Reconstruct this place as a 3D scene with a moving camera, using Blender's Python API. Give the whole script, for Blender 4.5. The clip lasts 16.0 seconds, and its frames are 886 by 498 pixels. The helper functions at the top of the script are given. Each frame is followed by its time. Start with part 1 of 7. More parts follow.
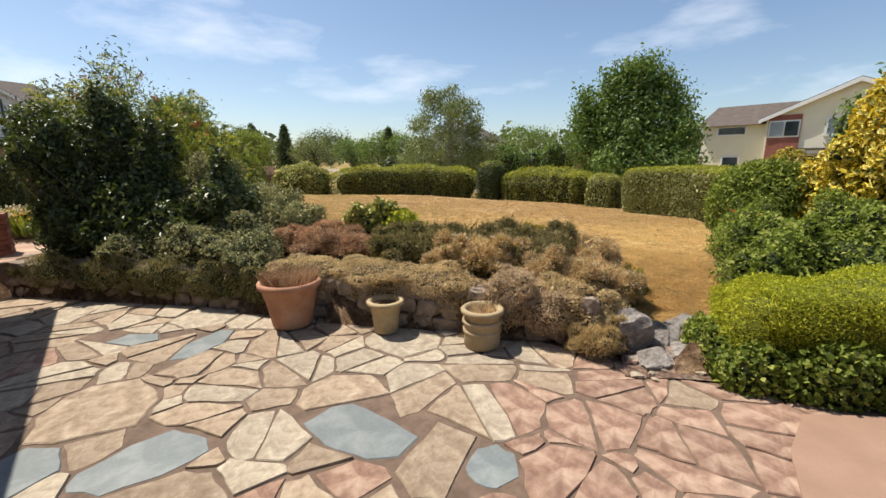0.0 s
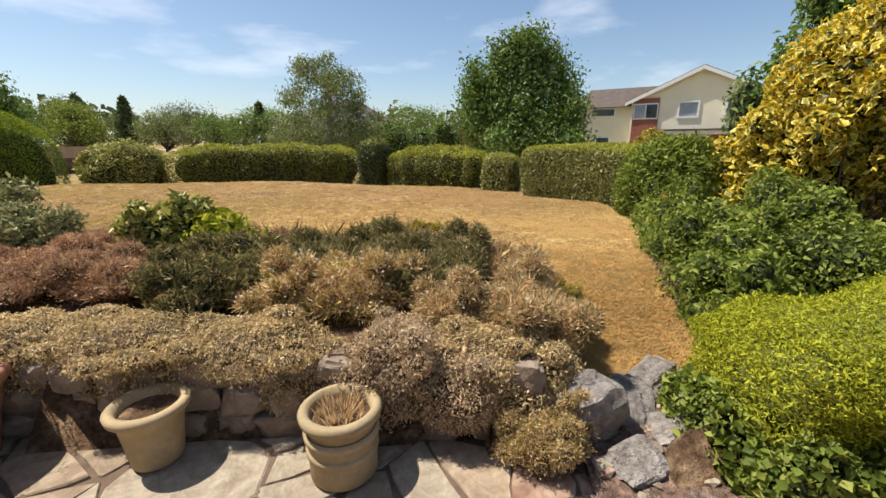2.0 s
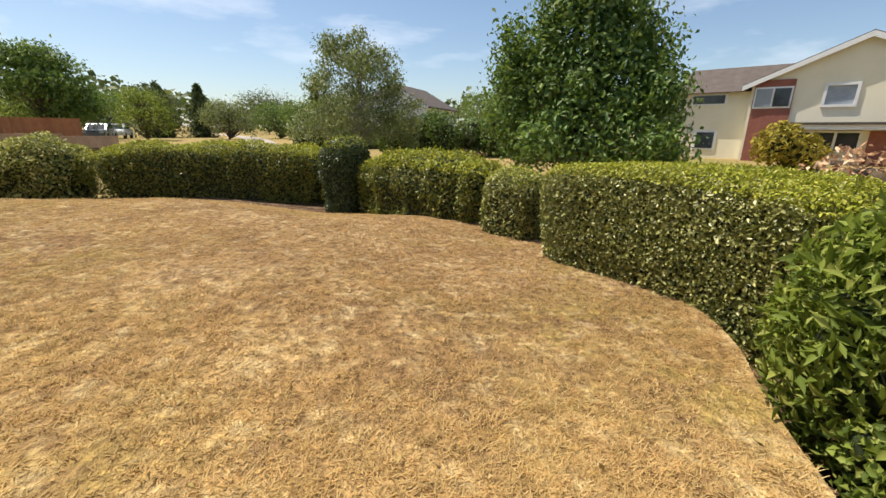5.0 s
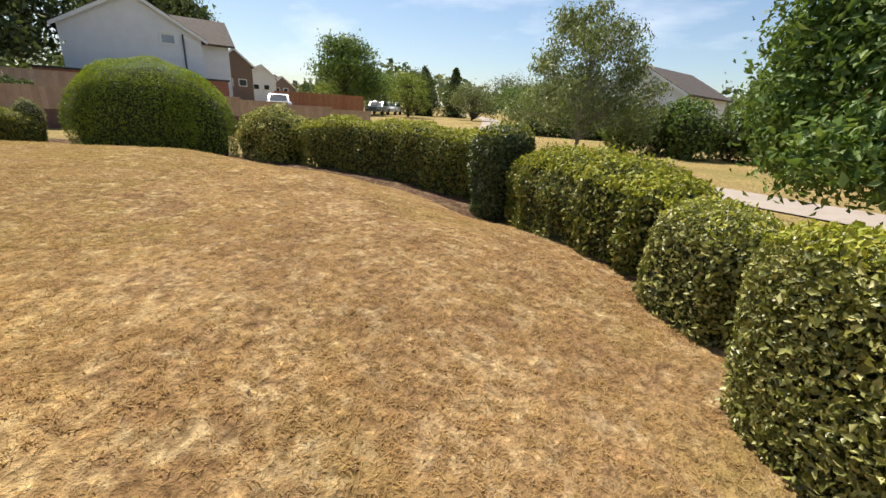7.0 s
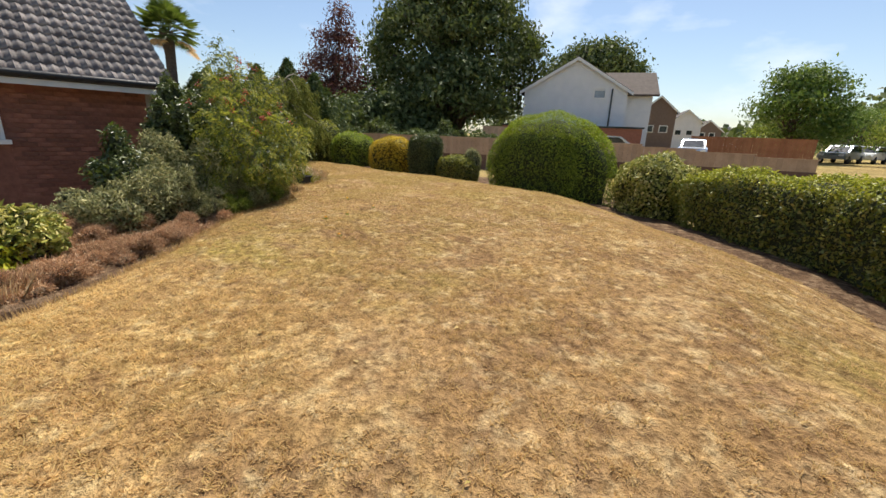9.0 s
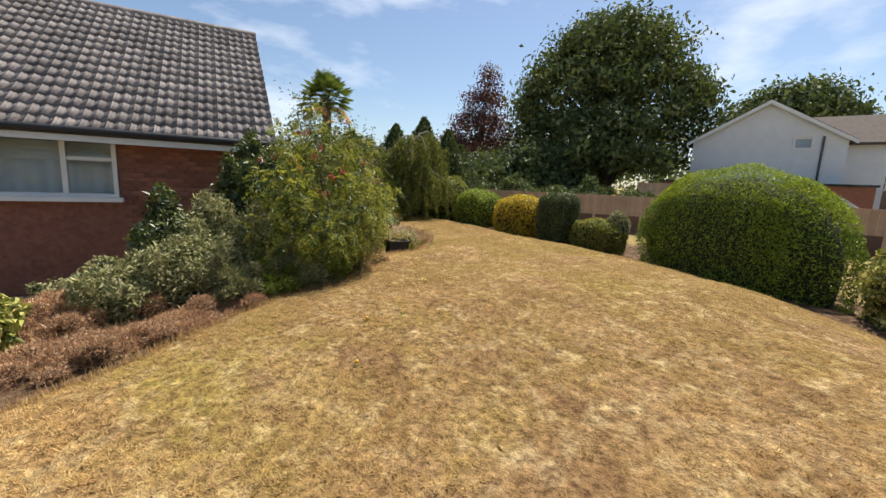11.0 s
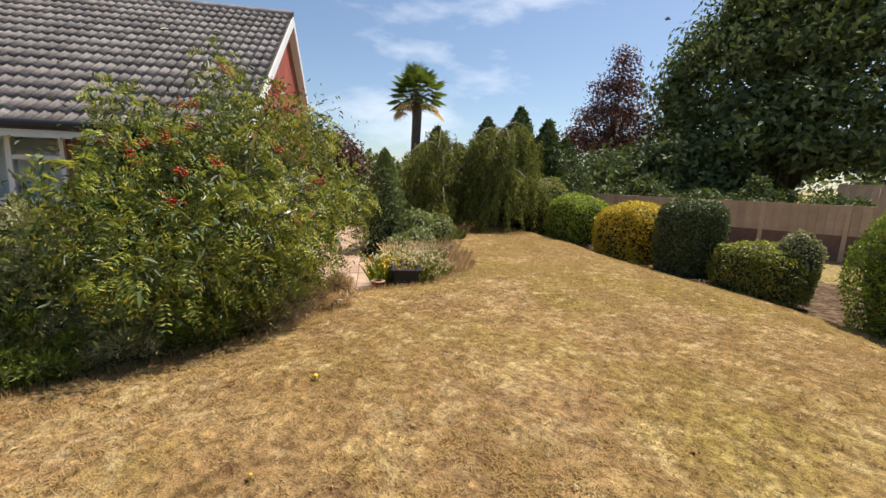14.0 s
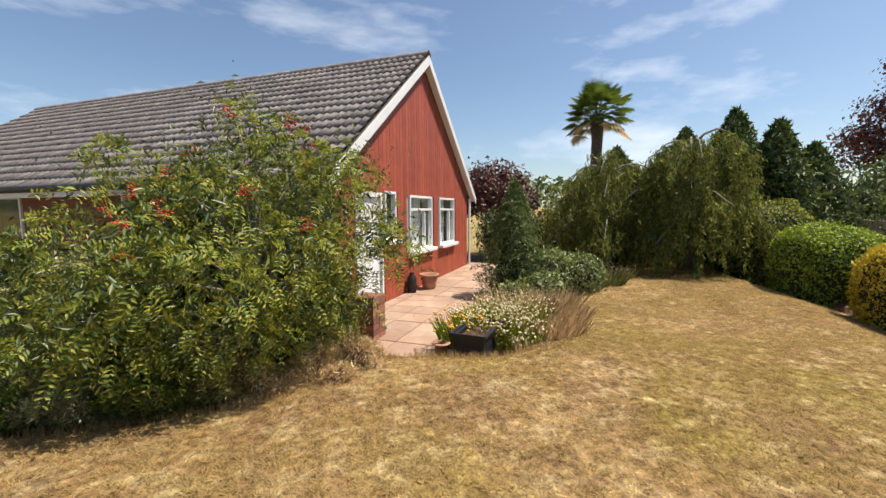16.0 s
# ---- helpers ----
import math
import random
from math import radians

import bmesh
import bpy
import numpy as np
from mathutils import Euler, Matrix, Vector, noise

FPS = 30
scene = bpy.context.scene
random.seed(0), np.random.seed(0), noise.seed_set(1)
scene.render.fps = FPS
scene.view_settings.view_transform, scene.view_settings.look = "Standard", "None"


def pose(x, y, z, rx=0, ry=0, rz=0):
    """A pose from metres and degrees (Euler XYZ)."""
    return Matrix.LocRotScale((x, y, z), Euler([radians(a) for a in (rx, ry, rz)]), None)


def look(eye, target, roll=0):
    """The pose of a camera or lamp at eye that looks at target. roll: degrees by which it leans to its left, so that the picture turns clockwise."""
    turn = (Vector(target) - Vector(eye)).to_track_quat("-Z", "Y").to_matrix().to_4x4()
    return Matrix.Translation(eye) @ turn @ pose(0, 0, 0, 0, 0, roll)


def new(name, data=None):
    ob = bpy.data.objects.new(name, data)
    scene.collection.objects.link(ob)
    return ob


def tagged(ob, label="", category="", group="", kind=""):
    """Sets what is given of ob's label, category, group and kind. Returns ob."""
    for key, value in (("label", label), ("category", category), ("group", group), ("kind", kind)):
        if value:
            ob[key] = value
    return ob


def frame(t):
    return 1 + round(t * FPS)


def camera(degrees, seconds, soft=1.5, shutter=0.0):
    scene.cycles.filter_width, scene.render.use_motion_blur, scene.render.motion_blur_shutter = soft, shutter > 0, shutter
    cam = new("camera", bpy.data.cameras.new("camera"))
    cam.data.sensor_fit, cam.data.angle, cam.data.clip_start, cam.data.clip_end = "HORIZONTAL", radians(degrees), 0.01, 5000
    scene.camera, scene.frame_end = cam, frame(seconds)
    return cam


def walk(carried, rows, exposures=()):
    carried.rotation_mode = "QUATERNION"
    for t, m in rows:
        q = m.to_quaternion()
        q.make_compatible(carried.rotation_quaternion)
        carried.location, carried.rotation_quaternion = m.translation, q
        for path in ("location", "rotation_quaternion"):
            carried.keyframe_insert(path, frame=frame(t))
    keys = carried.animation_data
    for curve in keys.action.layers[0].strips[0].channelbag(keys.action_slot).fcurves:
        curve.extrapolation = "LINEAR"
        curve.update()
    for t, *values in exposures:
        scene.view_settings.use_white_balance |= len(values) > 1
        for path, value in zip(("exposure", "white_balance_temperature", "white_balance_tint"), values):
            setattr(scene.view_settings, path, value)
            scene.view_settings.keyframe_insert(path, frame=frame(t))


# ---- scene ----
cam = camera(95.0, 16.0)
SUN, SKY, EV = 5.0, 0.1, 0.47

PATH = [
    (0, (0.168, -1.125, 1.652), (-0.117, 0.81, 1.232), -0.4),
    (0.5, (0.08, -0.811, 1.639), (-0.021, 1.142, 1.221), -1.2),
    (1, (0.02, -0.328, 1.62), (0.056, 1.624, 1.188), -1.1),
    (1.5, (0.048, 0.125, 1.614), (0.145, 2.065, 1.137), -0.8),
    (2, (0.303, 0.635, 1.569), (0.529, 2.556, 1.06), -0.3),
    (2.5, (0.712, 1.1, 1.581), (1.131, 2.99, 1.078), 0.2),
    (3, (1.117, 1.799, 1.575), (1.678, 3.661, 1.107), 1.2),
    (3.5, (1.405, 2.395, 1.564), (1.895, 4.276, 1.09), 2.0),
    (4, (1.674, 3.097, 1.675), (1.972, 5.007, 1.162), 1.4),
    (4.2, (1.774, 3.411, 1.73), (1.988, 5.33, 1.209), 0.8),
    (6.3, (2.7, 6.104, 1.827), (2.112, 7.898, 1.167), 2.7),
    (6.5, (2.742, 6.246, 1.817), (2.086, 8.013, 1.149), 2.9),
    (7, (2.823, 6.768, 1.828), (1.723, 8.305, 1.175), 3.5),
    (7.5, (2.823, 7.098, 1.862), (1.293, 8.229, 1.244), 3.5),
    (8, (2.659, 7.452, 1.868), (0.847, 8.07, 1.29), 2.7),
    (8.5, (2.453, 7.717, 1.88), (0.551, 7.968, 1.315), 2.2),
    (9, (2.026, 8.039, 1.9), (0.102, 8.075, 1.353), 2.2),
    (9.5, (1.576, 8.201, 1.958), (-0.372, 8.149, 1.51), 2.3),
    (10, (1.05, 8.293, 2.016), (-0.896, 8.016, 1.646), 2.3),
    (10.2, (0.818, 8.298, 2.036), (-1.113, 7.917, 1.678), 2.2),
    (12.3, (-1.572, 8.551, 2.001), (-3.378, 7.75, 1.69), 3.2),
    (12.5, (-1.714, 8.58, 2.026), (-3.51, 7.759, 1.711), 3.1),
    (13, (-2.342, 8.631, 2.015), (-4.09, 7.717, 1.684), 3.0),
    (13.5, (-2.873, 8.64, 1.995), (-4.556, 7.612, 1.659), 2.6),
    (14, (-3.471, 8.594, 2.031), (-5.031, 7.387, 1.703), 2.1),
    (14.5, (-4.01, 8.524, 2.076), (-5.423, 7.142, 1.771), 1.7),
    (15, (-4.545, 8.475, 2.089), (-5.718, 6.877, 1.826), 0.9),
    (15.5, (-5.037, 8.451, 2.089), (-6.016, 6.732, 1.795), 1.7),
    (16, (-5.584, 8.604, 2.11), (-6.353, 6.767, 1.919), -0.4),
]
EXPOSURES = [(0, EV), (16, EV)]


def steer(rows):
    """Rows of seconds, eye, target, roll."""
    return [(t, look(eye, target, roll)) for t, eye, target, roll in rows]


walk(cam, steer(PATH), EXPOSURES)

# ---- world and sun ----
SUN_AZ, SUN_EL = radians(-72), radians(63)      # clockwise from +y
sun_from = Vector((math.sin(SUN_AZ) * math.cos(SUN_EL), math.cos(SUN_AZ) * math.cos(SUN_EL), math.sin(SUN_EL)))
world = bpy.data.worlds.new("sky")
scene.world = world
world.use_nodes = True
wn, wl = world.node_tree.nodes, world.node_tree.links
sky = wn.new("ShaderNodeTexSky")
sky.sky_type = "NISHITA"
sky.sun_disc = False
sky.sun_elevation, sky.sun_rotation = SUN_EL, SUN_AZ
sky.air_density, sky.dust_density, sky.ozone_density = 1.0, 0.8, 1.6
coord = wn.new("ShaderNodeTexCoord")
stretch = wn.new("ShaderNodeMapping")
stretch.inputs["Scale"].default_value = (1.3, 2.4, 5.5)
stretch.inputs["Rotation"].default_value = (0.25, 0.15, 0.6)
puffs = wn.new("ShaderNodeTexNoise")
puffs.inputs["Scale"].default_value, puffs.inputs["Detail"].default_value, puffs.inputs["Roughness"].default_value = 1.5, 8, 0.55
thin = wn.new("ShaderNodeValToRGB")
thin.color_ramp.elements[0].position, thin.color_ramp.elements[1].position = 0.52, 0.78
thin.color_ramp.elements[0].color, thin.color_ramp.elements[1].color = (0, 0, 0, 1), (0.75, 0.75, 0.75, 1)
over = wn.new("ShaderNodeMix")
over.data_type = "RGBA"
over.inputs[7].default_value = (8.6, 8.9, 9.4, 1)
wl.new(coord.outputs["Generated"], stretch.inputs["Vector"])
wl.new(stretch.outputs["Vector"], puffs.inputs["Vector"])
wl.new(puffs.outputs["Fac"], thin.inputs["Fac"])
wl.new(thin.outputs["Color"], over.inputs[0])
wl.new(sky.outputs["Color"], over.inputs[6])
wl.new(over.outputs[2], wn["Background"].inputs["Color"])
wn["Background"].inputs["Strength"].default_value = SKY
sun = new("sun", bpy.data.lights.new("sun", "SUN"))
sun.data.energy, sun.data.angle, sun.data.color = SUN, radians(0.55), (1.0, 0.93, 0.82)
sun.matrix_world = look((0, 0, 30), Vector((0, 0, 30)) - sun_from)


# ---- materials ----
def stuff(name, rough=0.7, metal=0.0):
    m = bpy.data.materials.new(name)
    m.use_nodes = True
    n, l = m.node_tree.nodes, m.node_tree.links
    p = n["Principled BSDF"]
    p.inputs["Roughness"].default_value, p.inputs["Metallic"].default_value = rough, metal
    return m, n, l, p


def ramp(n, l, fac, colours):
    r = n.new("ShaderNodeValToRGB")
    e = r.color_ramp.elements
    while len(e) < len(colours):
        e.new(0.5)
    for i, c in enumerate(colours):
        e[i].position = i / (len(colours) - 1)
        e[i].color = (*c, 1)
    l.new(fac, r.inputs["Fac"])
    return r.outputs["Color"]


def grain(n, l, scale, detail=6, rough=0.6, where="Object"):
    c = n.new("ShaderNodeTexCoord")
    t = n.new("ShaderNodeTexNoise")
    t.inputs["Scale"].default_value, t.inputs["Detail"].default_value, t.inputs["Roughness"].default_value = scale, detail, rough
    l.new(c.outputs[where], t.inputs["Vector"])
    return t.outputs["Fac"]


def blend(n, l, a, b, fac, mode="MIX"):
    x = n.new("ShaderNodeMix")
    x.data_type, x.blend_type = "RGBA", mode
    for socket, v in ((x.inputs[0], fac), (x.inputs[6], a), (x.inputs[7], b)):
        if hasattr(v, "is_output"):
            l.new(v, socket)
        else:
            socket.default_value = v if isinstance(v, (int, float)) else (*v, 1)
    return x.outputs[2]


def sharpen(n, l, v, low, high):
    r = n.new("ShaderNodeMapRange")
    r.inputs["From Min"].default_value, r.inputs["From Max"].default_value = low, high
    l.new(v, r.inputs["Value"])
    return r.outputs["Result"]


def bump(n, l, p, height, strength=0.4, distance=0.02):
    b = n.new("ShaderNodeBump")
    b.inputs["Strength"].default_value, b.inputs["Distance"].default_value = strength, distance
    l.new(height, b.inputs["Height"])
    l.new(b.outputs["Normal"], p.inputs["Normal"])


def surface(name, colours, scale=8, fine=90, rough=0.8, relief=0.4, vary=0.0, stain=None, metal=0.0, depth=0.01, flake=0.0):
    """Mottled surface: broad noise through the colours, fine grain, relief, a shade of its own for each object."""
    m, n, l, p = stuff(name, rough, metal)
    c = ramp(n, l, sharpen(n, l, grain(n, l, scale), 0.28, 0.72), colours)
    f = grain(n, l, fine, 4, 0.7)
    c = blend(n, l, c, ramp(n, l, f, [(0.55, 0.55, 0.55), (1.3, 1.3, 1.3)]), 0.55, "MULTIPLY")
    if stain:
        c = blend(n, l, c, stain, sharpen(n, l, grain(n, l, scale * 0.6, 9, 0.7), 0.48, 0.72))
    if flake:
        w = sharpen(n, l, grain(n, l, scale * 1.1, 10, 0.68), 0.4, 0.62)
        c = blend(n, l, c, ramp(n, l, w, [(0.55, 0.5, 0.46), (0.98, 0.98, 0.98), (1.22, 1.22, 1.2)]), flake, "MULTIPLY")
        f = blend(n, l, f, w, 0.6)
    if vary:
        o = n.new("ShaderNodeObjectInfo")
        c = blend(n, l, c, ramp(n, l, o.outputs["Random"], [(1 - vary,) * 3, (1 + vary,) * 3]), 1.0, "MULTIPLY")
    l.new(c, p.inputs["Base Color"])
    bump(n, l, p, f, relief, depth)
    return m


def foliage(name, colours, rough=0.5, shine=0.35, through_light=0.3, lit=(0.25, 0.32, 0.03), patch=1.2):
    """Leaves: each takes a colour of its own, broad patches shift it, light passes through."""
    m, n, l, p = stuff(name, rough)
    p.inputs["Specular IOR Level"].default_value = shine
    g = n.new("ShaderNodeNewGeometry")
    c = ramp(n, l, g.outputs["Random Per Island"], colours)
    c = blend(n, l, c, ramp(n, l, grain(n, l, patch, 3), [(0.85, 0.9, 0.85), (1.8, 1.75, 1.6)]), 0.9, "MULTIPLY")
    l.new(c, p.inputs["Base Color"])
    t = n.new("ShaderNodeBsdfTranslucent")
    l.new(blend(n, l, c, lit, 0.45), t.inputs["Color"])
    x = n.new("ShaderNodeMixShader")
    x.inputs[0].default_value = through_light
    l.new(p.outputs[0], x.inputs[1])
    l.new(t.outputs[0], x.inputs[2])
    l.new(x.outputs[0], n["Material Output"].inputs["Surface"])
    return m


def ground_cover(name, palettes, scales, rough=0.95):
    """Patchy ground: palettes laid over one another by noise of the given scales."""
    m, n, l, p = stuff(name, rough)
    p.inputs["Specular IOR Level"].default_value = 0.1
    c = ramp(n, l, sharpen(n, l, grain(n, l, scales[0], 5), 0.3, 0.7), palettes[0])
    for pal, s in zip(palettes[1:], scales[1:]):
        c = blend(n, l, c, ramp(n, l, grain(n, l, s * 2.3, 3), pal), sharpen(n, l, grain(n, l, s, 6, 0.65), 0.5, 0.68))
    f = grain(n, l, 110, 5, 0.75)
    c = blend(n, l, c, ramp(n, l, f, [(0.4, 0.4, 0.4), (1.5, 1.5, 1.5)]), 0.6, "MULTIPLY")
    # Clump noise: hollows of the relief also darkened in colour, as shade between tufts.
    k = sharpen(n, l, grain(n, l, 15, 5, 0.7), 0.34, 0.66)
    c = blend(n, l, c, ramp(n, l, k, [(0.34, 0.29, 0.25), (0.98, 0.98, 0.98), (1.5, 1.5, 1.42)]), 0.85, "MULTIPLY")
    l.new(c, p.inputs["Base Color"])
    bump(n, l, p, k, 0.9, 0.03)
    return m


def glassy(name, tint=(0.9, 0.95, 0.95)):
    m, n, l, p = stuff(name, 0.03)
    p.inputs["Base Color"].default_value = (*tint, 1)
    p.inputs["Transmission Weight"].default_value = 1.0
    p.inputs["IOR"].default_value = 1.3
    return m


STRAW = [(0.22, 0.125, 0.059), (0.36, 0.222, 0.1), (0.51, 0.34, 0.165)]
lawn_mat = ground_cover("dry_lawn", [STRAW, [(0.25, 0.175, 0.055), (0.36, 0.265, 0.085)], [(0.17, 0.095, 0.05), (0.27, 0.16, 0.08)], [(0.48, 0.34, 0.175), (0.56, 0.42, 0.23)]], [1.6, 0.45, 3.2, 4.5])
ln, ll = lawn_mat.node_tree.nodes, lawn_mat.node_tree.links
place = ln.new("ShaderNodeSeparateXYZ")
ll.new(ln.new("ShaderNodeTexCoord").outputs["Object"], place.inputs[0])
west = ln.new("ShaderNodeMath")
west.operation = "MULTIPLY"
ll.new(sharpen(ln, ll, place.outputs["X"], 2.0, -7.0), west.inputs[0])
ll.new(sharpen(ln, ll, grain(ln, ll, 0.9, 6, 0.65), 0.38, 0.6), west.inputs[1])
straw = ln["Principled BSDF"].inputs["Base Color"].links[0].from_socket
ll.new(blend(ln, ll, straw, blend(ln, ll, straw, (0.98, 1.0, 0.8), 1.0, "MULTIPLY"), west.outputs[0]), ln["Principled BSDF"].inputs["Base Color"])
south = ln.new("ShaderNodeMath")
south.operation = "MULTIPLY"
ll.new(sharpen(ln, ll, place.outputs["Y"], 8.0, 5.2), south.inputs[0])
ll.new(sharpen(ln, ll, place.outputs["X"], -3.0, -0.5), south.inputs[1])
straw = ln["Principled BSDF"].inputs["Base Color"].links[0].from_socket
ll.new(blend(ln, ll, straw, blend(ln, ll, straw, (1.36, 1.38, 1.2), 1.0, "MULTIPLY"), south.outputs[0]), ln["Principled BSDF"].inputs["Base Color"])
blade_mat = foliage("dry_grass", [(0.29, 0.178, 0.083), (0.38, 0.245, 0.112), (0.5, 0.34, 0.168), (0.38, 0.265, 0.105)], 0.95, 0.03, 0.5, (0.42, 0.29, 0.13), 6.0)
green_blade_mat = foliage("faded_green_grass", [(0.24, 0.165, 0.068), (0.32, 0.22, 0.095), (0.43, 0.305, 0.14), (0.3, 0.225, 0.085)], 0.95, 0.03, 0.5, (0.4, 0.3, 0.12), 6.0)
gold_blade_mat = foliage("bleached_grass", [(0.38, 0.255, 0.115), (0.5, 0.345, 0.16), (0.62, 0.45, 0.225), (0.5, 0.37, 0.15)], 0.95, 0.03, 0.5, (0.55, 0.4, 0.18), 6.0)
earth = ground_cover("bed_soil", [[(0.10, 0.06, 0.035), (0.2, 0.125, 0.075)], [(0.26, 0.18, 0.11), (0.34, 0.24, 0.15)]], [3, 6])
meadow = ground_cover("dry_meadow", [[(0.30, 0.22, 0.09), (0.46, 0.34, 0.14)], [(0.16, 0.17, 0.05), (0.3, 0.26, 0.08)]], [0.25, 0.12])
asphalt = surface("road_gravel", [(0.34, 0.28, 0.23), (0.42, 0.36, 0.3)], 2, 120, 0.9)
mortar = surface("joint_mortar", [(0.1, 0.066, 0.045), (0.2, 0.135, 0.095)], 9, 140, 0.95, 0.6)
buff = surface("buff_sandstone", [(0.23, 0.16, 0.105), (0.35, 0.265, 0.18), (0.46, 0.375, 0.275)], 9, 60, 0.9, 0.7, 0.16, (0.19, 0.13, 0.088), flake=0.38)
pale = surface("pale_limestone", [(0.3, 0.245, 0.175), (0.52, 0.445, 0.335)], 11, 70, 0.9, 0.7, 0.12, (0.22, 0.165, 0.12), flake=0.38)
redstone = surface("red_sandstone", [(0.18, 0.1, 0.068), (0.29, 0.175, 0.122), (0.39, 0.265, 0.19)], 8, 60, 0.9, 0.8, 0.1, (0.40, 0.29, 0.21), flake=0.38)
plain_red = surface("plain_red_concrete", [(0.27, 0.165, 0.11), (0.335, 0.21, 0.145)], 2.5, 120, 0.9, 0.35, 0.0, (0.33, 0.2, 0.135))
slate = surface("blue_slate", [(0.13, 0.15, 0.15), (0.19, 0.21, 0.205)], 6, 50, 0.55, 0.25, 0.1, (0.25, 0.265, 0.25))
rubble = surface("rockery_stone", [(0.13, 0.10, 0.08), (0.26, 0.20, 0.15), (0.36, 0.29, 0.22)], 6, 50, 0.9, 0.8, 0.2)
boulder_mat = surface("grey_boulder", [(0.15, 0.125, 0.11), (0.3, 0.265, 0.235), (0.52, 0.47, 0.43)], 13, 45, 0.85, 1.0, 0.15, None, 0.0, 0.04)
path_slab = surface("pink_paving", [(0.34, 0.205, 0.135), (0.42, 0.28, 0.195)], 3, 80, 0.85, 0.4, 0.14, (0.46, 0.35, 0.25))
terracotta = surface("terracotta", [(0.36, 0.17, 0.095), (0.45, 0.23, 0.13)], 5, 70, 0.8, 0.2, 0.06, (0.5, 0.34, 0.24))
stoneware = surface("buff_pot_clay", [(0.34, 0.25, 0.13), (0.46, 0.35, 0.2)], 8, 60, 0.8, 0.3, 0.06, (0.25, 0.2, 0.12))
bark = surface("bark", [(0.07, 0.05, 0.035), (0.17, 0.13, 0.095)], 14, 60, 0.95, 0.8)
pale_bark = surface("pale_bark", [(0.20, 0.17, 0.12), (0.36, 0.32, 0.25)], 14, 60, 0.95, 0.8)
# Colours of the solid cores; the dark ones paint the shade inside foliage.
shade_core = surface("hedge_inner_shade", [(0.018, 0.024, 0.007), (0.05, 0.058, 0.018)], 20, 80, 1.0, 0.8)
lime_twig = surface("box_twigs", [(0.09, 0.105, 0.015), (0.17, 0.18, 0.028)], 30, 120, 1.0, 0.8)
green_shade_core = surface("green_inner_shade", [(0.012, 0.02, 0.005), (0.04, 0.055, 0.012)], 30, 120, 1.0, 0.8)
dry_shade_core = surface("dry_inner_shade", [(0.07, 0.048, 0.026), (0.16, 0.112, 0.064)], 30, 120, 1.0, 0.8)
stony = ground_cover("stony_slope", [[(0.16, 0.1, 0.075), (0.3, 0.2, 0.15)], [(0.36, 0.28, 0.22), (0.46, 0.38, 0.31)], [(0.1, 0.07, 0.055), (0.17, 0.115, 0.085)]], [4, 7, 9])
row_brick = surface("row_house_brick", [(0.17, 0.12, 0.095), (0.25, 0.18, 0.145)], 5, 60, 0.9, 0.4)
tile_mat = surface("concrete_roof_tile", [(0.15, 0.125, 0.115), (0.27, 0.225, 0.205)], 6, 70, 0.9, 0.5, 0.28, (0.40, 0.37, 0.33))
far_tile = surface("brown_roof_tile", [(0.075, 0.058, 0.048), (0.12, 0.095, 0.08)], 3, 60, 0.9, 0.5, 0.1)
red_board = surface("red_stained_boards", [(0.30, 0.055, 0.028), (0.42, 0.09, 0.045)], 3, 40, 0.6, 0.3, 0.14, (0.26, 0.06, 0.035))
white_paint = surface("white_gloss_paint", [(0.74, 0.74, 0.72), (0.82, 0.82, 0.8)], 4, 90, 0.45, 0.1)
white_render = surface("white_render", [(0.70, 0.71, 0.72), (0.8, 0.8, 0.8)], 1.5, 60, 0.9, 0.3)
cream_render = surface("cream_render", [(0.78, 0.72, 0.53), (0.85, 0.79, 0.61)], 1.2, 60, 0.9, 0.3)
brown_tilehang = surface("hung_tiles_red", [(0.24, 0.085, 0.06), (0.33, 0.12, 0.085)], 5, 60, 0.85, 0.4)
fence_wood = surface("weathered_fence", [(0.42, 0.28, 0.19), (0.54, 0.38, 0.27)], 3, 30, 0.9, 0.5, 0.12)
# Darker brown for the garden fence below its panels.
dark_base = surface("dark_brown_base", [(0.13, 0.075, 0.055), (0.2, 0.115, 0.085)], 4, 50, 0.95, 0.5, 0.15)
rust_wood = surface("rust_fence", [(0.30, 0.12, 0.055), (0.40, 0.18, 0.09)], 3, 30, 0.9, 0.5, 0.12)
brickred = surface("house_brick", [(0.20, 0.075, 0.05), (0.32, 0.14, 0.09)], 12, 70, 0.9, 0.5, 0.3)
black_plastic = surface("black_plastic", [(0.012, 0.012, 0.013), (0.02, 0.02, 0.021)], 6, 60, 0.5, 0.15)
curtain_mat = surface("net_curtain", [(0.62, 0.63, 0.63), (0.72, 0.72, 0.72)], 8, 120, 0.9, 0.2)
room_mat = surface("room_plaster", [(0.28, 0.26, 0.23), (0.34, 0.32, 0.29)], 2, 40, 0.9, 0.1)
car_paint = surface("silver_car_paint", [(0.50, 0.53, 0.56), (0.56, 0.59, 0.62)], 2, 200, 0.25, 0.02, 0, None, 0.6)
tyre_mat = surface("tyre_rubber", [(0.015, 0.015, 0.015), (0.03, 0.03, 0.03)], 8, 90, 0.9, 0.2)
pane_mat = glassy("window_glass")
dark_pane = surface("dark_glass", [(0.02, 0.025, 0.03), (0.05, 0.06, 0.07)], 1.5, 3, 0.06, 0.0)
grey_pane = surface("curtained_glass", [(0.24, 0.28, 0.32), (0.36, 0.4, 0.44)], 2, 3, 0.08, 0.0)
red_berry = surface("red_berry", [(0.45, 0.03, 0.015), (0.6, 0.06, 0.02)], 9, 60, 0.4, 0.05)
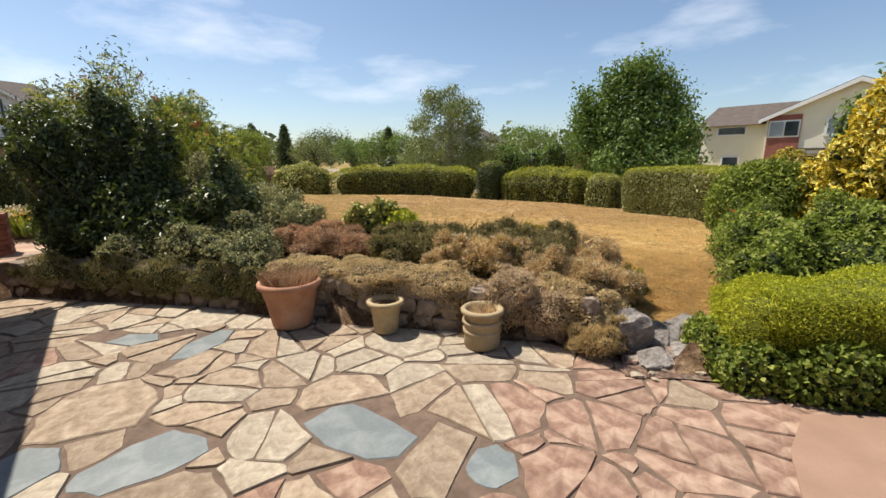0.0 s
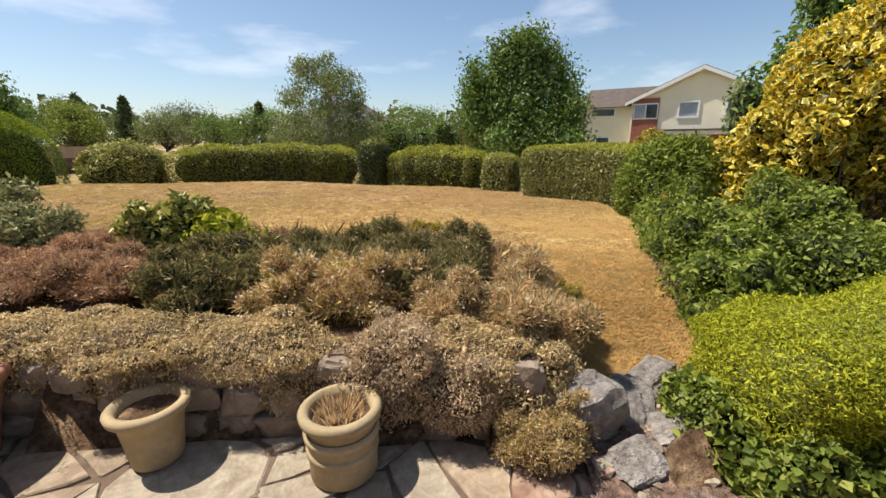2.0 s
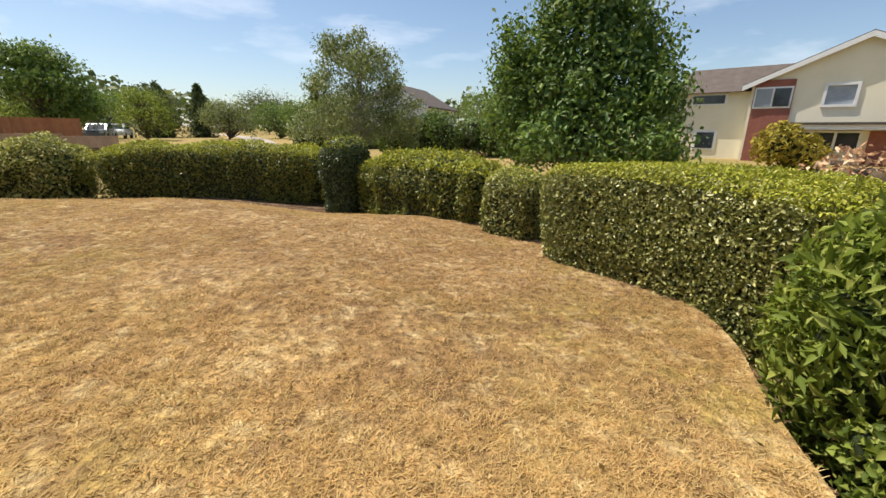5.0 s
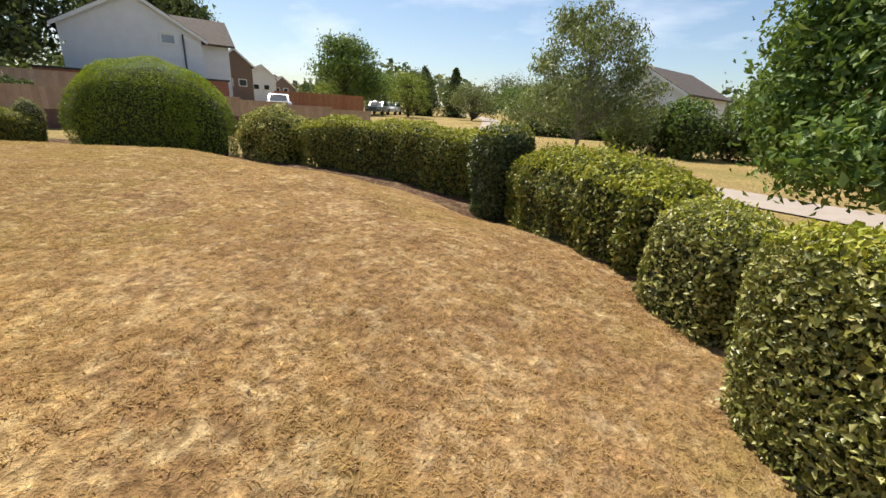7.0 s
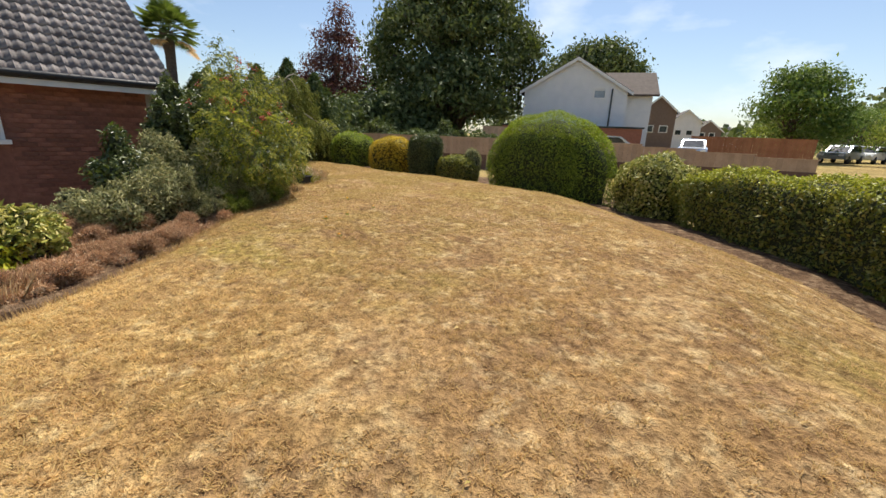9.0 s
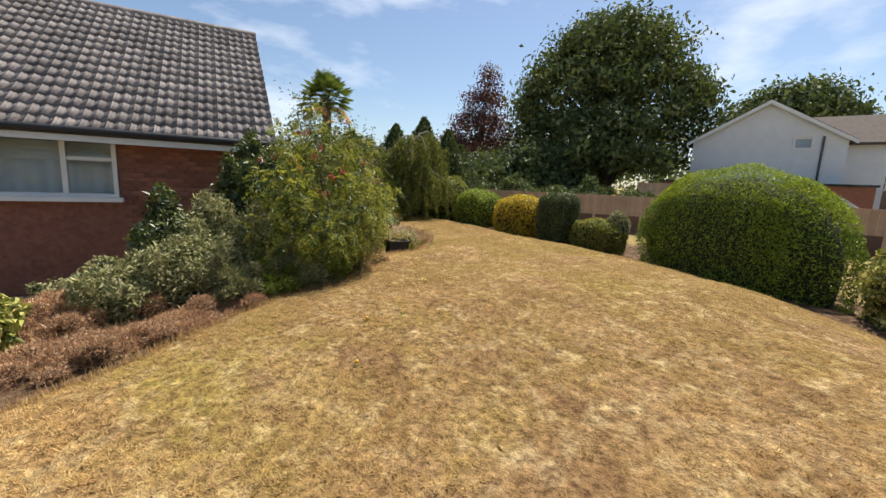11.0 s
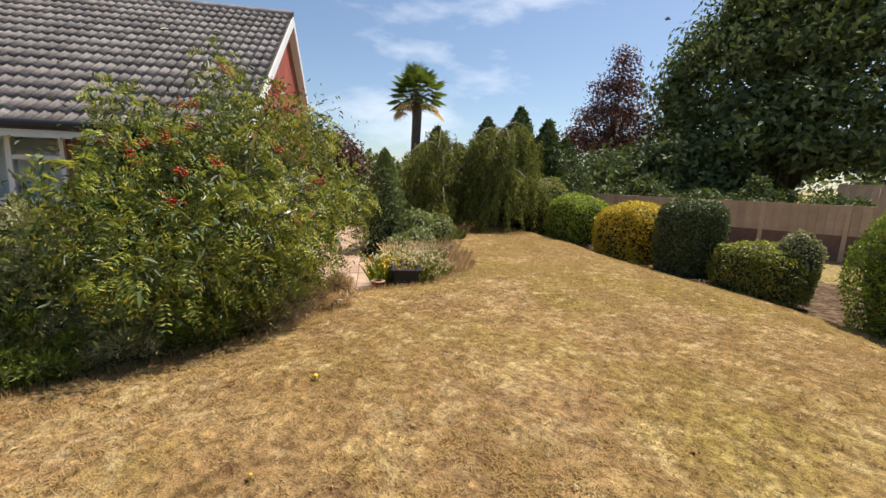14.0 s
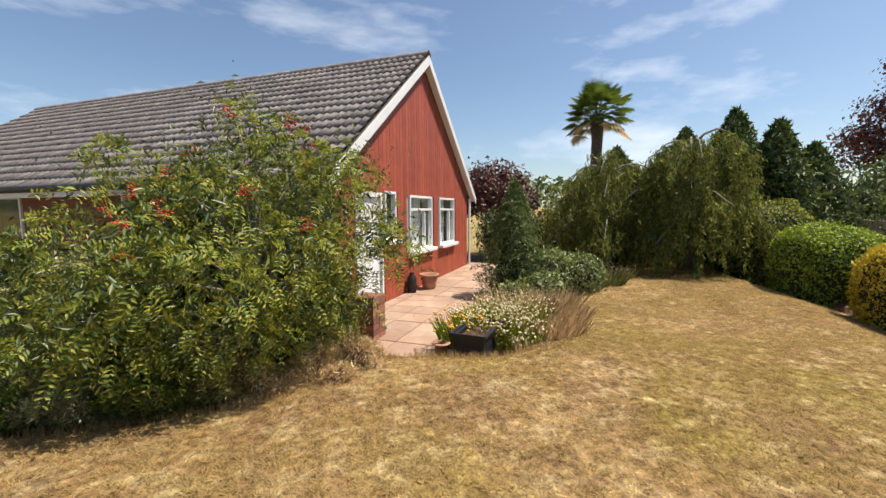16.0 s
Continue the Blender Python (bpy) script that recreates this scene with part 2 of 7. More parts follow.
orange_petal = surface("orange_petal", [(0.8, 0.36, 0.02), (0.85, 0.5, 0.03)], 9, 60, 0.7, 0.05)
cream_petal = surface("cream_petal", [(0.8, 0.66, 0.36), (0.85, 0.76, 0.52)], 9, 60, 0.8, 0.05)
white_petal = surface("white_petal", [(0.72, 0.70, 0.62), (0.8, 0.78, 0.7)], 9, 60, 0.8, 0.05)

bay_leaf = foliage("bay_leaf", [(0.075, 0.085, 0.02), (0.17, 0.175, 0.042), (0.31, 0.3, 0.088), (0.45, 0.42, 0.17)], 0.38, 0.6, 0.25)
privet_leaf = foliage("privet_leaf", [(0.05, 0.07, 0.012), (0.11, 0.13, 0.02), (0.20, 0.19, 0.03), (0.26, 0.22, 0.06)], 0.45, 0.4, 0.22)
yew_leaf = foliage("yew_leaf", [(0.04, 0.075, 0.01), (0.11, 0.165, 0.017), (0.22, 0.285, 0.025), (0.3, 0.36, 0.04)], 0.5, 0.3, 0.2)
# Yew tops: young shoots and sunlight together put into a brighter green.
yew_lit_tip = foliage("yew_lit_tips", [(0.1, 0.15, 0.012), (0.19, 0.255, 0.018), (0.28, 0.34, 0.025), (0.36, 0.4, 0.04)], 0.5, 0.3, 0.3, (0.35, 0.42, 0.03))
gold_leaf = foliage("golden_leaf", [(0.28, 0.2, 0.02), (0.5, 0.36, 0.03), (0.62, 0.47, 0.05), (0.4, 0.34, 0.05)], 0.5, 0.3, 0.3, (0.7, 0.5, 0.03))
varieg_leaf = foliage("variegated_leaf", [(0.4, 0.32, 0.04), (0.62, 0.47, 0.045), (0.78, 0.58, 0.05), (0.82, 0.7, 0.26), (0.7, 0.53, 0.06)], 0.5, 0.3, 0.3, (0.7, 0.48, 0.02), 2.2)
lime_leaf = foliage("lime_leaf", [(0.19, 0.22, 0.02), (0.29, 0.31, 0.026), (0.37, 0.37, 0.032), (0.45, 0.43, 0.05)], 0.6, 0.15, 0.35, (0.4, 0.42, 0.02))
lush_leaf = foliage("lush_leaf", [(0.05, 0.075, 0.012), (0.12, 0.16, 0.03), (0.22, 0.265, 0.05), (0.34, 0.35, 0.1)], 0.55, 0.2, 0.45)
olive_leaf = foliage("olive_leaf", [(0.09, 0.085, 0.03), (0.17, 0.155, 0.06), (0.27, 0.24, 0.11), (0.36, 0.31, 0.17)], 0.9, 0.05, 0.25, (0.32, 0.28, 0.1))
laurel_leaf = foliage("spotted_laurel_leaf", [(0.08, 0.1, 0.02), (0.2, 0.22, 0.045), (0.38, 0.36, 0.1), (0.55, 0.48, 0.22)], 0.5, 0.3, 0.25, (0.4, 0.38, 0.06))
weep_leaf = foliage("weeping_spray", [(0.04, 0.058, 0.018), (0.1, 0.125, 0.036), (0.19, 0.21, 0.06), (0.32, 0.31, 0.09)], 0.7, 0.1, 0.3, (0.35, 0.35, 0.06))
# Hedge tops: new shoots, their colour also brightened as if sunlit.
sunlit_growth = foliage("sunlit_growth", [(0.13, 0.15, 0.015), (0.25, 0.275, 0.025), (0.36, 0.36, 0.04), (0.32, 0.28, 0.06)], 0.5, 0.3, 0.3, (0.42, 0.42, 0.03))
far_leaf = foliage("great_tree_leaf", [(0.025, 0.042, 0.016), (0.055, 0.078, 0.03), (0.1, 0.125, 0.05), (0.16, 0.18, 0.085)], 0.6, 0.25, 0.2, patch=0.4)
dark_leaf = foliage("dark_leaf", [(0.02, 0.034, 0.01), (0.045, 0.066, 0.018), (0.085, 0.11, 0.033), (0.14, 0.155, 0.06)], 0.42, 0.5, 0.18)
tree_leaf = foliage("tree_leaf", [(0.032, 0.07, 0.014), (0.075, 0.135, 0.026), (0.13, 0.2, 0.045), (0.21, 0.26, 0.09)], 0.5, 0.3, 0.32)
birch_leaf = foliage("birch_leaf", [(0.06, 0.085, 0.02), (0.13, 0.16, 0.045), (0.2, 0.22, 0.09), (0.3, 0.3, 0.18)], 0.45, 0.4, 0.3)
rowan_leaf = foliage("rowan_leaf", [(0.06, 0.10, 0.018), (0.13, 0.18, 0.035), (0.27, 0.29, 0.055), (0.42, 0.36, 0.075)], 0.5, 0.3, 0.4, (0.45, 0.42, 0.04))
copper_leaf = foliage("copper_leaf", [(0.025, 0.012, 0.014), (0.06, 0.025, 0.025), (0.12, 0.05, 0.045), (0.16, 0.08, 0.05)], 0.45, 0.4, 0.2, (0.25, 0.06, 0.03))
grey_leaf = foliage("grey_leaf", [(0.1, 0.11, 0.05), (0.2, 0.21, 0.105), (0.33, 0.32, 0.165), (0.46, 0.42, 0.25)], 0.8, 0.08, 0.25, (0.36, 0.33, 0.12))
blue_leaf = foliage("cypress_spray", [(0.018, 0.036, 0.016), (0.042, 0.07, 0.026), (0.09, 0.12, 0.042), (0.15, 0.17, 0.06)], 0.55, 0.3, 0.15)
dry_leaf = foliage("dry_stalks", [(0.34, 0.215, 0.11), (0.55, 0.375, 0.2), (0.7, 0.51, 0.3), (0.8, 0.66, 0.45)], 0.9, 0.05, 0.35, (0.65, 0.5, 0.3))
rusty_leaf = foliage("rusty_heather", [(0.24, 0.135, 0.078), (0.43, 0.255, 0.15), (0.57, 0.375, 0.24), (0.66, 0.5, 0.35)], 0.9, 0.05, 0.3, (0.42, 0.25, 0.16))
mat_leaf = foliage("mat_plant", [(0.25, 0.18, 0.09), (0.45, 0.34, 0.18), (0.6, 0.46, 0.265), (0.7, 0.57, 0.37)], 0.9, 0.05, 0.35, (0.5, 0.4, 0.22), 3.0)
pink_mat_leaf = foliage("pinkish_mat_plant", [(0.22, 0.155, 0.095), (0.42, 0.305, 0.195), (0.56, 0.43, 0.29), (0.66, 0.54, 0.39)], 0.9, 0.05, 0.35, (0.5, 0.36, 0.25), 3.0)
straw_leaf = foliage("straw_stems", [(0.3, 0.2, 0.09), (0.44, 0.32, 0.15), (0.55, 0.42, 0.22), (0.36, 0.29, 0.1)], 0.9, 0.05, 0.4, (0.5, 0.38, 0.16))
sedum_leaf = foliage("sedum_leaf", [(0.09, 0.09, 0.035), (0.19, 0.17, 0.07), (0.3, 0.25, 0.115), (0.42, 0.32, 0.18)], 0.7, 0.15, 0.25, (0.2, 0.19, 0.06))
olive_gold_leaf = foliage("olive_gold_leaf", [(0.14, 0.12, 0.02), (0.26, 0.21, 0.035), (0.38, 0.3, 0.05), (0.3, 0.27, 0.06)], 0.7, 0.15, 0.35, (0.4, 0.33, 0.05))
holly_green = foliage("leaf_centre_green", [(0.06, 0.085, 0.015), (0.14, 0.16, 0.028), (0.27, 0.26, 0.042), (0.46, 0.37, 0.05)], 0.45, 0.35, 0.25)
spruce_leaf = foliage("spruce_spray", [(0.04, 0.062, 0.026), (0.085, 0.12, 0.045), (0.16, 0.2, 0.075), (0.25, 0.27, 0.12)], 0.6, 0.2, 0.2)
palm_leaf = foliage("palm_leaf", [(0.04, 0.075, 0.015), (0.08, 0.13, 0.025), (0.14, 0.19, 0.04)], 0.4, 0.5, 0.25)

# ---- mesh tools ----
rng = np.random.default_rng(7)


def raw(name, verts, faces):
    """A mesh from arrays; all faces of one size."""
    me = bpy.data.meshes.new(name)
    v, q = np.asarray(verts, np.float32), np.asarray(faces, np.int32)
    me.vertices.add(len(v))
    me.vertices.foreach_set("co", v.ravel())
    me.loops.add(q.size)
    me.loops.foreach_set("vertex_index", q.ravel())
    me.polygons.add(len(q))
    me.polygons.foreach_set("loop_start", np.arange(0, q.size, q.shape[1], dtype=np.int32))
    me.update(calc_edges=True)
    return me


def part(name, shape, material, parent=None, label="", smooth=False):
    """Links a mesh or bmesh as one mesh object under its thing."""
    if isinstance(shape, bmesh.types.BMesh):
        me = bpy.data.meshes.new(name)
        shape.to_mesh(me)
        shape.free()
    else:
        me = shape
    me.materials.clear()
    me.materials.append(material)
    if smooth:
        me.polygons.foreach_set("use_smooth", np.ones(len(me.polygons), bool))
    ob = new(name, me)
    ob.parent = parent
    if name in ("foliage", "growth", "bloom", "branchwork", "limbwork", "crown", "core"):
        ob["kind"] = "stuff"
    if label:
        ob["label"] = label
    return ob


def thing(name, m, label, category, group="", kind=""):
    ob = new(name)
    ob.matrix_world = m
    return tagged(ob, label, category, group, kind)


def box(bm, x0, x1, y0, y1, z0, z1, bevel=0.0):
    r = bmesh.ops.create_cube(bm, size=1)
    vs = r["verts"]
    bmesh.ops.transform(bm, verts=vs, matrix=Matrix.Translation(((x0 + x1) / 2, (y0 + y1) / 2, (z0 + z1) / 2)) @ Matrix.Diagonal((abs(x1 - x0), abs(y1 - y0), abs(z1 - z0), 1)))
    if bevel:
        bmesh.ops.bevel(bm, geom=list({e for v in vs for e in v.link_edges}), offset=bevel, segments=2, affect="EDGES", profile=0.6)
    return bm


def boxes(rows, bevel=0.0):
    bm = bmesh.new()
    for r in rows:
        box(bm, *r, bevel=bevel)
    return bm


def prism(outline, y0, y1):
    """Outline in x, z drawn out along y."""
    bm = bmesh.new()
    a = [bm.verts.new((x, y0, z)) for x, z in outline]
    b = [bm.verts.new((x, y1, z)) for x, z in outline]
    bm.faces.new(a)
    bm.faces.new(b[::-1])
    for i in range(len(a)):
        j = (i + 1) % len(a)
        bm.faces.new((a[j], a[i], b[i], b[j]))
    bmesh.ops.recalc_face_normals(bm, faces=bm.faces[:])
    return bm


def lathe(profile, sides=40):
    """Profile of radius and height, turned about z."""
    v, q, n = [], [], len(profile)
    for i in range(sides):
        a = 2 * math.pi * i / sides
        v += [(r * math.cos(a), r * math.sin(a), z) for r, z in profile]
    for i in range(sides):
        for j in range(n - 1):
            k = ((i + 1) % sides) * n
            q.append((i * n + j, k + j, k + j + 1, i * n + j + 1))
    return raw("turned", v, q)


def tubes(runs, sides=6):
    """Tapered tubes: runs of (points, radii)."""
    v, q = [], []
    for pts, radii in runs:
        pts = [Vector(p) for p in pts]
        base = len(v)
        for i, p in enumerate(pts):
            d = (pts[min(i + 1, len(pts) - 1)] - pts[max(i - 1, 0)]).normalized()
            s = d.cross(Vector((0.3, 0.9, 0.2))).normalized()
            u = d.cross(s)
            for k in range(sides):
                a = 2 * math.pi * k / sides
                v.append(p + (s * math.cos(a) + u * math.sin(a)) * radii[i])
        for i in range(len(pts) - 1):
            for k in range(sides):
                k2 = (k + 1) % sides
                q.append((base + i * sides + k, base + i * sides + k2, base + (i + 1) * sides + k2, base + (i + 1) * sides + k))
    return raw("tubes", [tuple(p) for p in v], q)


def unit(a):
    return a / np.maximum(np.linalg.norm(a, axis=1, keepdims=True), 1e-9)


def leaf_mesh(P, N, size, aspect=0.5, spread=0.7, droop=0.0, fold=0.12, vary=0.4, along=0.0, centres=False):
    """One folded leaf at each point, facing about the way of N; with centres, a second mesh of their inner fields."""
    n = len(P)
    up = unit(N + rng.normal(0, spread, (n, 3)))
    d = rng.normal(0, 1, (n, 3)) + along * N
    d[:, 2] -= droop
    d = unit(d - (d * up).sum(1, keepdims=True) * up)
    s = np.cross(up, d)
    L = (size * np.clip(rng.normal(1, vary, n), 0.4, 2.0))[:, None]
    w = L * aspect / 2
    tip = P + d * L - up * L * 0.12
    mid = P + d * L * 0.5
    v = np.stack([P, mid + s * w + up * L * fold, tip, mid - s * w + up * L * fold], 1).reshape(-1, 3)
    b = np.arange(n, dtype=np.int32)[:, None] * 4
    q = np.concatenate([b + np.array([[0, 1, 2]]), b + np.array([[0, 2, 3]])], 1).reshape(-1, 3)
    if centres:
        c = P + d * L * 0.5 + up * L * fold * 0.5
        u = (c[:, None] + (np.stack([P, mid + s * w + up * L * fold, tip, mid - s * w + up * L * fold], 1) - c[:, None]) * 0.62 + up[:, None] * 0.003).reshape(-1, 3)
        return raw("leaves", v, q), raw("centres", u, q)
    return raw("leaves", v, q)


def sprays(blobs, clusters, per, length, wide, spread=0.45, sink=0.06, low=-0.2):
    """Bundles of fine stems fanning out of the blobs' skins; also the stems' tips."""
    C, N = blob_points(blobs, clusters, 0.18, low)
    N = unit(N + [0, 0, 0.55])
    k = np.repeat(np.arange(len(C)), per)
    n = len(k)
    o = unit(N[k] + rng.normal(0, spread, (n, 3)))
    B = C[k] - N[k] * sink + rng.normal(0, 0.012, (n, 3))
    H = (length * rng.uniform(0.45, 1.15, n) * rng.uniform(0.7, 1.25, len(C))[k])[:, None]
    T = B + o * H
    M = (B + T) / 2 + rng.normal(0, 0.05, (n, 3)) * H
    s = unit(np.cross(o, rng.normal(0, 1, (n, 3)))) * wide / 2
    v = np.stack([B - s, M + s, T, M - s], 1).reshape(-1, 3)
    b = np.arange(n, dtype=np.int32)[:, None] * 4
    return raw("sprays", v, np.concatenate([b + np.array([[0, 1, 2]]), b + np.array([[0, 2, 3]])], 1).reshape(-1, 3)), T


def lumps(Q, amount, freq, seed):
    """Smooth unevenness, about -amount to amount."""
    r = np.random.default_rng(seed)
    out = np.zeros(len(Q))
    for k in range(5):
        w = r.normal(0, freq * (1 + 0.6 * k), 3)
        out += np.sin(Q @ w + r.uniform(0, 6.3)) / (1 + 0.5 * k)
    return out * amount / 2.2


def along_path(path, s):
    """Place and side direction at the lengths s of a polyline in plan."""
    p = np.array(path, float)
    for _ in range(2):
        if len(p) > 2:
            a, b = p[:-1] * 0.75 + p[1:] * 0.25, p[:-1] * 0.25 + p[1:] * 0.75
            p = np.concatenate([p[:1], np.stack([a, b], 1).reshape(-1, 2), p[-1:]])
    run = np.concatenate([[0], np.cumsum(np.linalg.norm(np.diff(p, axis=0), axis=1))])
    s = np.clip((s + 1) / 2, 0, 1) * run[-1]
    x, y = np.interp(s, run, p[:, 0]), np.interp(s, run, p[:, 1])
    e = 0.05
    dx, dy = np.interp(s + e, run, p[:, 0]) - np.interp(s - e, run, p[:, 0]), np.interp(s + e, run, p[:, 1]) - np.interp(s - e, run, p[:, 1])
    t = unit(np.stack([dx, dy], 1))
    return np.stack([x, y], 1), np.stack([-t[:, 1], t[:, 0]], 1), t, run[-1]


def clipped_shape(Q, path, half, z0, z1, power, seed, rough, shrink=1.0):
    """Points of a unit cube's skin onto a rounded clipped hedge along a path."""
    L = along_path(path, np.zeros(1))[3]
    low = Q[:, 2].copy()
    U = np.column_stack([Q[:, :2], np.maximum(low, 0)])
    U = U / (np.abs(U) ** power).sum(1, keepdims=True) ** (1 / power)
    Q = np.column_stack([U[:, :2] * (1 - 0.12 * np.maximum(-low, 0))[:, None], np.where(low < 0, low, U[:, 2])])
    g = np.sign(U) * np.abs(U) ** (power - 1) / np.array([[L / 2, half, (z1 - z0) / 2]])
    R = Q * shrink
    xy, side, tan, _ = along_path(path, R[:, 0])
    h = (z0 + z1) / 2 + R[:, 2] * (z1 - z0) / 2
    P = np.column_stack([xy + side * (R[:, 1] * half)[:, None], h])
    N = unit(np.column_stack([tan * g[:, :1] + side * g[:, 1:2], g[:, 2]]))
    full = along_path(path, Q[:, 0])
    skin = np.column_stack([full[0] + full[1] * (Q[:, 1] * half)[:, None], (z0 + z1) / 2 + Q[:, 2] * (z1 - z0) / 2])
    P = P + N * lumps(skin, rough, 3.2, seed)[:, None]
    return P, N


def cube_skin(n, dims):
    a, b, c = dims
    areas = np.array([a * b, a * c, a * c, b * c, b * c])
    f = rng.choice(5, n, p=areas / areas.sum())
    Q = rng.uniform(-1, 1, (n, 3))
    Q[f == 0, 2] = 1
    Q[f == 1, 1], Q[f == 2, 1] = 1, -1
    Q[f == 3, 0], Q[f == 4, 0] = 1, -1
    return Q


def cube_grid(k=14):
    g = np.linspace(-1, 1, k)
    A, B = [c.ravel() for c in np.meshgrid(g, g, indexing="ij")]
    v, q = [], []
    for axis in range(3):
        for s in (-1, 1):
            f = np.full((k * k, 3), float(s))
            o = [i for i in range(3) if i != axis]
            f[:, o[0]], f[:, o[1]] = A, B
            b = len(v) * k * k
            i = (np.arange(k - 1)[:, None] * k + np.arange(k - 1)[None]).ravel() + b
            t = np.stack([i, i + k, i + k + 1, i + 1], 1)
            q.append(t if (s > 0) != (axis == 1) else t[:, ::-1])
            v.append(f)
    v, q = np.concatenate(v), np.concatenate(q)
    _, first, back = np.unique(np.round(v, 5), axis=0, return_index=True, return_inverse=True)
    return v[first], back.ravel()[q]


CORES = {"lime_leaf": lime_twig, "lush_leaf": green_shade_core, "variegated_leaf": green_shade_core, "mat_plant": dry_shade_core, "pinkish_mat_plant": dry_shade_core, "rusty_heather": dry_shade_core, "dry_stalks": dry_shade_core}


def knobbly(blobs, k, scale, seed, up=0.0):
    """The blobs with k smaller ones set on each one's skin, for an uneven outline."""
    r = np.random.default_rng(seed)
    out = [tuple(c) for c in blobs]
    for x, y, z, rx, ry, rz in blobs:
        for _ in range(k):
            d = unit(r.normal(0, 1, (1, 3)))[0]
            d[2] = abs(d[2]) if r.random() < 0.7 else d[2] * 0.5
            s = scale * r.uniform(0.6, 1.3)
            out.append((x + d[0] * rx, y + d[1] * ry, z + d[2] * rz, rx * s, ry * s, rz * s * (1 + up * max(d[2], 0))))
    return out


def hedge(name, label, category, path, half, z0, z1, leaf, count, size, power=4.0, rough=0.05, aspect=0.55, spread=0.75, depth=0.05, seed=1, group="", lit=0.0, lit_leaf=None):
    """A clipped hedge or bush: a skin of leaves over a mostly shade-dark core."""
    ob = thing(name, Matrix(), label, category, group)
    L = along_path(path, np.zeros(1))[3]
    P, N = clipped_shape(cube_skin(count, (L / 2, half, (z1 - z0) / 2)), path, half, z0, z1, power, seed, rough)
    P = P - N * np.abs(rng.normal(0, depth, (count, 1)))
    P[:, 2] = np.maximum(P[:, 2], z0 + 0.01)
    # Upward-facing leaves get the brighter colour: new growth plus painted sunlight.
    young = (N[:, 2] > 0.45) & (rng.random(count) < lit)
    part("foliage", leaf_mesh(P[~young], N[~young], size, aspect, spread), leaf, ob)
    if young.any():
        part("foliage", leaf_mesh(P[young] + N[young] * 0.02, N[young], size * 0.9, aspect, spread, -0.8), lit_leaf or sunlit_growth, ob, "yellow-green new growth on top, brightened for the sun")
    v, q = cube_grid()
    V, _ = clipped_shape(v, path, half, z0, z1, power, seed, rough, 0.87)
    part("core", raw("core", V, q), CORES.get(leaf.name, shade_core), ob, "solid core in the dark tone of inner shade")
    return ob


def blob_points(blobs, count, inner=0.12, low=-0.9):
    """Points near the skins of ellipsoids (x, y, z, rx, ry, rz), leaving out those deep inside another."""
    b = np.array(blobs, float)
    w = (b[:, 3] * b[:, 4] * b[:, 5]) ** (2 / 3)
    k = rng.choice(len(b), int(count * 1.6), p=w / w.sum())
    d = unit(rng.normal(0, 1, (len(k), 3)))
    d[:, 2] = np.where(d[:, 2] < low, -d[:, 2], d[:, 2])
    r = 1 - np.abs(rng.normal(0, inner, (len(k), 1))) + rng.normal(0, 0.04, (len(k), 1))
    P = b[k, :3] + d * r * b[k, 3:]
    deep = np.zeros(len(P), bool)
    for i in range(len(b)):
        deep |= (k != i) & ((((P - b[i, :3]) / b[i, 3:]) ** 2).sum(1) < 0.55)
    P, N = P[~deep][:count], unit(d / b[k, 3:])[~deep][:count]
    return P, N


def stems(root, tops, thick=0.02, bend=0.15, steps=4, seed=0):
    """Branches from a root to each top."""
    r = np.random.default_rng(seed)
    runs = []
    for t in tops:
        a, b = np.array(root) + np.append(r.normal(0, 0.06, 2), 0), np.array(t)
        side = r.normal(0, bend, 3) * np.linalg.norm(b - a)
        pts = [a + (b - a) * s + side * math.sin(math.pi * s) * 0.5 for s in np.linspace(0, 1, steps + 1)]
        runs.append((pts, [thick * (1 - 0.8 * s) for s in np.linspace(0, 1, steps + 1)]))
    return tubes(runs, 5)


def shrub(name, label, category, blobs, leaf, count, size, aspect=0.5, spread=0.8, inner=0.2, droop=0.0, wood=bark, root=None, core=True, group="", along=0.0, woody=True):
    """A loose bush of several rounded masses on branches."""
    ob = thing(name, Matrix(), label, category, group)
    P, N = blob_points(blobs, count, inner)
    part("foliage", leaf_mesh(P, N, size, aspect, spread, droop, along=along), leaf, ob)
    b = np.array(blobs, float)
    base = root or (b[:, 0].mean(), b[:, 1].mean(), max(0.0, (b[:, 2] - b[:, 5]).min()))
    tops = np.concatenate([b[:, :3], b[:, :3] + rng.normal(0, 0.4, (len(b), 3)) * b[:, 3:], P[rng.integers(0, len(P), 12)]])
    if woody:
        part("branchwork", stems(base, tops, 0.012 + 0.012 * b[:, 5].max(), seed=len(b)), wood, ob)
    # Solid hulls whose dark colour stands for the shade inside the bush.
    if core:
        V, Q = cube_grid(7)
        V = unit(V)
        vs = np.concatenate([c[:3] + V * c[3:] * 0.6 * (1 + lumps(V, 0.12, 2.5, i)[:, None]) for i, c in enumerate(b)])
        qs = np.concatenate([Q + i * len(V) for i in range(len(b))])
        part("core", raw("core", vs, qs), CORES.get(leaf.name, shade_core), ob, "solid inside in the dark tone of inner shade")
    return ob


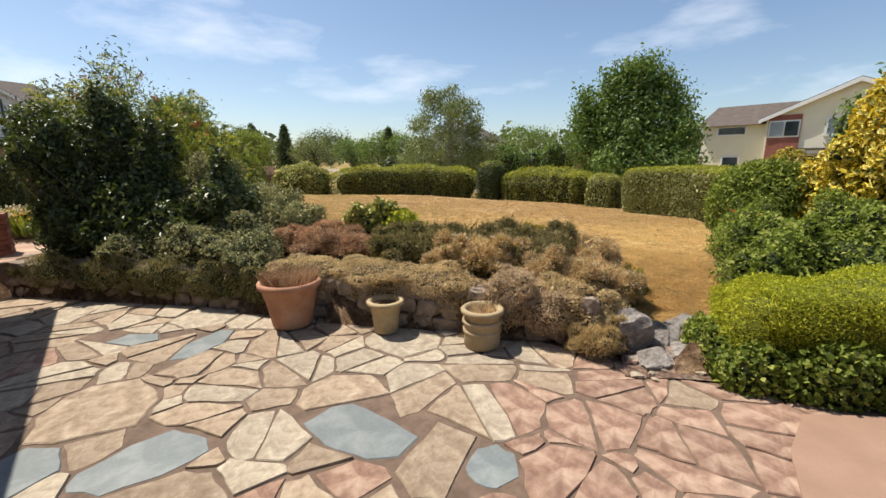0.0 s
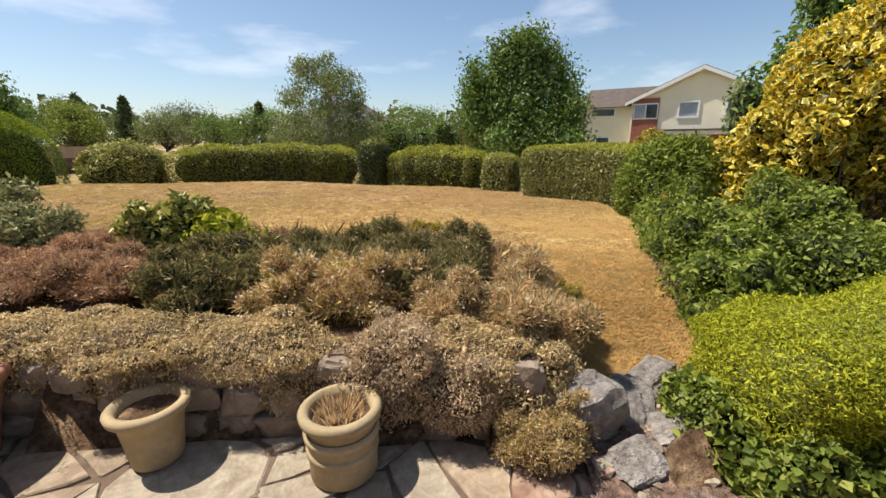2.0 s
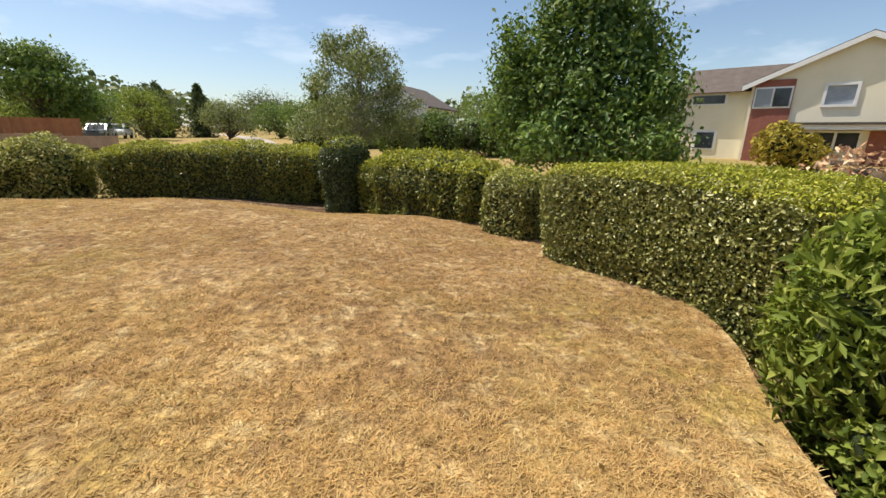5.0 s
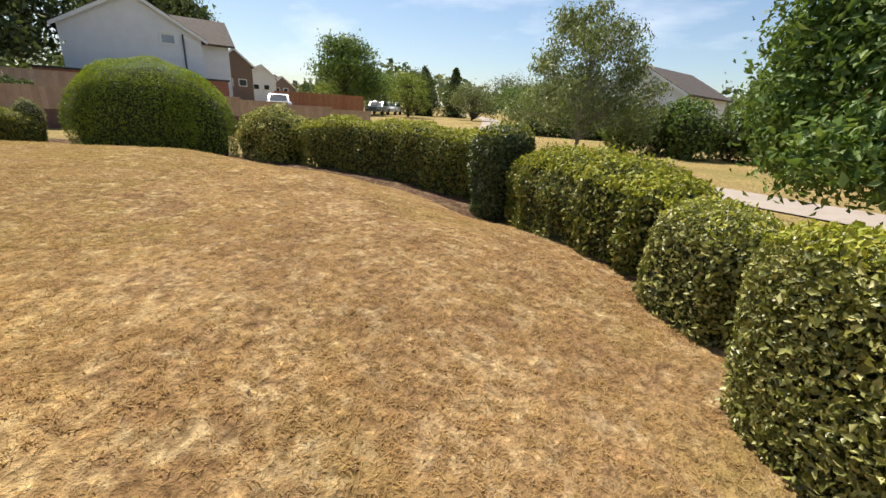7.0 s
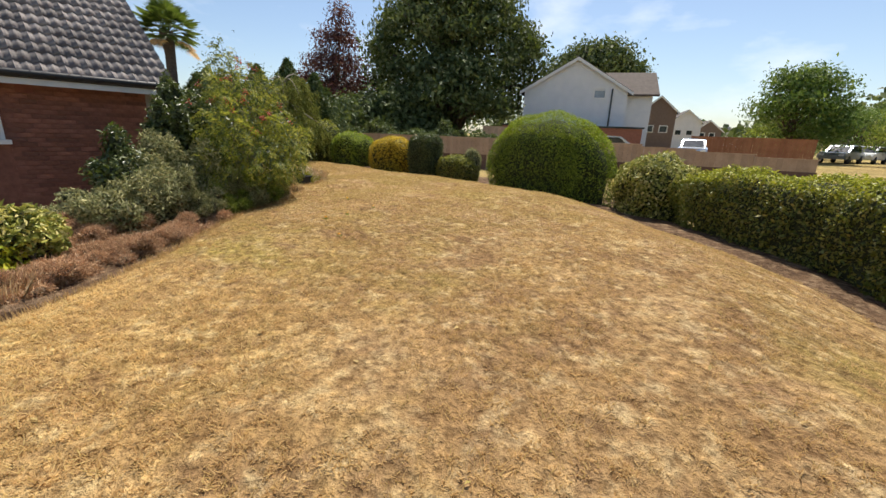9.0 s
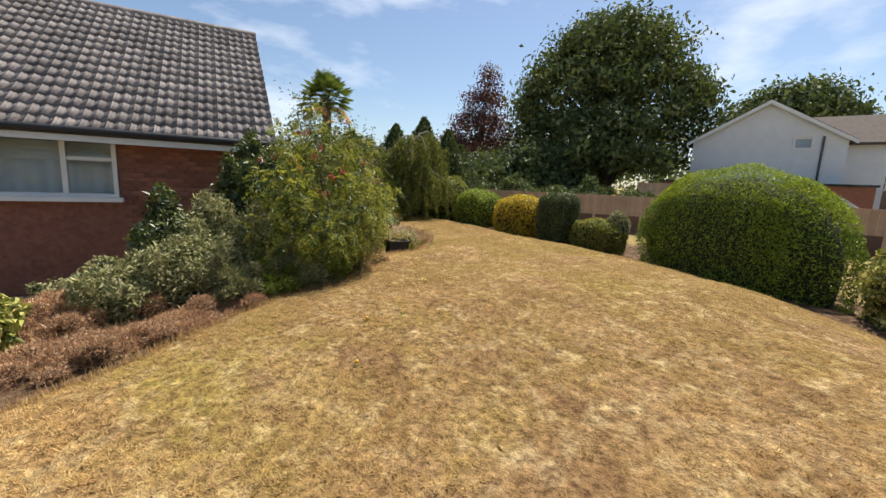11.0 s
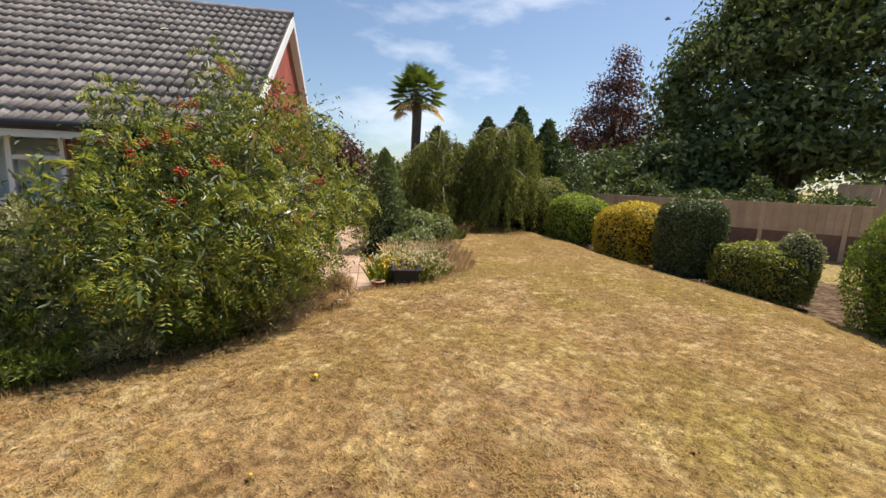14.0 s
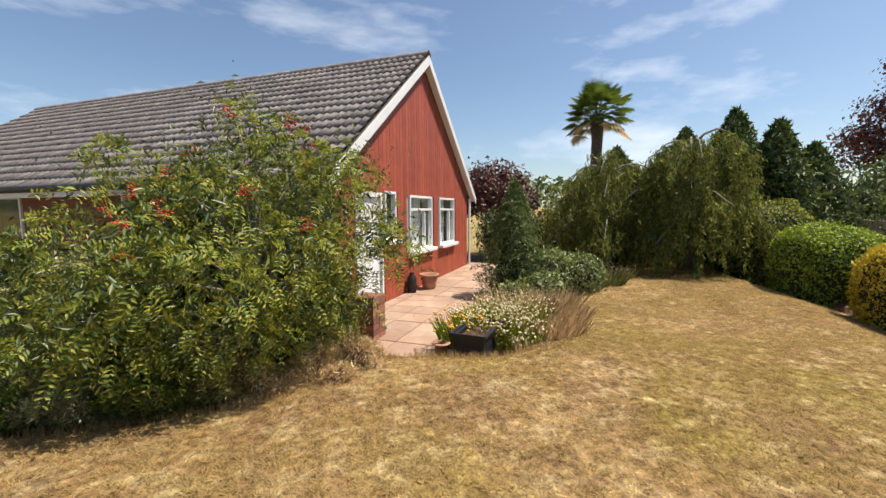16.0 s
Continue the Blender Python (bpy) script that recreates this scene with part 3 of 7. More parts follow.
def tree(name, label, category, base, height, blobs, leaf, count, size, trunk=0.15, clump=0.35, wood=bark, droop=0.3, aspect=0.5, seed=3, per=45, group="", low=-0.6):
    """A trunk with limbs into the crown, and leaves in uneven clumps about the limb ends."""
    ob = thing(name, Matrix(), label, category, group)
    r = np.random.default_rng(seed)
    b = np.array(blobs, float)
    x, y, z = base
    lean = r.normal(0, 0.03 * height, 2)
    axis = [np.array([x + lean[0] * s, y + lean[1] * s, z - 0.1 + (height * 0.82) * s]) for s in np.linspace(0, 1, 7)]
    part("trunk", tubes([(axis, [trunk * (1 - 0.85 * s) for s in np.linspace(0, 1, 7)])], 10), wood, ob, smooth=True)
    m = max(12, count // per)
    C, N = blob_points(blobs, m, 0.3, low)
    runs = []
    for c in C[:: max(1, len(C) // 60)]:
        s = np.clip((c[2] - z) / height - r.uniform(0.12, 0.3), 0.12, 0.95)
        a = axis[0] + (axis[-1] - axis[0]) * s
        mid = (a + c) / 2 + np.array([0, 0, 0.08 * height])
        w = trunk * (1 - 0.8 * s) * 0.5
        runs.append(([a, (a + mid) / 2 + r.normal(0, 0.04 * height, 3) * 0.4, mid, c], [w, w * 0.7, w * 0.45, w * 0.12]))
    part("limbwork", tubes(runs, 5), wood, ob)
    k = np.repeat(np.arange(len(C)), per)
    d = rng.normal(0, 1, (len(k), 3)) * clump * np.array([1, 1, 0.75])
    P = C[k] + d
    part("crown", leaf_mesh(P, unit(N[k] + 0.8 * unit(d)), size, aspect, 0.6, droop), leaf, ob)
    return ob


def tuft(x, y, z, r, h, n, lean=0.35, wide=0.012, curve=0.3):
    """Upright blades about a spot: verts and faces of two triangles each."""
    a, q = rng.uniform(0, 2 * math.pi, n), np.sqrt(rng.uniform(0, 1, n)) * r
    B = np.column_stack([x + q * np.cos(a), y + q * np.sin(a), np.full(n, z)])
    H = h * rng.uniform(0.45, 1.0, n)
    o = np.column_stack([np.cos(a), np.sin(a), np.zeros(n)]) * (lean * (0.3 + q / max(r, 1e-6)))[:, None] + rng.normal(0, 0.12, (n, 3)) * [1, 1, 0]
    T = B + o * H[:, None] + np.column_stack([np.zeros(n), np.zeros(n), H])
    M = (B + T) / 2 - o * (H * curve * 0.4)[:, None]
    s = unit(np.cross(T - B, rng.normal(0, 1, (n, 3)))) * wide
    v = np.stack([B - s / 2, M + s / 2, T, M - s / 2], 1).reshape(-1, 3)
    b = np.arange(n, dtype=np.int32)[:, None] * 4
    f = np.concatenate([b + np.array([[0, 1, 2]]), b + np.array([[0, 2, 3]])], 1).reshape(-1, 3)
    return v, f, T


def heads_mesh(T, size):
    """Small faceted flower or seed heads at the points T."""
    o = np.array([(1, 0, 0), (0, 1, 0), (-1, 0, 0), (0, -1, 0), (0, 0, 0.7), (0, 0, -0.7)]) * size
    f = np.array([(0, 1, 4), (1, 2, 4), (2, 3, 4), (3, 0, 4), (1, 0, 5), (2, 1, 5), (3, 2, 5), (0, 3, 5)])
    v = (T[:, None] + o[None] * rng.uniform(0.6, 1.2, (len(T), 1, 1))).reshape(-1, 3)
    q = (np.arange(len(T))[:, None, None] * 6 + f[None]).reshape(-1, 3)
    return raw("heads", v, q)


def stalks(name, label, category, spots, leaf, head=None, head_size=0.012, share=0.6, wide=0.008, group=""):
    """A plant of upright stalks with heads on part of them; spots of x, y, z, radius, height, count."""
    ob = thing(name, Matrix(), label, category, group)
    vs, fs, ts, k = [], [], [], 0
    for s in spots:
        v, f, T = tuft(*s, wide=wide)
        vs.append(v), fs.append(f + k), ts.append(T[: int(len(T) * share)])
        k += len(v)
    part("growth", raw("stalks", np.concatenate(vs), np.concatenate(fs)), leaf, ob)
    if head:
        part("bloom", heads_mesh(np.concatenate(ts), head_size), head, ob)
    return ob


def dry_bush(name, label, category, blobs, leaf, count, size, head, heads, head_size, tint=None, spread=0.5):
    """A loose bush of fine dry stems in bundles, with small heads on part of their tips."""
    ob = thing(name, Matrix(), label, category)
    per = 9
    blobs = knobbly(blobs, 7, 0.36, count + heads, 0.7)
    me, T = sprays(blobs, count * 2 // per, per, size * 1.35, 0.0024, spread + 0.55, 0.035)
    part("growth", me, leaf, ob)
    Q, M = blob_points(blobs, count, 0.3)
    part("foliage", leaf_mesh(Q, M, size * 0.36, 0.4, 0.9), tint or leaf, ob)
    part("bloom", heads_mesh(T[rng.choice(len(T), heads, replace=False)], head_size), head, ob)
    # Solid brown hulls; their dark colour gives the shade among the stems.
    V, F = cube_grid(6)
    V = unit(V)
    part("core", raw("core", np.concatenate([np.array(c[:3]) + V * np.array(c[3:]) * 0.62 for c in blobs]), np.concatenate([F + i * len(V) for i in range(len(blobs))])), dry_shade_core, ob, "dark hull inside, shade between the stems put into its colour")
    return ob


def boulder(bm, x, y, z, rx, ry, rz, seed):
    r = bmesh.ops.create_icosphere(bm, subdivisions=3, radius=1)
    n = Vector((seed * 3.1, seed * 1.7, 0))
    for v in r["verts"]:
        c = v.co.copy()
        k = 1 + 0.32 * noise.noise(c * 1.1 + n) + 0.16 * noise.noise(c * 2.9 + n) + 0.07 * noise.noise(c * 7 + n)
        c = Vector([math.copysign(abs(a) ** 0.6, a) for a in c])
        v.co = Vector((x + c.x * rx * k, y + c.y * ry * k, z + c.z * rz * k))
    return bm


# ---- the lie of the land ----
LAWN_IN = [(1.3, 2.78), (1.62, 3.1), (1.8, 3.7), (1.45, 4.3), (0.5, 4.85), (-0.85, 5.28), (-2.3, 5.35), (-3.7, 5.25), (-5.1, 5.42), (-5.7, 5.3), (-6.15, 4.75), (-6.85, 4.85), (-7.5, 5.25), (-8.2, 5.12), (-9.35, 4.0), (-11.1, 2.6), (-12.9, 1.9), (-15.0, 0.6), (-16.4, -0.8)]
LAWN_OUT = [(2.25, 2.62), (2.42, 2.98), (2.58, 3.6), (2.72, 4.1), (2.98, 4.75), (3.5, 5.64), (3.72, 6.5), (4.0, 7.3), (3.9, 8.2), (3.45, 8.95), (3.0, 9.75), (2.35, 10.5), (1.5, 11.25), (0.35, 12.0), (-1.0, 12.85), (-2.5, 12.95), (-4.2, 12.75), (-5.7, 12.5), (-7.0, 12.3), (-9.0, 11.0), (-10.4, 9.5), (-11.4, 8.3), (-12.4, 7.1), (-13.5, 5.5), (-14.9, 3.0), (-16.4, 1.2), (-17.6, -0.8)]


def rounded(pts, n):
    p = np.array(pts, float)
    for _ in range(3):
        a, b = p[:-1] * 0.75 + p[1:] * 0.25, p[:-1] * 0.25 + p[1:] * 0.75
        p = np.concatenate([p[:1], np.stack([a, b], 1).reshape(-1, 2), p[-1:]])
    run = np.concatenate([[0], np.cumsum(np.linalg.norm(np.diff(p, axis=0), axis=1))])
    s = np.linspace(0, run[-1], n)
    return np.column_stack([np.interp(s, run, p[:, 0]), np.interp(s, run, p[:, 1])])


inner_edge, outer_edge = rounded(LAWN_IN, 240), rounded(LAWN_OUT, 240)
along = np.linspace(0, 1, 240)
outward = outer_edge - inner_edge
outer_edge = outer_edge + outward / np.linalg.norm(outward, axis=1, keepdims=True) * ((0.16 + 0.14 * np.clip((0.62 - along) / 0.05, 0, 1)) * np.clip((along - 0.2) / 0.08, 0, 1))[:, None]


def smooth(x):
    x = np.clip(x, 0, 1)
    return x * x * (3 - 2 * x)


def lawn_height(x, y):
    z = 0.68 - 0.16 * smooth((x - 0.2) / 2.6) - 0.06 * np.sin(0.5 * x + 1.0) + 0.02 * np.sin(1.1 * x + 0.9 * y)
    return z - 0.42 * smooth((4.6 - y) / 2.2) * smooth((x - 0.5) / 1.0)


def lawn_at(u, v):
    """Place on the lawn: u along it, v from its inner to its outer edge."""
    k = np.linspace(0, 1, 240)
    a = np.column_stack([np.interp(u, k, inner_edge[:, i]) for i in (0, 1)])
    b = np.column_stack([np.interp(u, k, outer_edge[:, i]) for i in (0, 1)])
    p = a + (b - a) * v[:, None]
    z = lawn_height(p[:, 0], p[:, 1]) - (0.2 * smooth((v - 0.72) / 0.28) + 0.28 * smooth((v - 0.62) / 0.38) * smooth((0.62 - u) / 0.08)) * smooth((u - 0.25) / 0.1) - 0.05 * smooth((0.06 - v) / 0.06)
    return np.column_stack([p, z])


# paved terrace, its retaining wall's line and the beds
WALL = [(-6.2, 3.02), (-4.5, 3.08), (-2.9, 2.98), (-1.7, 2.82), (-0.3, 2.66), (0.55, 2.55), (1.05, 2.4)]
lawn_ring = np.concatenate([inner_edge, outer_edge[::-1]])


def inside(ring, X, Y):
    x0, y0 = ring[:, 0], ring[:, 1]
    x1, y1 = np.roll(x0, -1), np.roll(y0, -1)
    hit = np.zeros(X.shape, bool)
    for a, b, c, d in zip(x0, y0, x1, y1):
        if b != d:
            hit ^= ((b > Y) != (d > Y)) & (X < (c - a) * (Y - b) / (d - b) + a)
    return hit


def ground_height(X, Y):
    wall_y = np.interp(X, [p[0] for p in WALL], [p[1] for p in WALL])
    r = np.hypot(X + 3, Y - 8)
    far = 0.22 + 0.55 * smooth((r - 12) / 30) + 0.004 * np.maximum(r - 60, 0)
    bed = 0.47 + 0.1 * smooth((Y - 3) / 2)
    z = np.where((Y < 5.6) & (X < 1.3) & (Y > wall_y), bed, far)
    terrace = (Y <= np.where(X < 1.05, wall_y, 2.3 - 0.25 * (X - 1.05))) & (X > -6.6) & (X < 7) & (Y > -9)
    z = np.where(terrace, -0.05, z)
    z = np.where((X >= 1.05) & (Y > 2.2) & (Y < 6) & (X < 7), np.clip(-0.05 + 0.28 * (Y - 2.2), -0.05, 0.42), z)
    z = np.where((X <= -6.0) & (Y < 4.9) & (Y > -14) & (X > -20), 0.40, z)
    low = inside(lawn_ring, X, Y)
    return np.where(low, lawn_height(X, Y) - 0.35, z)


def graded(lo, hi, step, reach):
    mid = np.arange(lo, hi + step / 2, step)
    out = [step * 1.5]
    while sum(out) < reach:
        out.append(out[-1] * 1.35)
    o = np.cumsum(out)
    return np.concatenate([lo - o[::-1], mid, hi + o])


gx, gy = graded(-18, 8, 0.16, 2500), graded(-6, 15, 0.16, 2500)
GX, GY = np.meshgrid(gx, gy, indexing="ij")
GZ = ground_height(GX.ravel(), GY.ravel())
gi = (np.arange(len(gx) - 1)[:, None] * len(gy) + np.arange(len(gy) - 1)[None]).ravel()
ground = part("ground", raw("ground", np.column_stack([GX.ravel(), GY.ravel(), GZ]), np.stack([gi, gi + len(gy), gi + len(gy) + 1, gi + 1], 1)), meadow, None, "dry straw-coloured meadow and bare earth around the garden", True)
ground.data.materials.append(earth)
fx, fy = GX.ravel()[gi], GY.ravel()[gi]
ground.data.polygons.foreach_set("material_index", ((fx > -17) & (fx < 6.5) & (fy > -12) & (fy < 13) & (np.hypot(fx + 4, fy - 4) < 12.5)).astype(np.int32))
tagged(ground, category="ground", kind="structure")

uu, vv = np.meshgrid(np.linspace(0, 1, 241), np.linspace(0, 1, 61), indexing="ij")
LP = lawn_at(uu.ravel(), vv.ravel())
LP[:, 2] += lumps(LP * [1, 1, 0], 0.012, 3.0, 5)
li = (np.arange(240)[:, None] * 61 + np.arange(60)[None]).ravel()
# the turf's edge turns down into the beds
rim = np.concatenate([np.arange(241) * 61, (np.arange(241) * 61 + 60)[::-1]])
skirt = LP[rim] - [0, 0, 0.4]
k0, nr = len(LP), len(rim)
sk = np.arange(nr - 1)
lawn_faces = np.concatenate([np.stack([li, li + 1, li + 62, li + 61], 1)[:, ::-1], np.stack([rim[sk], rim[sk + 1], k0 + sk + 1, k0 + sk], 1)])
lawn = part("lawn", raw("lawn", np.concatenate([LP, skirt]), lawn_faces), lawn_mat, None, "sun-scorched straw-coloured lawn, humped and patchy", False)
lawn.data.polygons.foreach_set("use_smooth", np.ones(len(lawn.data.polygons), bool))
tagged(lawn, category="lawn", kind="structure")

# ---- the bungalow ----
HO, HG, HF = Vector((-6.31, 2.70, 0)), Vector((-0.67, -0.743, 0)).normalized(), Vector((0.743, -0.67, 0)).normalized()
HOUSE = Matrix(((HG.x, HF.x, 0, HO.x), (HG.y, HF.y, 0, HO.y), (0, 0, 1, 0), (0, 0, 0, 1)))   # local: x across the gable, y along the ridge
house = thing("bungalow", HOUSE, "brick bungalow with red boarded gable and tiled roof", "house")
SPAN, LONG, EAVE, RIDGE, FLOOR = 7.2, 13.4, 2.75, 5.42, 0.42
PITCH = math.atan2(RIDGE - EAVE, SPAN / 2)


def roof_z(x):
    return EAVE + (SPAN / 2 - abs(x - SPAN / 2)) * math.tan(PITCH)


def wall_rows(u0, u1, z0, z1, holes):
    """Upright strips of a wall around its openings (u0, u1, z0, z1)."""
    cuts = sorted({u0, u1, *[h[0] for h in holes], *[h[1] for h in holes]})
    rows = []
    for a, b in zip(cuts, cuts[1:]):
        gaps = sorted([h[2:] for h in holes if h[0] <= a and h[1] >= b])
        z = z0
        for lo, hi in gaps:
            if lo > z:
                rows.append((a, b, z, lo))
            z = hi
        if z < z1:
            rows.append((a, b, z, z1))
    return rows


GABLE_HOLES = [(0.72, 1.62, FLOOR, 2.42), (1.72, 2.18, 1.56, 2.46), (2.82, 4.10, 1.25, 2.42), (4.62, 5.80, 1.24, 2.42)]
FRONT_HOLES = [(2.22, 4.4, 1.55, 2.48), (7.4, 9.6, 0.45, 2.45), (10.2, 12.2, 1.2, 2.45)]
bm = bmesh.new()
for a, b, z, h in wall_rows(0.12, SPAN - 0.12, -0.1, EAVE, GABLE_HOLES):
    box(bm, a, b, 0.03, 0.25, z, h)
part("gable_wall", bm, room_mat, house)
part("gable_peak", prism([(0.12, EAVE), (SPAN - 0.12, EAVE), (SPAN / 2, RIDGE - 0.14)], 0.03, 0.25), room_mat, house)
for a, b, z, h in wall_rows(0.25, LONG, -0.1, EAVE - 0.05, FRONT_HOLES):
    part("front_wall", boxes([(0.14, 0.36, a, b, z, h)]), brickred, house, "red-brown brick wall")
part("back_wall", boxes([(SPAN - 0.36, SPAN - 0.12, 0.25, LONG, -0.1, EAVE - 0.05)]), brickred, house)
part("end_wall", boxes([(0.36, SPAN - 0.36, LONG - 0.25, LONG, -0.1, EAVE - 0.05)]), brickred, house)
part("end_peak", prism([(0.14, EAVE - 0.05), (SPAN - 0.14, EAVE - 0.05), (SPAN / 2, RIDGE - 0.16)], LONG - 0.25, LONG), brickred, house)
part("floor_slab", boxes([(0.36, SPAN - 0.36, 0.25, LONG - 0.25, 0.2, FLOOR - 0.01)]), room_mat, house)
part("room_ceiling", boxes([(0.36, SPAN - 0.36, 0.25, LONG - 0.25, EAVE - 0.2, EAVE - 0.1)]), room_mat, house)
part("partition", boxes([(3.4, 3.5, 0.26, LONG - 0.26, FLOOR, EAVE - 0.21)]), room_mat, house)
# far slope and the bed under the near tiles
t = 0.06
for name, x0, x1 in (("near_slope", -0.28, SPAN / 2), ("far_slope", SPAN + 0.28, SPAN / 2)):
    part(name, prism([(x0, roof_z(x0) - t), (x1, roof_z(x1) - t), (x1, roof_z(x1)), (x0, roof_z(x0))], -0.14, LONG + 0.1), far_tile, house)
# red boards of the gable
x, i = 0.12, 0
while x < SPAN - 0.14:
    b = min(x + 0.142, SPAN - 0.12)
    spans = [(0.05, roof_z((x + b) / 2) - 0.16)]
    for h in GABLE_HOLES:
        if b > h[0] - 0.02 and x < h[1] + 0.02:
            spans = [s for lo, hi in spans for s in ((lo, min(hi, h[2])), (max(lo, h[3]), hi)) if s[1] - s[0] > 0.06]
    for lo, hi in spans:
        part("board", boxes([(x + 0.003, b - 0.003, 0.003, 0.028 + 0.003 * (i % 2), lo, hi)]), red_board, house)
    x, i = b, i + 1
# white barge boards, fascia, gutter and pipes
for x0, x1 in ((-0.34, SPAN / 2), (SPAN + 0.34, SPAN / 2)):
    part("barge_board", prism([(x0, roof_z(x0) - 0.2), (x1, roof_z(x1) - 0.2), (x1, roof_z(x1) - 0.012), (x0, roof_z(x0) - 0.012)], -0.17, -0.143), white_paint, house, "white painted barge board")
    part("soffit", prism([(x0, roof_z(x0) - 0.13), (x1, roof_z(x1) - 0.13), (x1, roof_z(x1) - 0.1), (x0, roof_z(x0) - 0.1)], -0.14, 0.0), white_paint, house)
part("fascia", boxes([(-0.26, -0.235, -0.13, LONG, EAVE - 0.36, EAVE - 0.2)], 0.004), white_paint, house, "white fascia board under the gutter")
part("eaves_soffit", boxes([(-0.23, 0.13, -0.13, LONG, EAVE - 0.34, EAVE - 0.31)]), white_paint, house)
part("gutter", tubes([([(-0.31, y, EAVE - 0.2) for y in np.linspace(-0.13, LONG, 6)], [0.055] * 6)], 10), black_plastic, house, "black plastic gutter", True)
part("downpipe", tubes([([(SPAN + 0.1, -0.02, EAVE - 0.3), (SPAN + 0.02, -0.05, EAVE - 0.5), (SPAN - 0.05, -0.05, 1.5), (SPAN - 0.05, -0.05, FLOOR + 0.05)], [0.035] * 4)], 8), white_paint, house, "pale downpipe at the corner", True)
part("air_brick", boxes([(0.118, 0.141, 1.78, 1.98, 2.28, 2.42)], 0.004), brown_tilehang, house)
part("ridge_cap", tubes([([(SPAN / 2, y, RIDGE - 0.01) for y in np.linspace(-0.16, LONG + 0.1, 8)], [0.11] * 8)], 10), tile_mat, house, "dark half-round ridge tiles", True)


def window_in(parent, frame_rows, pane_row, sill_row=None):
    w = part("window_frame", boxes(frame_rows, 0.006), white_paint, parent, "white painted window frame")
    g = part("pane", boxes([pane_row]), pane_mat, w)
    g.visible_shadow = False
    if sill_row:
        part("sill", boxes([sill_row], 0.008), white_paint, w)
    return w


for a, b, lo, hi in GABLE_HOLES[1:]:
    f = 0.05
    rows = [(a, a + f, -0.01, 0.09, lo, hi), (b - f, b, -0.01, 0.09, lo, hi), (a + f, b - f, -0.01, 0.09, hi - f, hi), (a + f, b - f, -0.01, 0.09, lo, lo + f)]
    if b - a > 0.8:
        rows += [(a + f, b - f, 0.0, 0.08, hi - 0.32, hi - 0.27), ((a + b) / 2 - 0.025 + 0.2, (a + b) / 2 + 0.025 + 0.2, 0.0, 0.08, lo + f, hi - 0.32)]
    w = window_in(house, rows, (a + f, b - f, 0.035, 0.041, lo + f, hi - f), (a - 0.06, b + 0.06, -0.12, 0.02, lo - 0.07, lo))
    v, q, n = [], [], 40
    for k in range(n):
        x = a + (b - a) * k / (n - 1)
        v += [(x, 0.3 + 0.02 * math.sin(k * 1.3), lo - 0.1), (x, 0.3 + 0.02 * math.sin(k * 1.3), hi + 0.05)]
        if k:
            q.append((2 * k - 2, 2 * k, 2 * k + 1, 2 * k - 1))
    part("curtain", raw("curtain", v, q), curtain_mat, w, "white net curtain")
a, b, lo, hi = FRONT_HOLES[0]
f = 0.06
rows = [(0.1, 0.2, a, a + f, lo, hi), (0.1, 0.2, b - f, b, lo, hi), (0.1, 0.2, a + f, b - f, hi - f, hi), (0.1, 0.2, a + f, b - f, lo, lo + f), (0.105, 0.195, a + 0.62, a + 0.69, lo + f, hi - f), (0.11, 0.19, a + f, a + 0.62, hi - 0.36, hi - 0.3), (0.105, 0.195, a + 1.45, a + 1.52, lo + f, hi - f)]
window_in(house, rows, (0.145, 0.151, a + f, b - f, lo + f, hi - f), (0.0, 0.13, a - 0.06, b + 0.06, lo - 0.07, lo))
for a, b, lo, hi in FRONT_HOLES[1:]:
    rows = [(0.1, 0.2, a, a + f, lo, hi), (0.1, 0.2, b - f, b, lo, hi), (0.1, 0.2, a + f, b - f, hi - f, hi), (0.1, 0.2, a + f, b - f, lo, lo + f), (0.105, 0.195, (a + b) / 2 - 0.035, (a + b) / 2 + 0.035, lo + f, hi - f)]
    window_in(house, rows, (0.145, 0.151, a + f, b - f, lo + f, hi - f))
for a, b, lo, hi in (FRONT_HOLES[0], FRONT_HOLES[2]):
    blind = part("blind", boxes([(0.30, 0.312, a + 0.02, b - 0.02, hi - 0.075 * (k + 1), hi - 0.075 * k - 0.012) for k in range(5)]), curtain_mat, house, "pale slatted blind let half down")
    # Pale curtain added in place of daylight reflected in the glass.
    v, q, n = [], [], 60
    for k in range(n):
        y = a - 0.1 + (b - a + 0.2) * k / (n - 1)
        v += [(0.37 + 0.02 * math.sin(k * 1.3), y, lo - 0.1), (0.37 + 0.02 * math.sin(k * 1.3), y, hi + 0.05)]
        if k:
            q.append((2 * k - 2, 2 * k, 2 * k + 1, 2 * k - 1))
    part("curtain", raw("curtain", v, q), curtain_mat, house, "white net curtain added for the front window's reflection")
part("front_door_frame", boxes([(0.72, 0.78, -0.01, 0.12, FLOOR, 2.42), (1.56, 1.62, -0.01, 0.12, FLOOR, 2.42), (0.78, 1.56, -0.01, 0.12, 2.34, 2.42)], 0.005), white_paint, house)
dr = part("front_door", boxes([(0.79, 1.55, 0.04, 0.09, FLOOR + 0.01, 2.33), (0.87, 1.47, 0.028, 0.041, FLOOR + 0.2, 1.2), (0.87, 1.47, 0.028, 0.041, 1.35, 2.2)], 0.006), white_render, house, "pale painted front door, closed")
part("door_handle", tubes([([(0.86, 0.02, 1.45), (0.86, -0.03, 1.45), (0.97, -0.03, 1.45)], [0.012, 0.012, 0.01])], 8), black_plastic, dr)

# ---- patio, path, walls ----


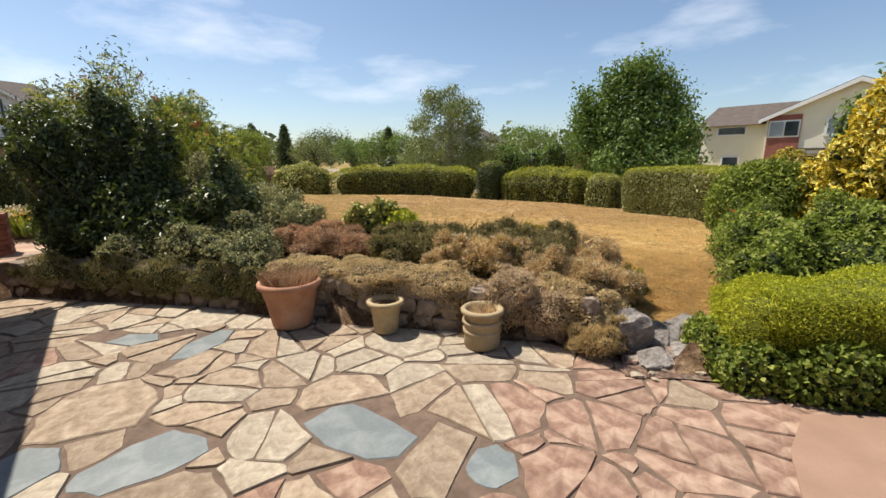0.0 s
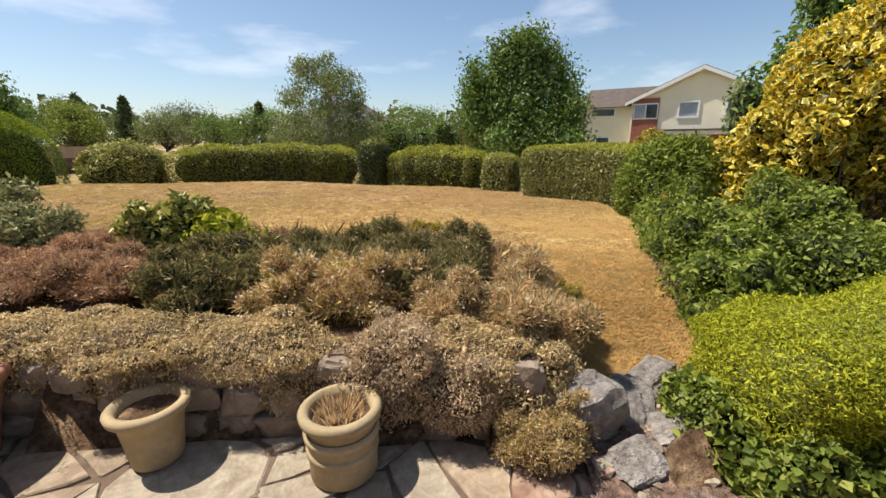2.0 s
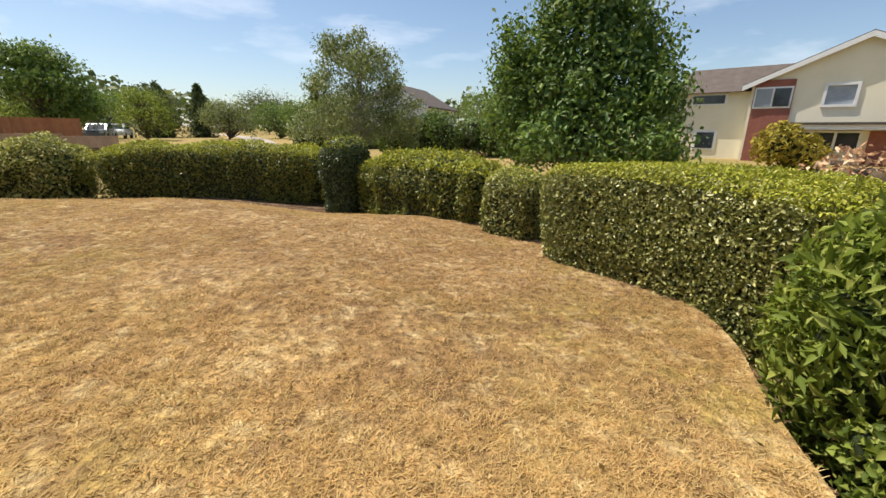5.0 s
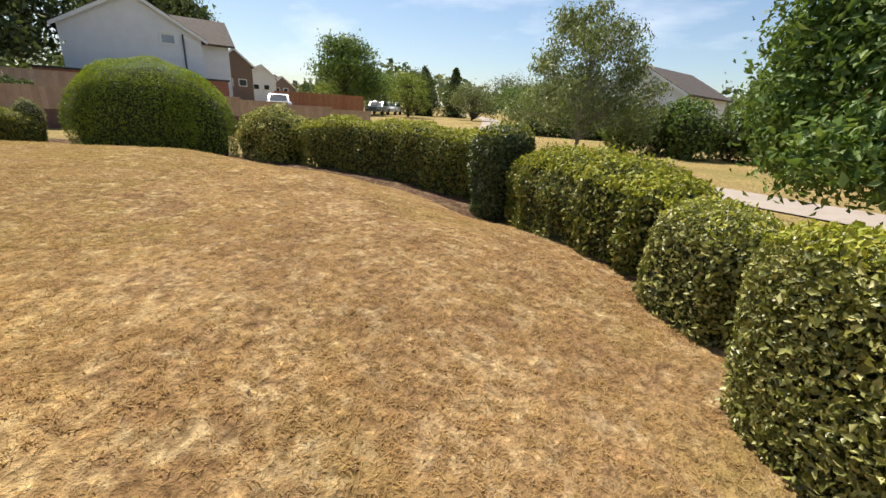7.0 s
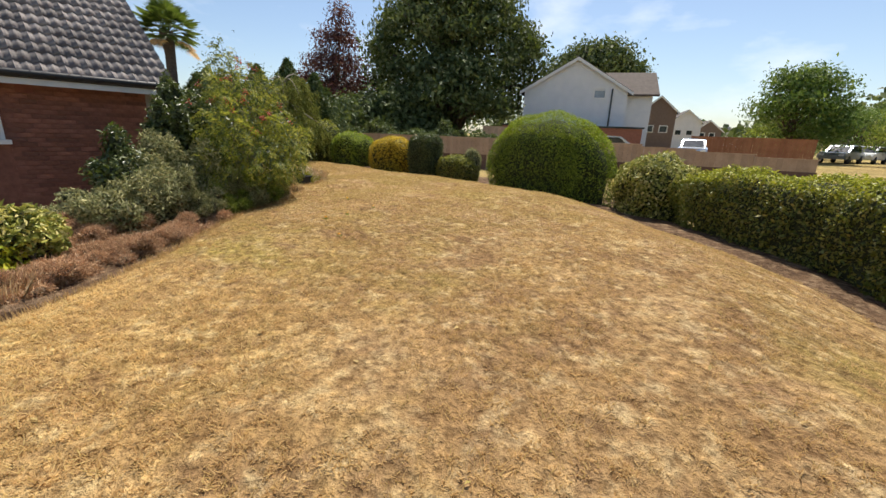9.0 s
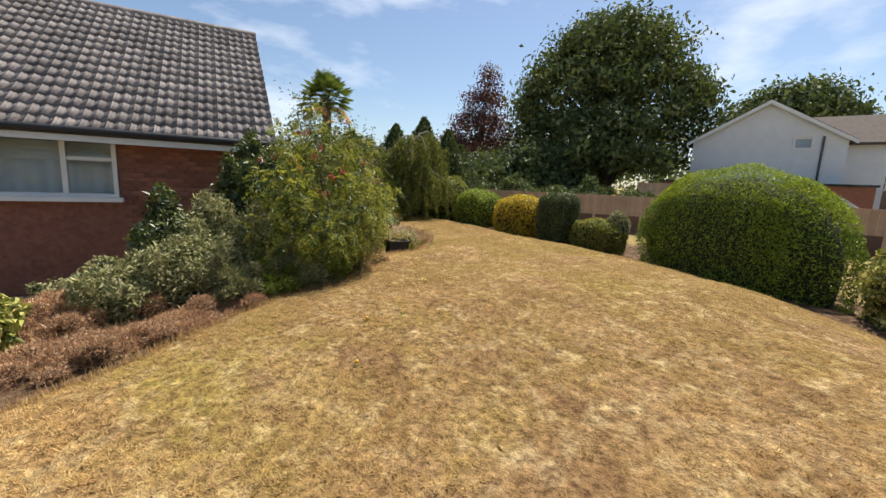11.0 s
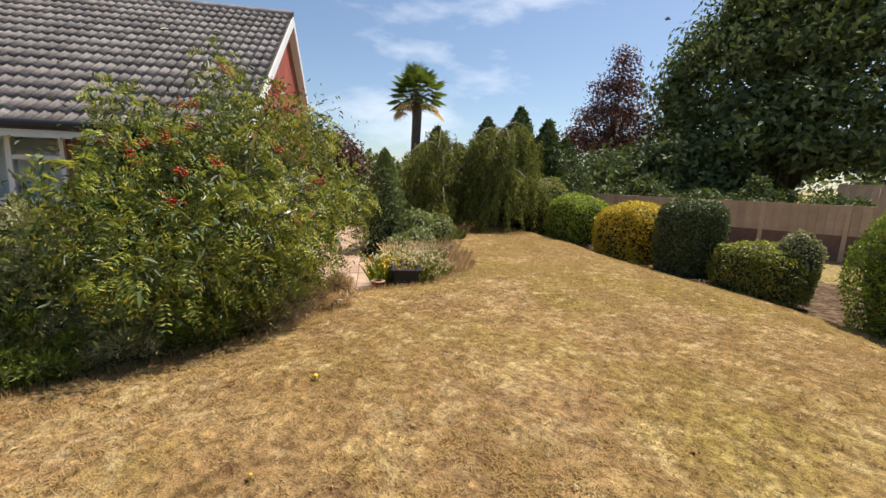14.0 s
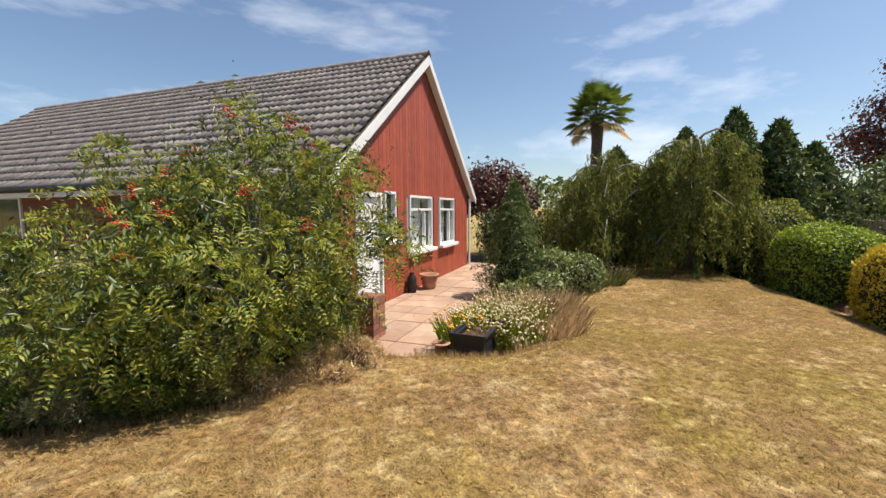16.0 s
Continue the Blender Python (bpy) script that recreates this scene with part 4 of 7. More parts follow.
def clip_half(poly, px, py, nx, ny):
    out = []
    for i in range(len(poly)):
        a, b = poly[i - 1], poly[i]
        da, db = (a[0] - px) * nx + (a[1] - py) * ny, (b[0] - px) * nx + (b[1] - py) * ny
        if (da <= 0) != (db <= 0):
            s = da / (da - db)
            out.append((a[0] + (b[0] - a[0]) * s, a[1] + (b[1] - a[1]) * s))
        if db <= 0:
            out.append(b)
    return out


def crazy_cells(seeds, reach, bounds, joint):
    """Stones of crazy paving: the seeds' cells, drawn in by half a joint."""
    cells = []
    for i, (x, y) in enumerate(seeds):
        poly = list(bounds)
        near = np.argsort(((seeds - seeds[i]) ** 2).sum(1))[1:26]
        for j in near:
            n = seeds[j] - seeds[i]
            d = np.linalg.norm(n)
            n = n / d
            mx, my = seeds[i] + n * (d / 2 + (reach[i] ** 2 - reach[j] ** 2) / (2 * d))
            turn = rng.normal(0, 0.1)
            n = np.array([n[0] * math.cos(turn) - n[1] * math.sin(turn), n[0] * math.sin(turn) + n[1] * math.cos(turn)]) if j > i else n
            g = joint * rng.uniform(0.6, 1.5)
            poly = clip_half(poly, mx - n[0] * g / 2, my - n[1] * g / 2, n[0], n[1])
            if len(poly) < 3:
                break
        cells.append(poly)
    return cells


def stone_mesh(poly, z0, z1, seed):
    """A flagstone with worn, slightly wavering edges, its top rounded off."""
    c = np.mean(poly, 0)
    ring = []
    r = np.random.default_rng(seed)
    for i in range(len(poly)):
        a, b = np.array(poly[i]), np.array(poly[(i + 1) % len(poly)])
        L = np.linalg.norm(b - a)
        if L < 0.015:
            continue
        k = 3 if L > 0.25 else 2
        for s in range(k):
            p = a + (b - a) * (s + (0.04 if s == 0 else 0.0)) / k
            ring.append(p + (c - p) * 0.02 + r.normal(0, 0.008, 2))
    n = len(ring)
    if n < 4:
        return None
    tilt = r.normal(0, 0.008, 2)
    v = [(p[0] - c[0], p[1] - c[1], z0) for p in ring]
    v += [(p[0] - c[0], p[1] - c[1], z1 - 0.008 + (p - c) @ tilt) for p in ring]
    v += [((p[0] - c[0]) * 0.972, (p[1] - c[1]) * 0.972, z1 + (p - c) @ tilt) for p in ring]
    bm = bmesh.new()
    vs = [bm.verts.new(q) for q in v]
    for k in range(2):
        for i in range(n):
            j = (i + 1) % n
            bm.faces.new((vs[k * n + i], vs[k * n + j], vs[(k + 1) * n + j], vs[(k + 1) * n + i]))
    bm.faces.new(vs[2 * n:])
    bmesh.ops.recalc_face_normals(bm, faces=bm.faces[:])
    return bm, c


patio = thing("patio", Matrix(), "crazy-paved terrace of buff, red and blue-grey stones", "patio", kind="structure")
part("bedding", boxes([(-6.6, 6.8, -8.9, 2.2, -0.2, -0.009), (-6.2, 1.4, 2.2, 3.05, -0.2, -0.012)]), mortar, patio, "rough brown mortar between the stones")
SLATES = [
    [(-1.1, 1.06), (-0.98, 1.26), (-0.84, 1.33), (-0.5, 1.17), (-0.3, 1.02), (-0.37, 0.84), (-0.55, 0.8), (-0.85, 0.87)],
    [(-2.12, 0.46), (-2.02, 0.72), (-1.88, 0.9), (-1.6, 0.86), (-1.5, 0.76), (-1.6, 0.55), (-1.85, 0.36), (-2.04, 0.34)],
    [(-2.75, 0.3), (-2.62, 0.62), (-2.42, 0.66), (-2.22, 0.5), (-2.3, 0.22), (-2.6, 0.12)],
    [(-2.66, 1.72), (-2.72, 2.0), (-2.64, 2.38), (-2.5, 2.4), (-2.4, 2.1), (-2.5, 1.76)],
    [(-3.55, 1.95), (-3.48, 2.16), (-3.2, 2.2), (-3.05, 2.06), (-3.2, 1.92)],
    [(0.0, 0.82), (0.04, 0.98), (0.16, 1.03), (0.28, 0.96), (0.3, 0.8), (0.18, 0.68), (0.06, 0.7)],
]
slate_at = np.array([np.mean(q, 0) for q in SLATES])
seeds, reach = [], []
for tries in range(9000):
    p = np.array([rng.uniform(-6.5, 2.7), rng.uniform(-0.9, 2.75)])
    r = (0.33, 0.25, 0.18, 0.12)[tries * 4 // 9000] * rng.uniform(0.85, 1.15)
    if inside(np.array(SLATES[int(np.argmin(np.hypot(*(slate_at - p).T)))]), p[:1], p[1:])[0]:
        continue
    if all(np.hypot((p[0] - s[0]) / 1.25, p[1] - s[1]) > (r + q) * 0.7 for s, q in zip(seeds, reach)):
        seeds.append(p), reach.append(r)
seeds, reach = np.array(seeds), np.array(reach)
bounds = [(-6.55, -0.95), (2.75, -0.95), (2.75, 1.55), (1.5, 2.0), (0.6, 2.5), (-0.3, 2.62), (-2.9, 2.95), (-6.5, 3.0)]


def area(poly):
    return abs(sum(p[0] * q[1] - q[0] * p[1] for p, q in zip(poly, poly[1:] + poly[:1]))) / 2


def split(cell, least):
    """Breaks a cell along a random line into angular pieces."""
    if len(cell) < 3 or area(cell) < least or rng.random() < 0.25:
        return [cell]
    c = np.mean(cell, 0) + rng.normal(0, 0.04, 2)
    t = rng.uniform(0, math.pi)
    n = (math.cos(t), math.sin(t))
    g = 0.008
    halves = [clip_half(cell, c[0] - n[0] * g, c[1] - n[1] * g, n[0], n[1]), clip_half(cell, c[0] + n[0] * g, c[1] + n[1] * g, -n[0], -n[1])]
    return [q for p in halves for q in split(p, least * 1.8)]


def beside_slates(cell, seed):
    """The cell cut back along the slate edges that lie between it and each slate."""
    for ring in SLATES:
        best = None
        for i in range(len(ring)):
            (ax, ay), (bx, by) = ring[i - 1], ring[i]
            e = np.array([-(by - ay), bx - ax]) / math.hypot(bx - ax, by - ay)
            out = (seed[0] - ax) * e[0] + (seed[1] - ay) * e[1]
            if best is None or out > best[0]:
                best = (out, ax + e[0] * 0.014, ay + e[1] * 0.014, -e[0], -e[1])
        if best[0] < 0.9 and len(cell) > 2:
            cell = clip_half(cell, *best[1:])
    return cell


pieces = [(True, ring) for ring in SLATES]
for p, cell in zip(seeds, crazy_cells(seeds, reach, bounds, 0.017)):
    pieces += [(False, q) for q in split(beside_slates(cell, p), 0.085)]
for k, (dark, cell) in enumerate(pieces):
    if len(cell) < 3 or area(cell) < 0.003:
        continue
    made = stone_mesh(cell, -0.03, rng.uniform(-0.006, 0.007), k)
    if not made:
        continue
    bm, c = made
    x = c[0] - 0.2 - 0.45 * (c[1] - 1.3) + 0.12 * math.sin(5 * c[1])
    if dark:
        m = slate
    elif x > 0.0:
        m = redstone if rng.random() < 0.88 else buff
    else:
        m = [buff, buff, pale, pale, redstone if rng.random() < 0.25 else buff][int(rng.integers(0, 5))]
    part("flagstone", bm, m, patio).location = (c[0], c[1], 0)

slab = [(2.16, 1.58), (1.84, 1.18), (1.62, 0.7), (1.5, -0.3), (1.4, -3.0), (6.7, -3.0), (6.7, 1.4), (2.7, 1.62)]
bm = bmesh.new()
lo, up = [bm.verts.new((x, y, -0.02)) for x, y in slab], [bm.verts.new((x, y, 0.012)) for x, y in slab]
bm.faces.new(up)
for k in range(len(slab)):
    bm.faces.new((lo[k - 1], lo[k], up[k], up[k - 1]))
bmesh.ops.recalc_face_normals(bm, faces=bm.faces[:])
part("plain_slab", bm, plain_red, patio, "plain reddish concrete at the terrace's corner")
wall = thing("rockery_wall", Matrix(), "low dry-stone retaining wall overgrown with plants", "wall", kind="structure")
part("backing", raw("backing", *(lambda P, S: (np.concatenate([np.column_stack([P + S * 0.12, np.full(40, -0.1)]), np.column_stack([P + S * 0.12, np.full(40, 0.44)]), np.column_stack([P + S * 0.4, np.full(40, 0.46)])]),
     np.concatenate([np.stack([np.arange(39) + o, np.arange(1, 40) + o, np.arange(41, 80) + o, np.arange(40, 79) + o], 1) for o in (0, 40)])))(*along_path(WALL, np.linspace(-1, 1, 40))[:2])), rubble, wall)
for row in range(3):
    s = -1 + 0.03 * row
    while s < 0.98:
        w = rng.uniform(0.045, 0.09)
        (p,), (n,), _, L = along_path(WALL, np.array([s + w / 2]))
        bm = bmesh.new()
        boulder(bm, 0, 0, 0, w * L / 2 * 0.54, 0.13, 0.095, len(wall.children))
        st = part("stone", bm, rubble, wall)
        st.location = (p[0] + n[0] * 0.08, p[1] + n[1] * 0.08, 0.06 + 0.16 * row)
        st.rotation_euler = (rng.normal(0, 0.08), rng.normal(0, 0.08), math.atan2(-n[0], n[1]))
        s += w
for x, y, z, a, b, c, turn in [(1.3, 2.42, 0.18, 0.17, 0.12, 0.2, 0.3), (1.62, 2.58, 0.06, 0.2, 0.13, 0.09, 0.9), (1.45, 2.18, 0.02, 0.16, 0.11, 0.07, 0.2), (1.8, 2.35, 0.04, 0.2, 0.13, 0.07, -0.4), (1.88, 2.75, 0.13, 0.16, 0.1, 0.08, 0.5), (0.25, 2.62, 0.35, 0.16, 0.13, 0.12, 0.2), (1.05, 2.52, 0.2, 0.16, 0.14, 0.18, 1.2)]:
    bm = bmesh.new()
    boulder(bm, 0, 0, 0, a, b, c, x * 7 + y)
    o = part("boulder", bm, boulder_mat, None, "", False)
    o.location, o.rotation_euler = (x, y, z), (0.15, -0.2, turn)
    tagged(o, "weathered grey boulder at the end of the rockery", "rock", "rockery boulders")
gravel = thing("stone_ramp", Matrix(), "worn stony slope from the terrace up to the lawn", "path", kind="structure")
rv, rq = [], []
for i in range(13):
    y = 1.95 + 0.85 * i / 12
    for j in range(9):
        x = 1.15 + 0.12 * j + 0.16 * (y - 1.95)
        rv.append((x, y, max(0.0, 0.17 * (y - 2.05)) + 0.006 + 0.02 * noise.noise(Vector((x * 6, y * 6, 0)))))
for i in range(12):
    for j in range(8):
        k = i * 9 + j
        rq.append((k, k + 1, k + 10, k + 9))
part("slope", raw("slope", rv, rq), stony, gravel, smooth=True)
for k in range(46):
    y = rng.uniform(1.9, 2.8)
    x = rng.uniform(1.2, 1.95) + 0.16 * (y - 1.95)
    s = rng.uniform(0.02, 0.055)
    bm = bmesh.new()
    bmesh.ops.create_icosphere(bm, subdivisions=1, radius=1)
    for v in bm.verts:
        v.co = Vector((v.co.x * s * 1.3, v.co.y * s, v.co.z * s * 0.5)) * rng.uniform(0.75, 1.2)
    st = part("loose_stone", bm, (pale, redstone, rubble)[k % 3], gravel)
    st.location, st.rotation_euler = (x, y, max(0.0, 0.17 * (y - 2.05)) + 0.012), (0, 0, rng.uniform(0, 6))

path = thing("front_path", Matrix(), "sunlit pinkish paving beside the red gable", "path", kind="structure")
part("path_bed", boxes([(-0.8, 7.4, -1.7, 0.0, 0.1, 0.437), (-1.0, 1.5, -2.6, -1.7, 0.1, 0.437)]), mortar, path).matrix_world = HOUSE
for a in np.arange(-0.78, 7.2, 0.46):
    for b in np.arange(-2.55, -0.05, 0.46):
        if b < -1.72 and a > 1.1:
            continue
        g = 0.006
        s = part("paving_slab", boxes([(a + g, a + 0.46 - g, b + g, min(b + 0.46, -0.01) - g, 0.40, 0.447 + rng.uniform(-0.003, 0.003))], 0.004), path_slab, path)
        s.matrix_world = HOUSE
mouth = [HOUSE @ Vector(p) for p in ((-1.0, -2.55, 0.45), (0.1, -3.3, 0.47), (1.2, -3.2, 0.47), (1.5, -2.5, 0.45))]
part("sandy_mouth", raw("mouth", [tuple(p) for p in mouth], [(0, 1, 2, 3)]), path_slab, path)
pier = thing("brick_pier", HOUSE @ Matrix.Translation((-0.25, -0.75, 0)), "low red brick pier beside the path", "pier")
for k in range(8):
    z = 0.44 + 0.072 * k
    if k % 2:
        rows = [(-0.16, 0.16, -0.16, -0.005, z, z + 0.065), (-0.16, 0.16, 0.005, 0.16, z, z + 0.065)]
    else:
        rows = [(-0.16, -0.005, -0.16, 0.16, z, z + 0.065), (0.005, 0.16, -0.16, 0.16, z, z + 0.065)]
    for r in rows:
        part("brick", boxes([r], 0.004), brickred, pier)

# ---- pots ----


def pot(name, label, x, y, z, rim, h, mat, band=0.0, soil=earth, foot=0.62):
    ob = thing(name, Matrix.Translation((x, y, z)), label, "plant pot", "pots along the rockery")
    b = rim * foot
    prof = [(0.0, 0.0), (b, 0.0), (b + 0.012, 0.015), (b + (rim - b) * 0.45, h * 0.5), (rim - 0.02, h * 0.86), (rim + 0.012, h * 0.88), (rim + 0.016, h * 0.96), (rim, h), (rim - 0.025, h), (rim - 0.04, h * 0.85), (b * 0.9, 0.03), (0.0, 0.03)]
    part("body", lathe(prof), mat, ob, smooth=True)
    if band:
        for k in (0.42, 0.66):
            r = b + (rim - b) * k + 0.006
            part("band", lathe([(r - 0.01, h * k - 0.02), (r + 0.004, h * k - 0.012), (r + 0.004, h * k + 0.012), (r - 0.01, h * k + 0.02)]), mat, ob, smooth=True)
    part("soil", lathe([(0.0, h * 0.86), (rim * 0.5, h * 0.865), (rim - 0.03, h * 0.85)], 24), soil, ob, smooth=True)
    return ob


pot("terracotta_pot", "large terracotta pot with dead reddish heather", -1.97, 2.6, 0.006, 0.3, 0.48, terracotta)
pot("stone_pot", "small plain buff clay pot with a thick rim, empty", -0.95, 2.55, 0.006, 0.17, 0.33, stoneware)
pot("stone_pot", "round buff clay pot with moulded decoration", 0.01, 2.36, 0.006, 0.18, 0.36, stoneware, 1, earth, 0.84)
stalks("dead_heather", "dead reddish heather standing in the big pot", "plant", [(-1.97, 2.6, 0.40, 0.22, 0.2, 2200)], rusty_leaf, rusty_leaf, 0.006, 0.5, 0.0025)
stalks("dead_stalks", "withered stalks in the round pot", "plant", [(0.01, 2.36, 0.30, 0.1, 0.1, 160)], dry_leaf)
p = HOUSE @ Vector((3.1, -0.3, 0.447))
g = pot("terracotta_pot", "terracotta pot standing against the red gable", p.x, p.y, p.z, 0.2, 0.32, terracotta, 1)
p = HOUSE @ Vector((2.6, -0.12, 0.447))
tagged(part("watering_can", lathe([(0, 0), (0.09, 0), (0.095, 0.3), (0.05, 0.36), (0.05, 0.4)], 20), black_plastic, None, smooth=True), "dark narrow can standing by the door", "can").location = p

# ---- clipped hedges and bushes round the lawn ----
hedge("bay_hedge", "long clipped bay hedge with speckled leaves", "hedge", [(4.7, 7.15), (4.15, 8.4), (3.2, 9.4)], 0.52, 0.12, 1.5, bay_leaf, 120000, 0.028, 6, 0.05, seed=1, lit=0.6)
hedge("bay_bush", "short narrow clipped bay bush", "hedge", [(3.1, 9.75), (2.5, 10.4)], 0.36, 0.05, 1.3, bay_leaf, 17000, 0.034, 4, 0.05, seed=2, lit=0.3)
hedge("privet_bush", "rounded clipped privet bush, browned on top", "hedge", [(2.7, 10.75), (1.5, 11.6), (0.2, 12.5)], 0.55, 0.05, 1.42, privet_leaf, 28000, 0.043, 3.2, 0.08, seed=3, lit=0.75)
hedge("ball_bush", "clipped upright oval bush with glossy leaves", "bush", [(0.15, 12.3), (-0.6, 12.65)], 0.48, 0.05, 1.68, dark_leaf, 16000, 0.04, 2.8, 0.04, seed=4, lit=0.3)
hedge("privet_hedge", "long low privet hedge with yellowed top", "hedge", [(-0.45, 13.2), (-2.4, 13.5), (-4.2, 13.35), (-6.1, 12.95)], 0.58, 0.1, 1.5, privet_leaf, 38000, 0.046, 3.6, 0.09, seed=5, lit=0.75)
hedge("spotted_laurel", "rounded pale-leaved bush beside the yew dome", "bush", [(-6.0, 12.75), (-8.0, 12.9)], 0.72, 0.2, 1.62, laurel_leaf, 12000, 0.06, 2.6, 0.1, seed=6)
hedge("yew_dome", "big clipped yew dome, bright green on top", "hedge", [(-8.0, 12.4), (-9.6, 11.3), (-11.45, 9.8)], 1.05, -0.75, 2.6, yew_leaf, 66000, 0.044, 2.0, 0.08, 0.35, seed=7, lit=0.9, lit_leaf=yew_lit_tip)
hedge("pale_bush", "small pale grey-leaved bush", "bush", [(-11.75, 9.3), (-12.1, 9.0)], 0.32, 0.3, 1.42, grey_leaf, 6000, 0.04, 2.5, 0.08, seed=8)
hedge("low_bush", "low wide privet bush", "bush", [(-11.5, 9.2), (-12.6, 8.2)], 0.62, 0.3, 1.24, privet_leaf, 12000, 0.04, 2.5, 0.06, seed=9, lit=0.3)
hedge("drum_bush", "clipped drum-shaped dark green bush", "bush", [(-12.2, 7.95), (-12.95, 7.2)], 0.56, 0.3, 1.9, dark_leaf, 16000, 0.04, 3.2, 0.05, seed=10)
hedge("golden_bush", "rounded golden-yellow clipped bush", "bush", [(-13.0, 7.0), (-14.1, 5.6)], 0.7, 0.3, 1.72, gold_leaf, 13000, 0.045, 2.6, 0.05, seed=11)
hedge("green_dome", "rounded green clipped bush", "bush", [(-14.1, 5.4), (-15.1, 3.9)], 0.8, 0.3, 1.8, yew_leaf, 13000, 0.048, 2.5, 0.06, seed=12, lit=0.7, lit_leaf=yew_lit_tip)
hedge("rusty_bush", "tall rounded bush with rust-tinged top", "bush", [(-15.2, 3.7), (-16.5, 2.0)], 0.9, 0.3, 2.3, privet_leaf, 12000, 0.055, 2.5, 0.08, seed=13, lit=0.4)
hedge("box_hedge", "lime-green box hedge clipped flat beside the terrace", "hedge", [(1.92, 2.35), (2.9, 2.25), (4.2, 2.1)], 0.55, 0.0, 0.74, lime_leaf, 110000, 0.02, 4, 0.09, 0.32, 1.1, 0.07, seed=14)
shrub("ivy_skirt", "dark ivy growing round the foot of the box hedge", "plant", [(2.05, 1.88, 0.12, 0.28, 0.14, 0.24), (2.5, 1.76, 0.14, 0.4, 0.12, 0.28), (3.2, 1.7, 0.14, 0.5, 0.14, 0.28), (1.86, 2.25, 0.14, 0.12, 0.35, 0.26)], lush_leaf, 9000, 0.036, 0.8, inner=0.12, woody=False)
shrub("laurel_bush", "upright green laurel bush at the end of the hedge", "bush", [(4.15, 6.4, 0.85, 0.5, 0.5, 0.7), (4.5, 6.1, 0.9, 0.55, 0.5, 0.72), (4.3, 6.3, 1.2, 0.4, 0.4, 0.42), (4.9, 6.6, 0.9, 0.5, 0.5, 0.6)], lush_leaf, 17000, 0.07, 0.32, 0.8, 0.2, -0.8, along=0.8)
varieg_blobs = knobbly([(5.4, 5.2, 1.25, 0.8, 0.85, 1.05), (5.5, 5.0, 2.15, 0.75, 0.75, 0.8), (5.9, 4.4, 2.2, 0.9, 0.9, 0.95), (6.0, 4.7, 2.95, 0.7, 0.7, 0.65), (6.6, 4.0, 2.6, 0.95, 0.95, 1.05), (5.05, 5.65, 0.85, 0.5, 0.45, 0.7), (5.1, 5.35, 1.5, 0.46, 0.46, 0.55)], 8, 0.3, 4)
# Dark leaves set deep inside carry the hollow's shade in their colour.
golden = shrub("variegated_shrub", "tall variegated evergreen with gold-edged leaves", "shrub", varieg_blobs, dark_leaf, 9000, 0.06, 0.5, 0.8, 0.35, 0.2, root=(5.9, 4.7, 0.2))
P, N = blob_points(varieg_blobs, 34000, 0.12)
rims, hearts = leaf_mesh(P, N, 0.078, 0.6, 0.75, 0.4, 0.16, 0.35, centres=True)
part("foliage", rims, varieg_leaf, golden, "golden leaf margins")
part("foliage", hearts, holly_green, golden, "green leaf centres")
# Its low masses are added only to darken the hollow under the golden shrub.
shrub("dark_shrub", "tall dark evergreen behind the golden shrub", "shrub", knobbly([(6.6, 6.3, 1.8, 0.9, 0.9, 1.5), (7.6, 4.6, 1.0, 0.9, 1.2, 0.9), (6.7, 4.9, 0.9, 0.6, 0.6, 0.7), (7.3, 3.6, 0.8, 0.8, 0.9, 0.8), (6.9, 5.7, 3.0, 0.95, 0.95, 1.1), (6.5, 6.2, 2.7, 0.7, 0.7, 0.8)], 6, 0.35, 55), tree_leaf, 14000, 0.09, 0.45, 0.8, 0.25)
shrub("border_plants", "lush green leafy border plants beside the lawn", "plants", knobbly([(2.9, 3.5, 0.4, 0.42, 0.5, 0.34), (3.2, 4.3, 0.5, 0.45, 0.55, 0.4), (3.6, 5.1, 0.5, 0.45, 0.5, 0.46), (3.4, 3.9, 0.55, 0.5, 0.6, 0.42), (3.9, 3.6, 0.6, 0.6, 0.6, 0.4), (4.4, 4.4, 0.7, 0.5, 0.6, 0.5), (4.8, 3.3, 0.5, 0.6, 0.6, 0.4), (2.8, 2.95, 0.4, 0.4, 0.3, 0.3), (3.95, 5.75, 0.5, 0.4, 0.4, 0.45)], 7, 0.36, 8, 0.9), lush_leaf, 52000, 0.045, 0.55, 0.9, 0.35, woody=False)
stalks("red_flower", "orange-red flower spike among the border plants", "flower", [(3.3, 4.55, 0.6, 0.06, 0.42, 30)], lush_leaf, red_berry, 0.016, 0.5)

# ---- rockery plants ----
shrub("mat_plant", "grey-green mat plant hanging over the wall", "plant", knobbly([(-1.9, 2.98, 0.5, 0.42, 0.28, 0.14), (-1.2, 2.92, 0.5, 0.46, 0.28, 0.15), (-0.5, 2.82, 0.46, 0.42, 0.26, 0.17), (-0.9, 2.77, 0.34, 0.5, 0.1, 0.2), (-0.2, 2.68, 0.28, 0.3, 0.1, 0.22), (-1.6, 2.86, 0.36, 0.4, 0.1, 0.18)], 9, 0.26, 31), mat_leaf, 62000, 0.017, 0.35, 0.9, 0.16, 1.4, woody=False)
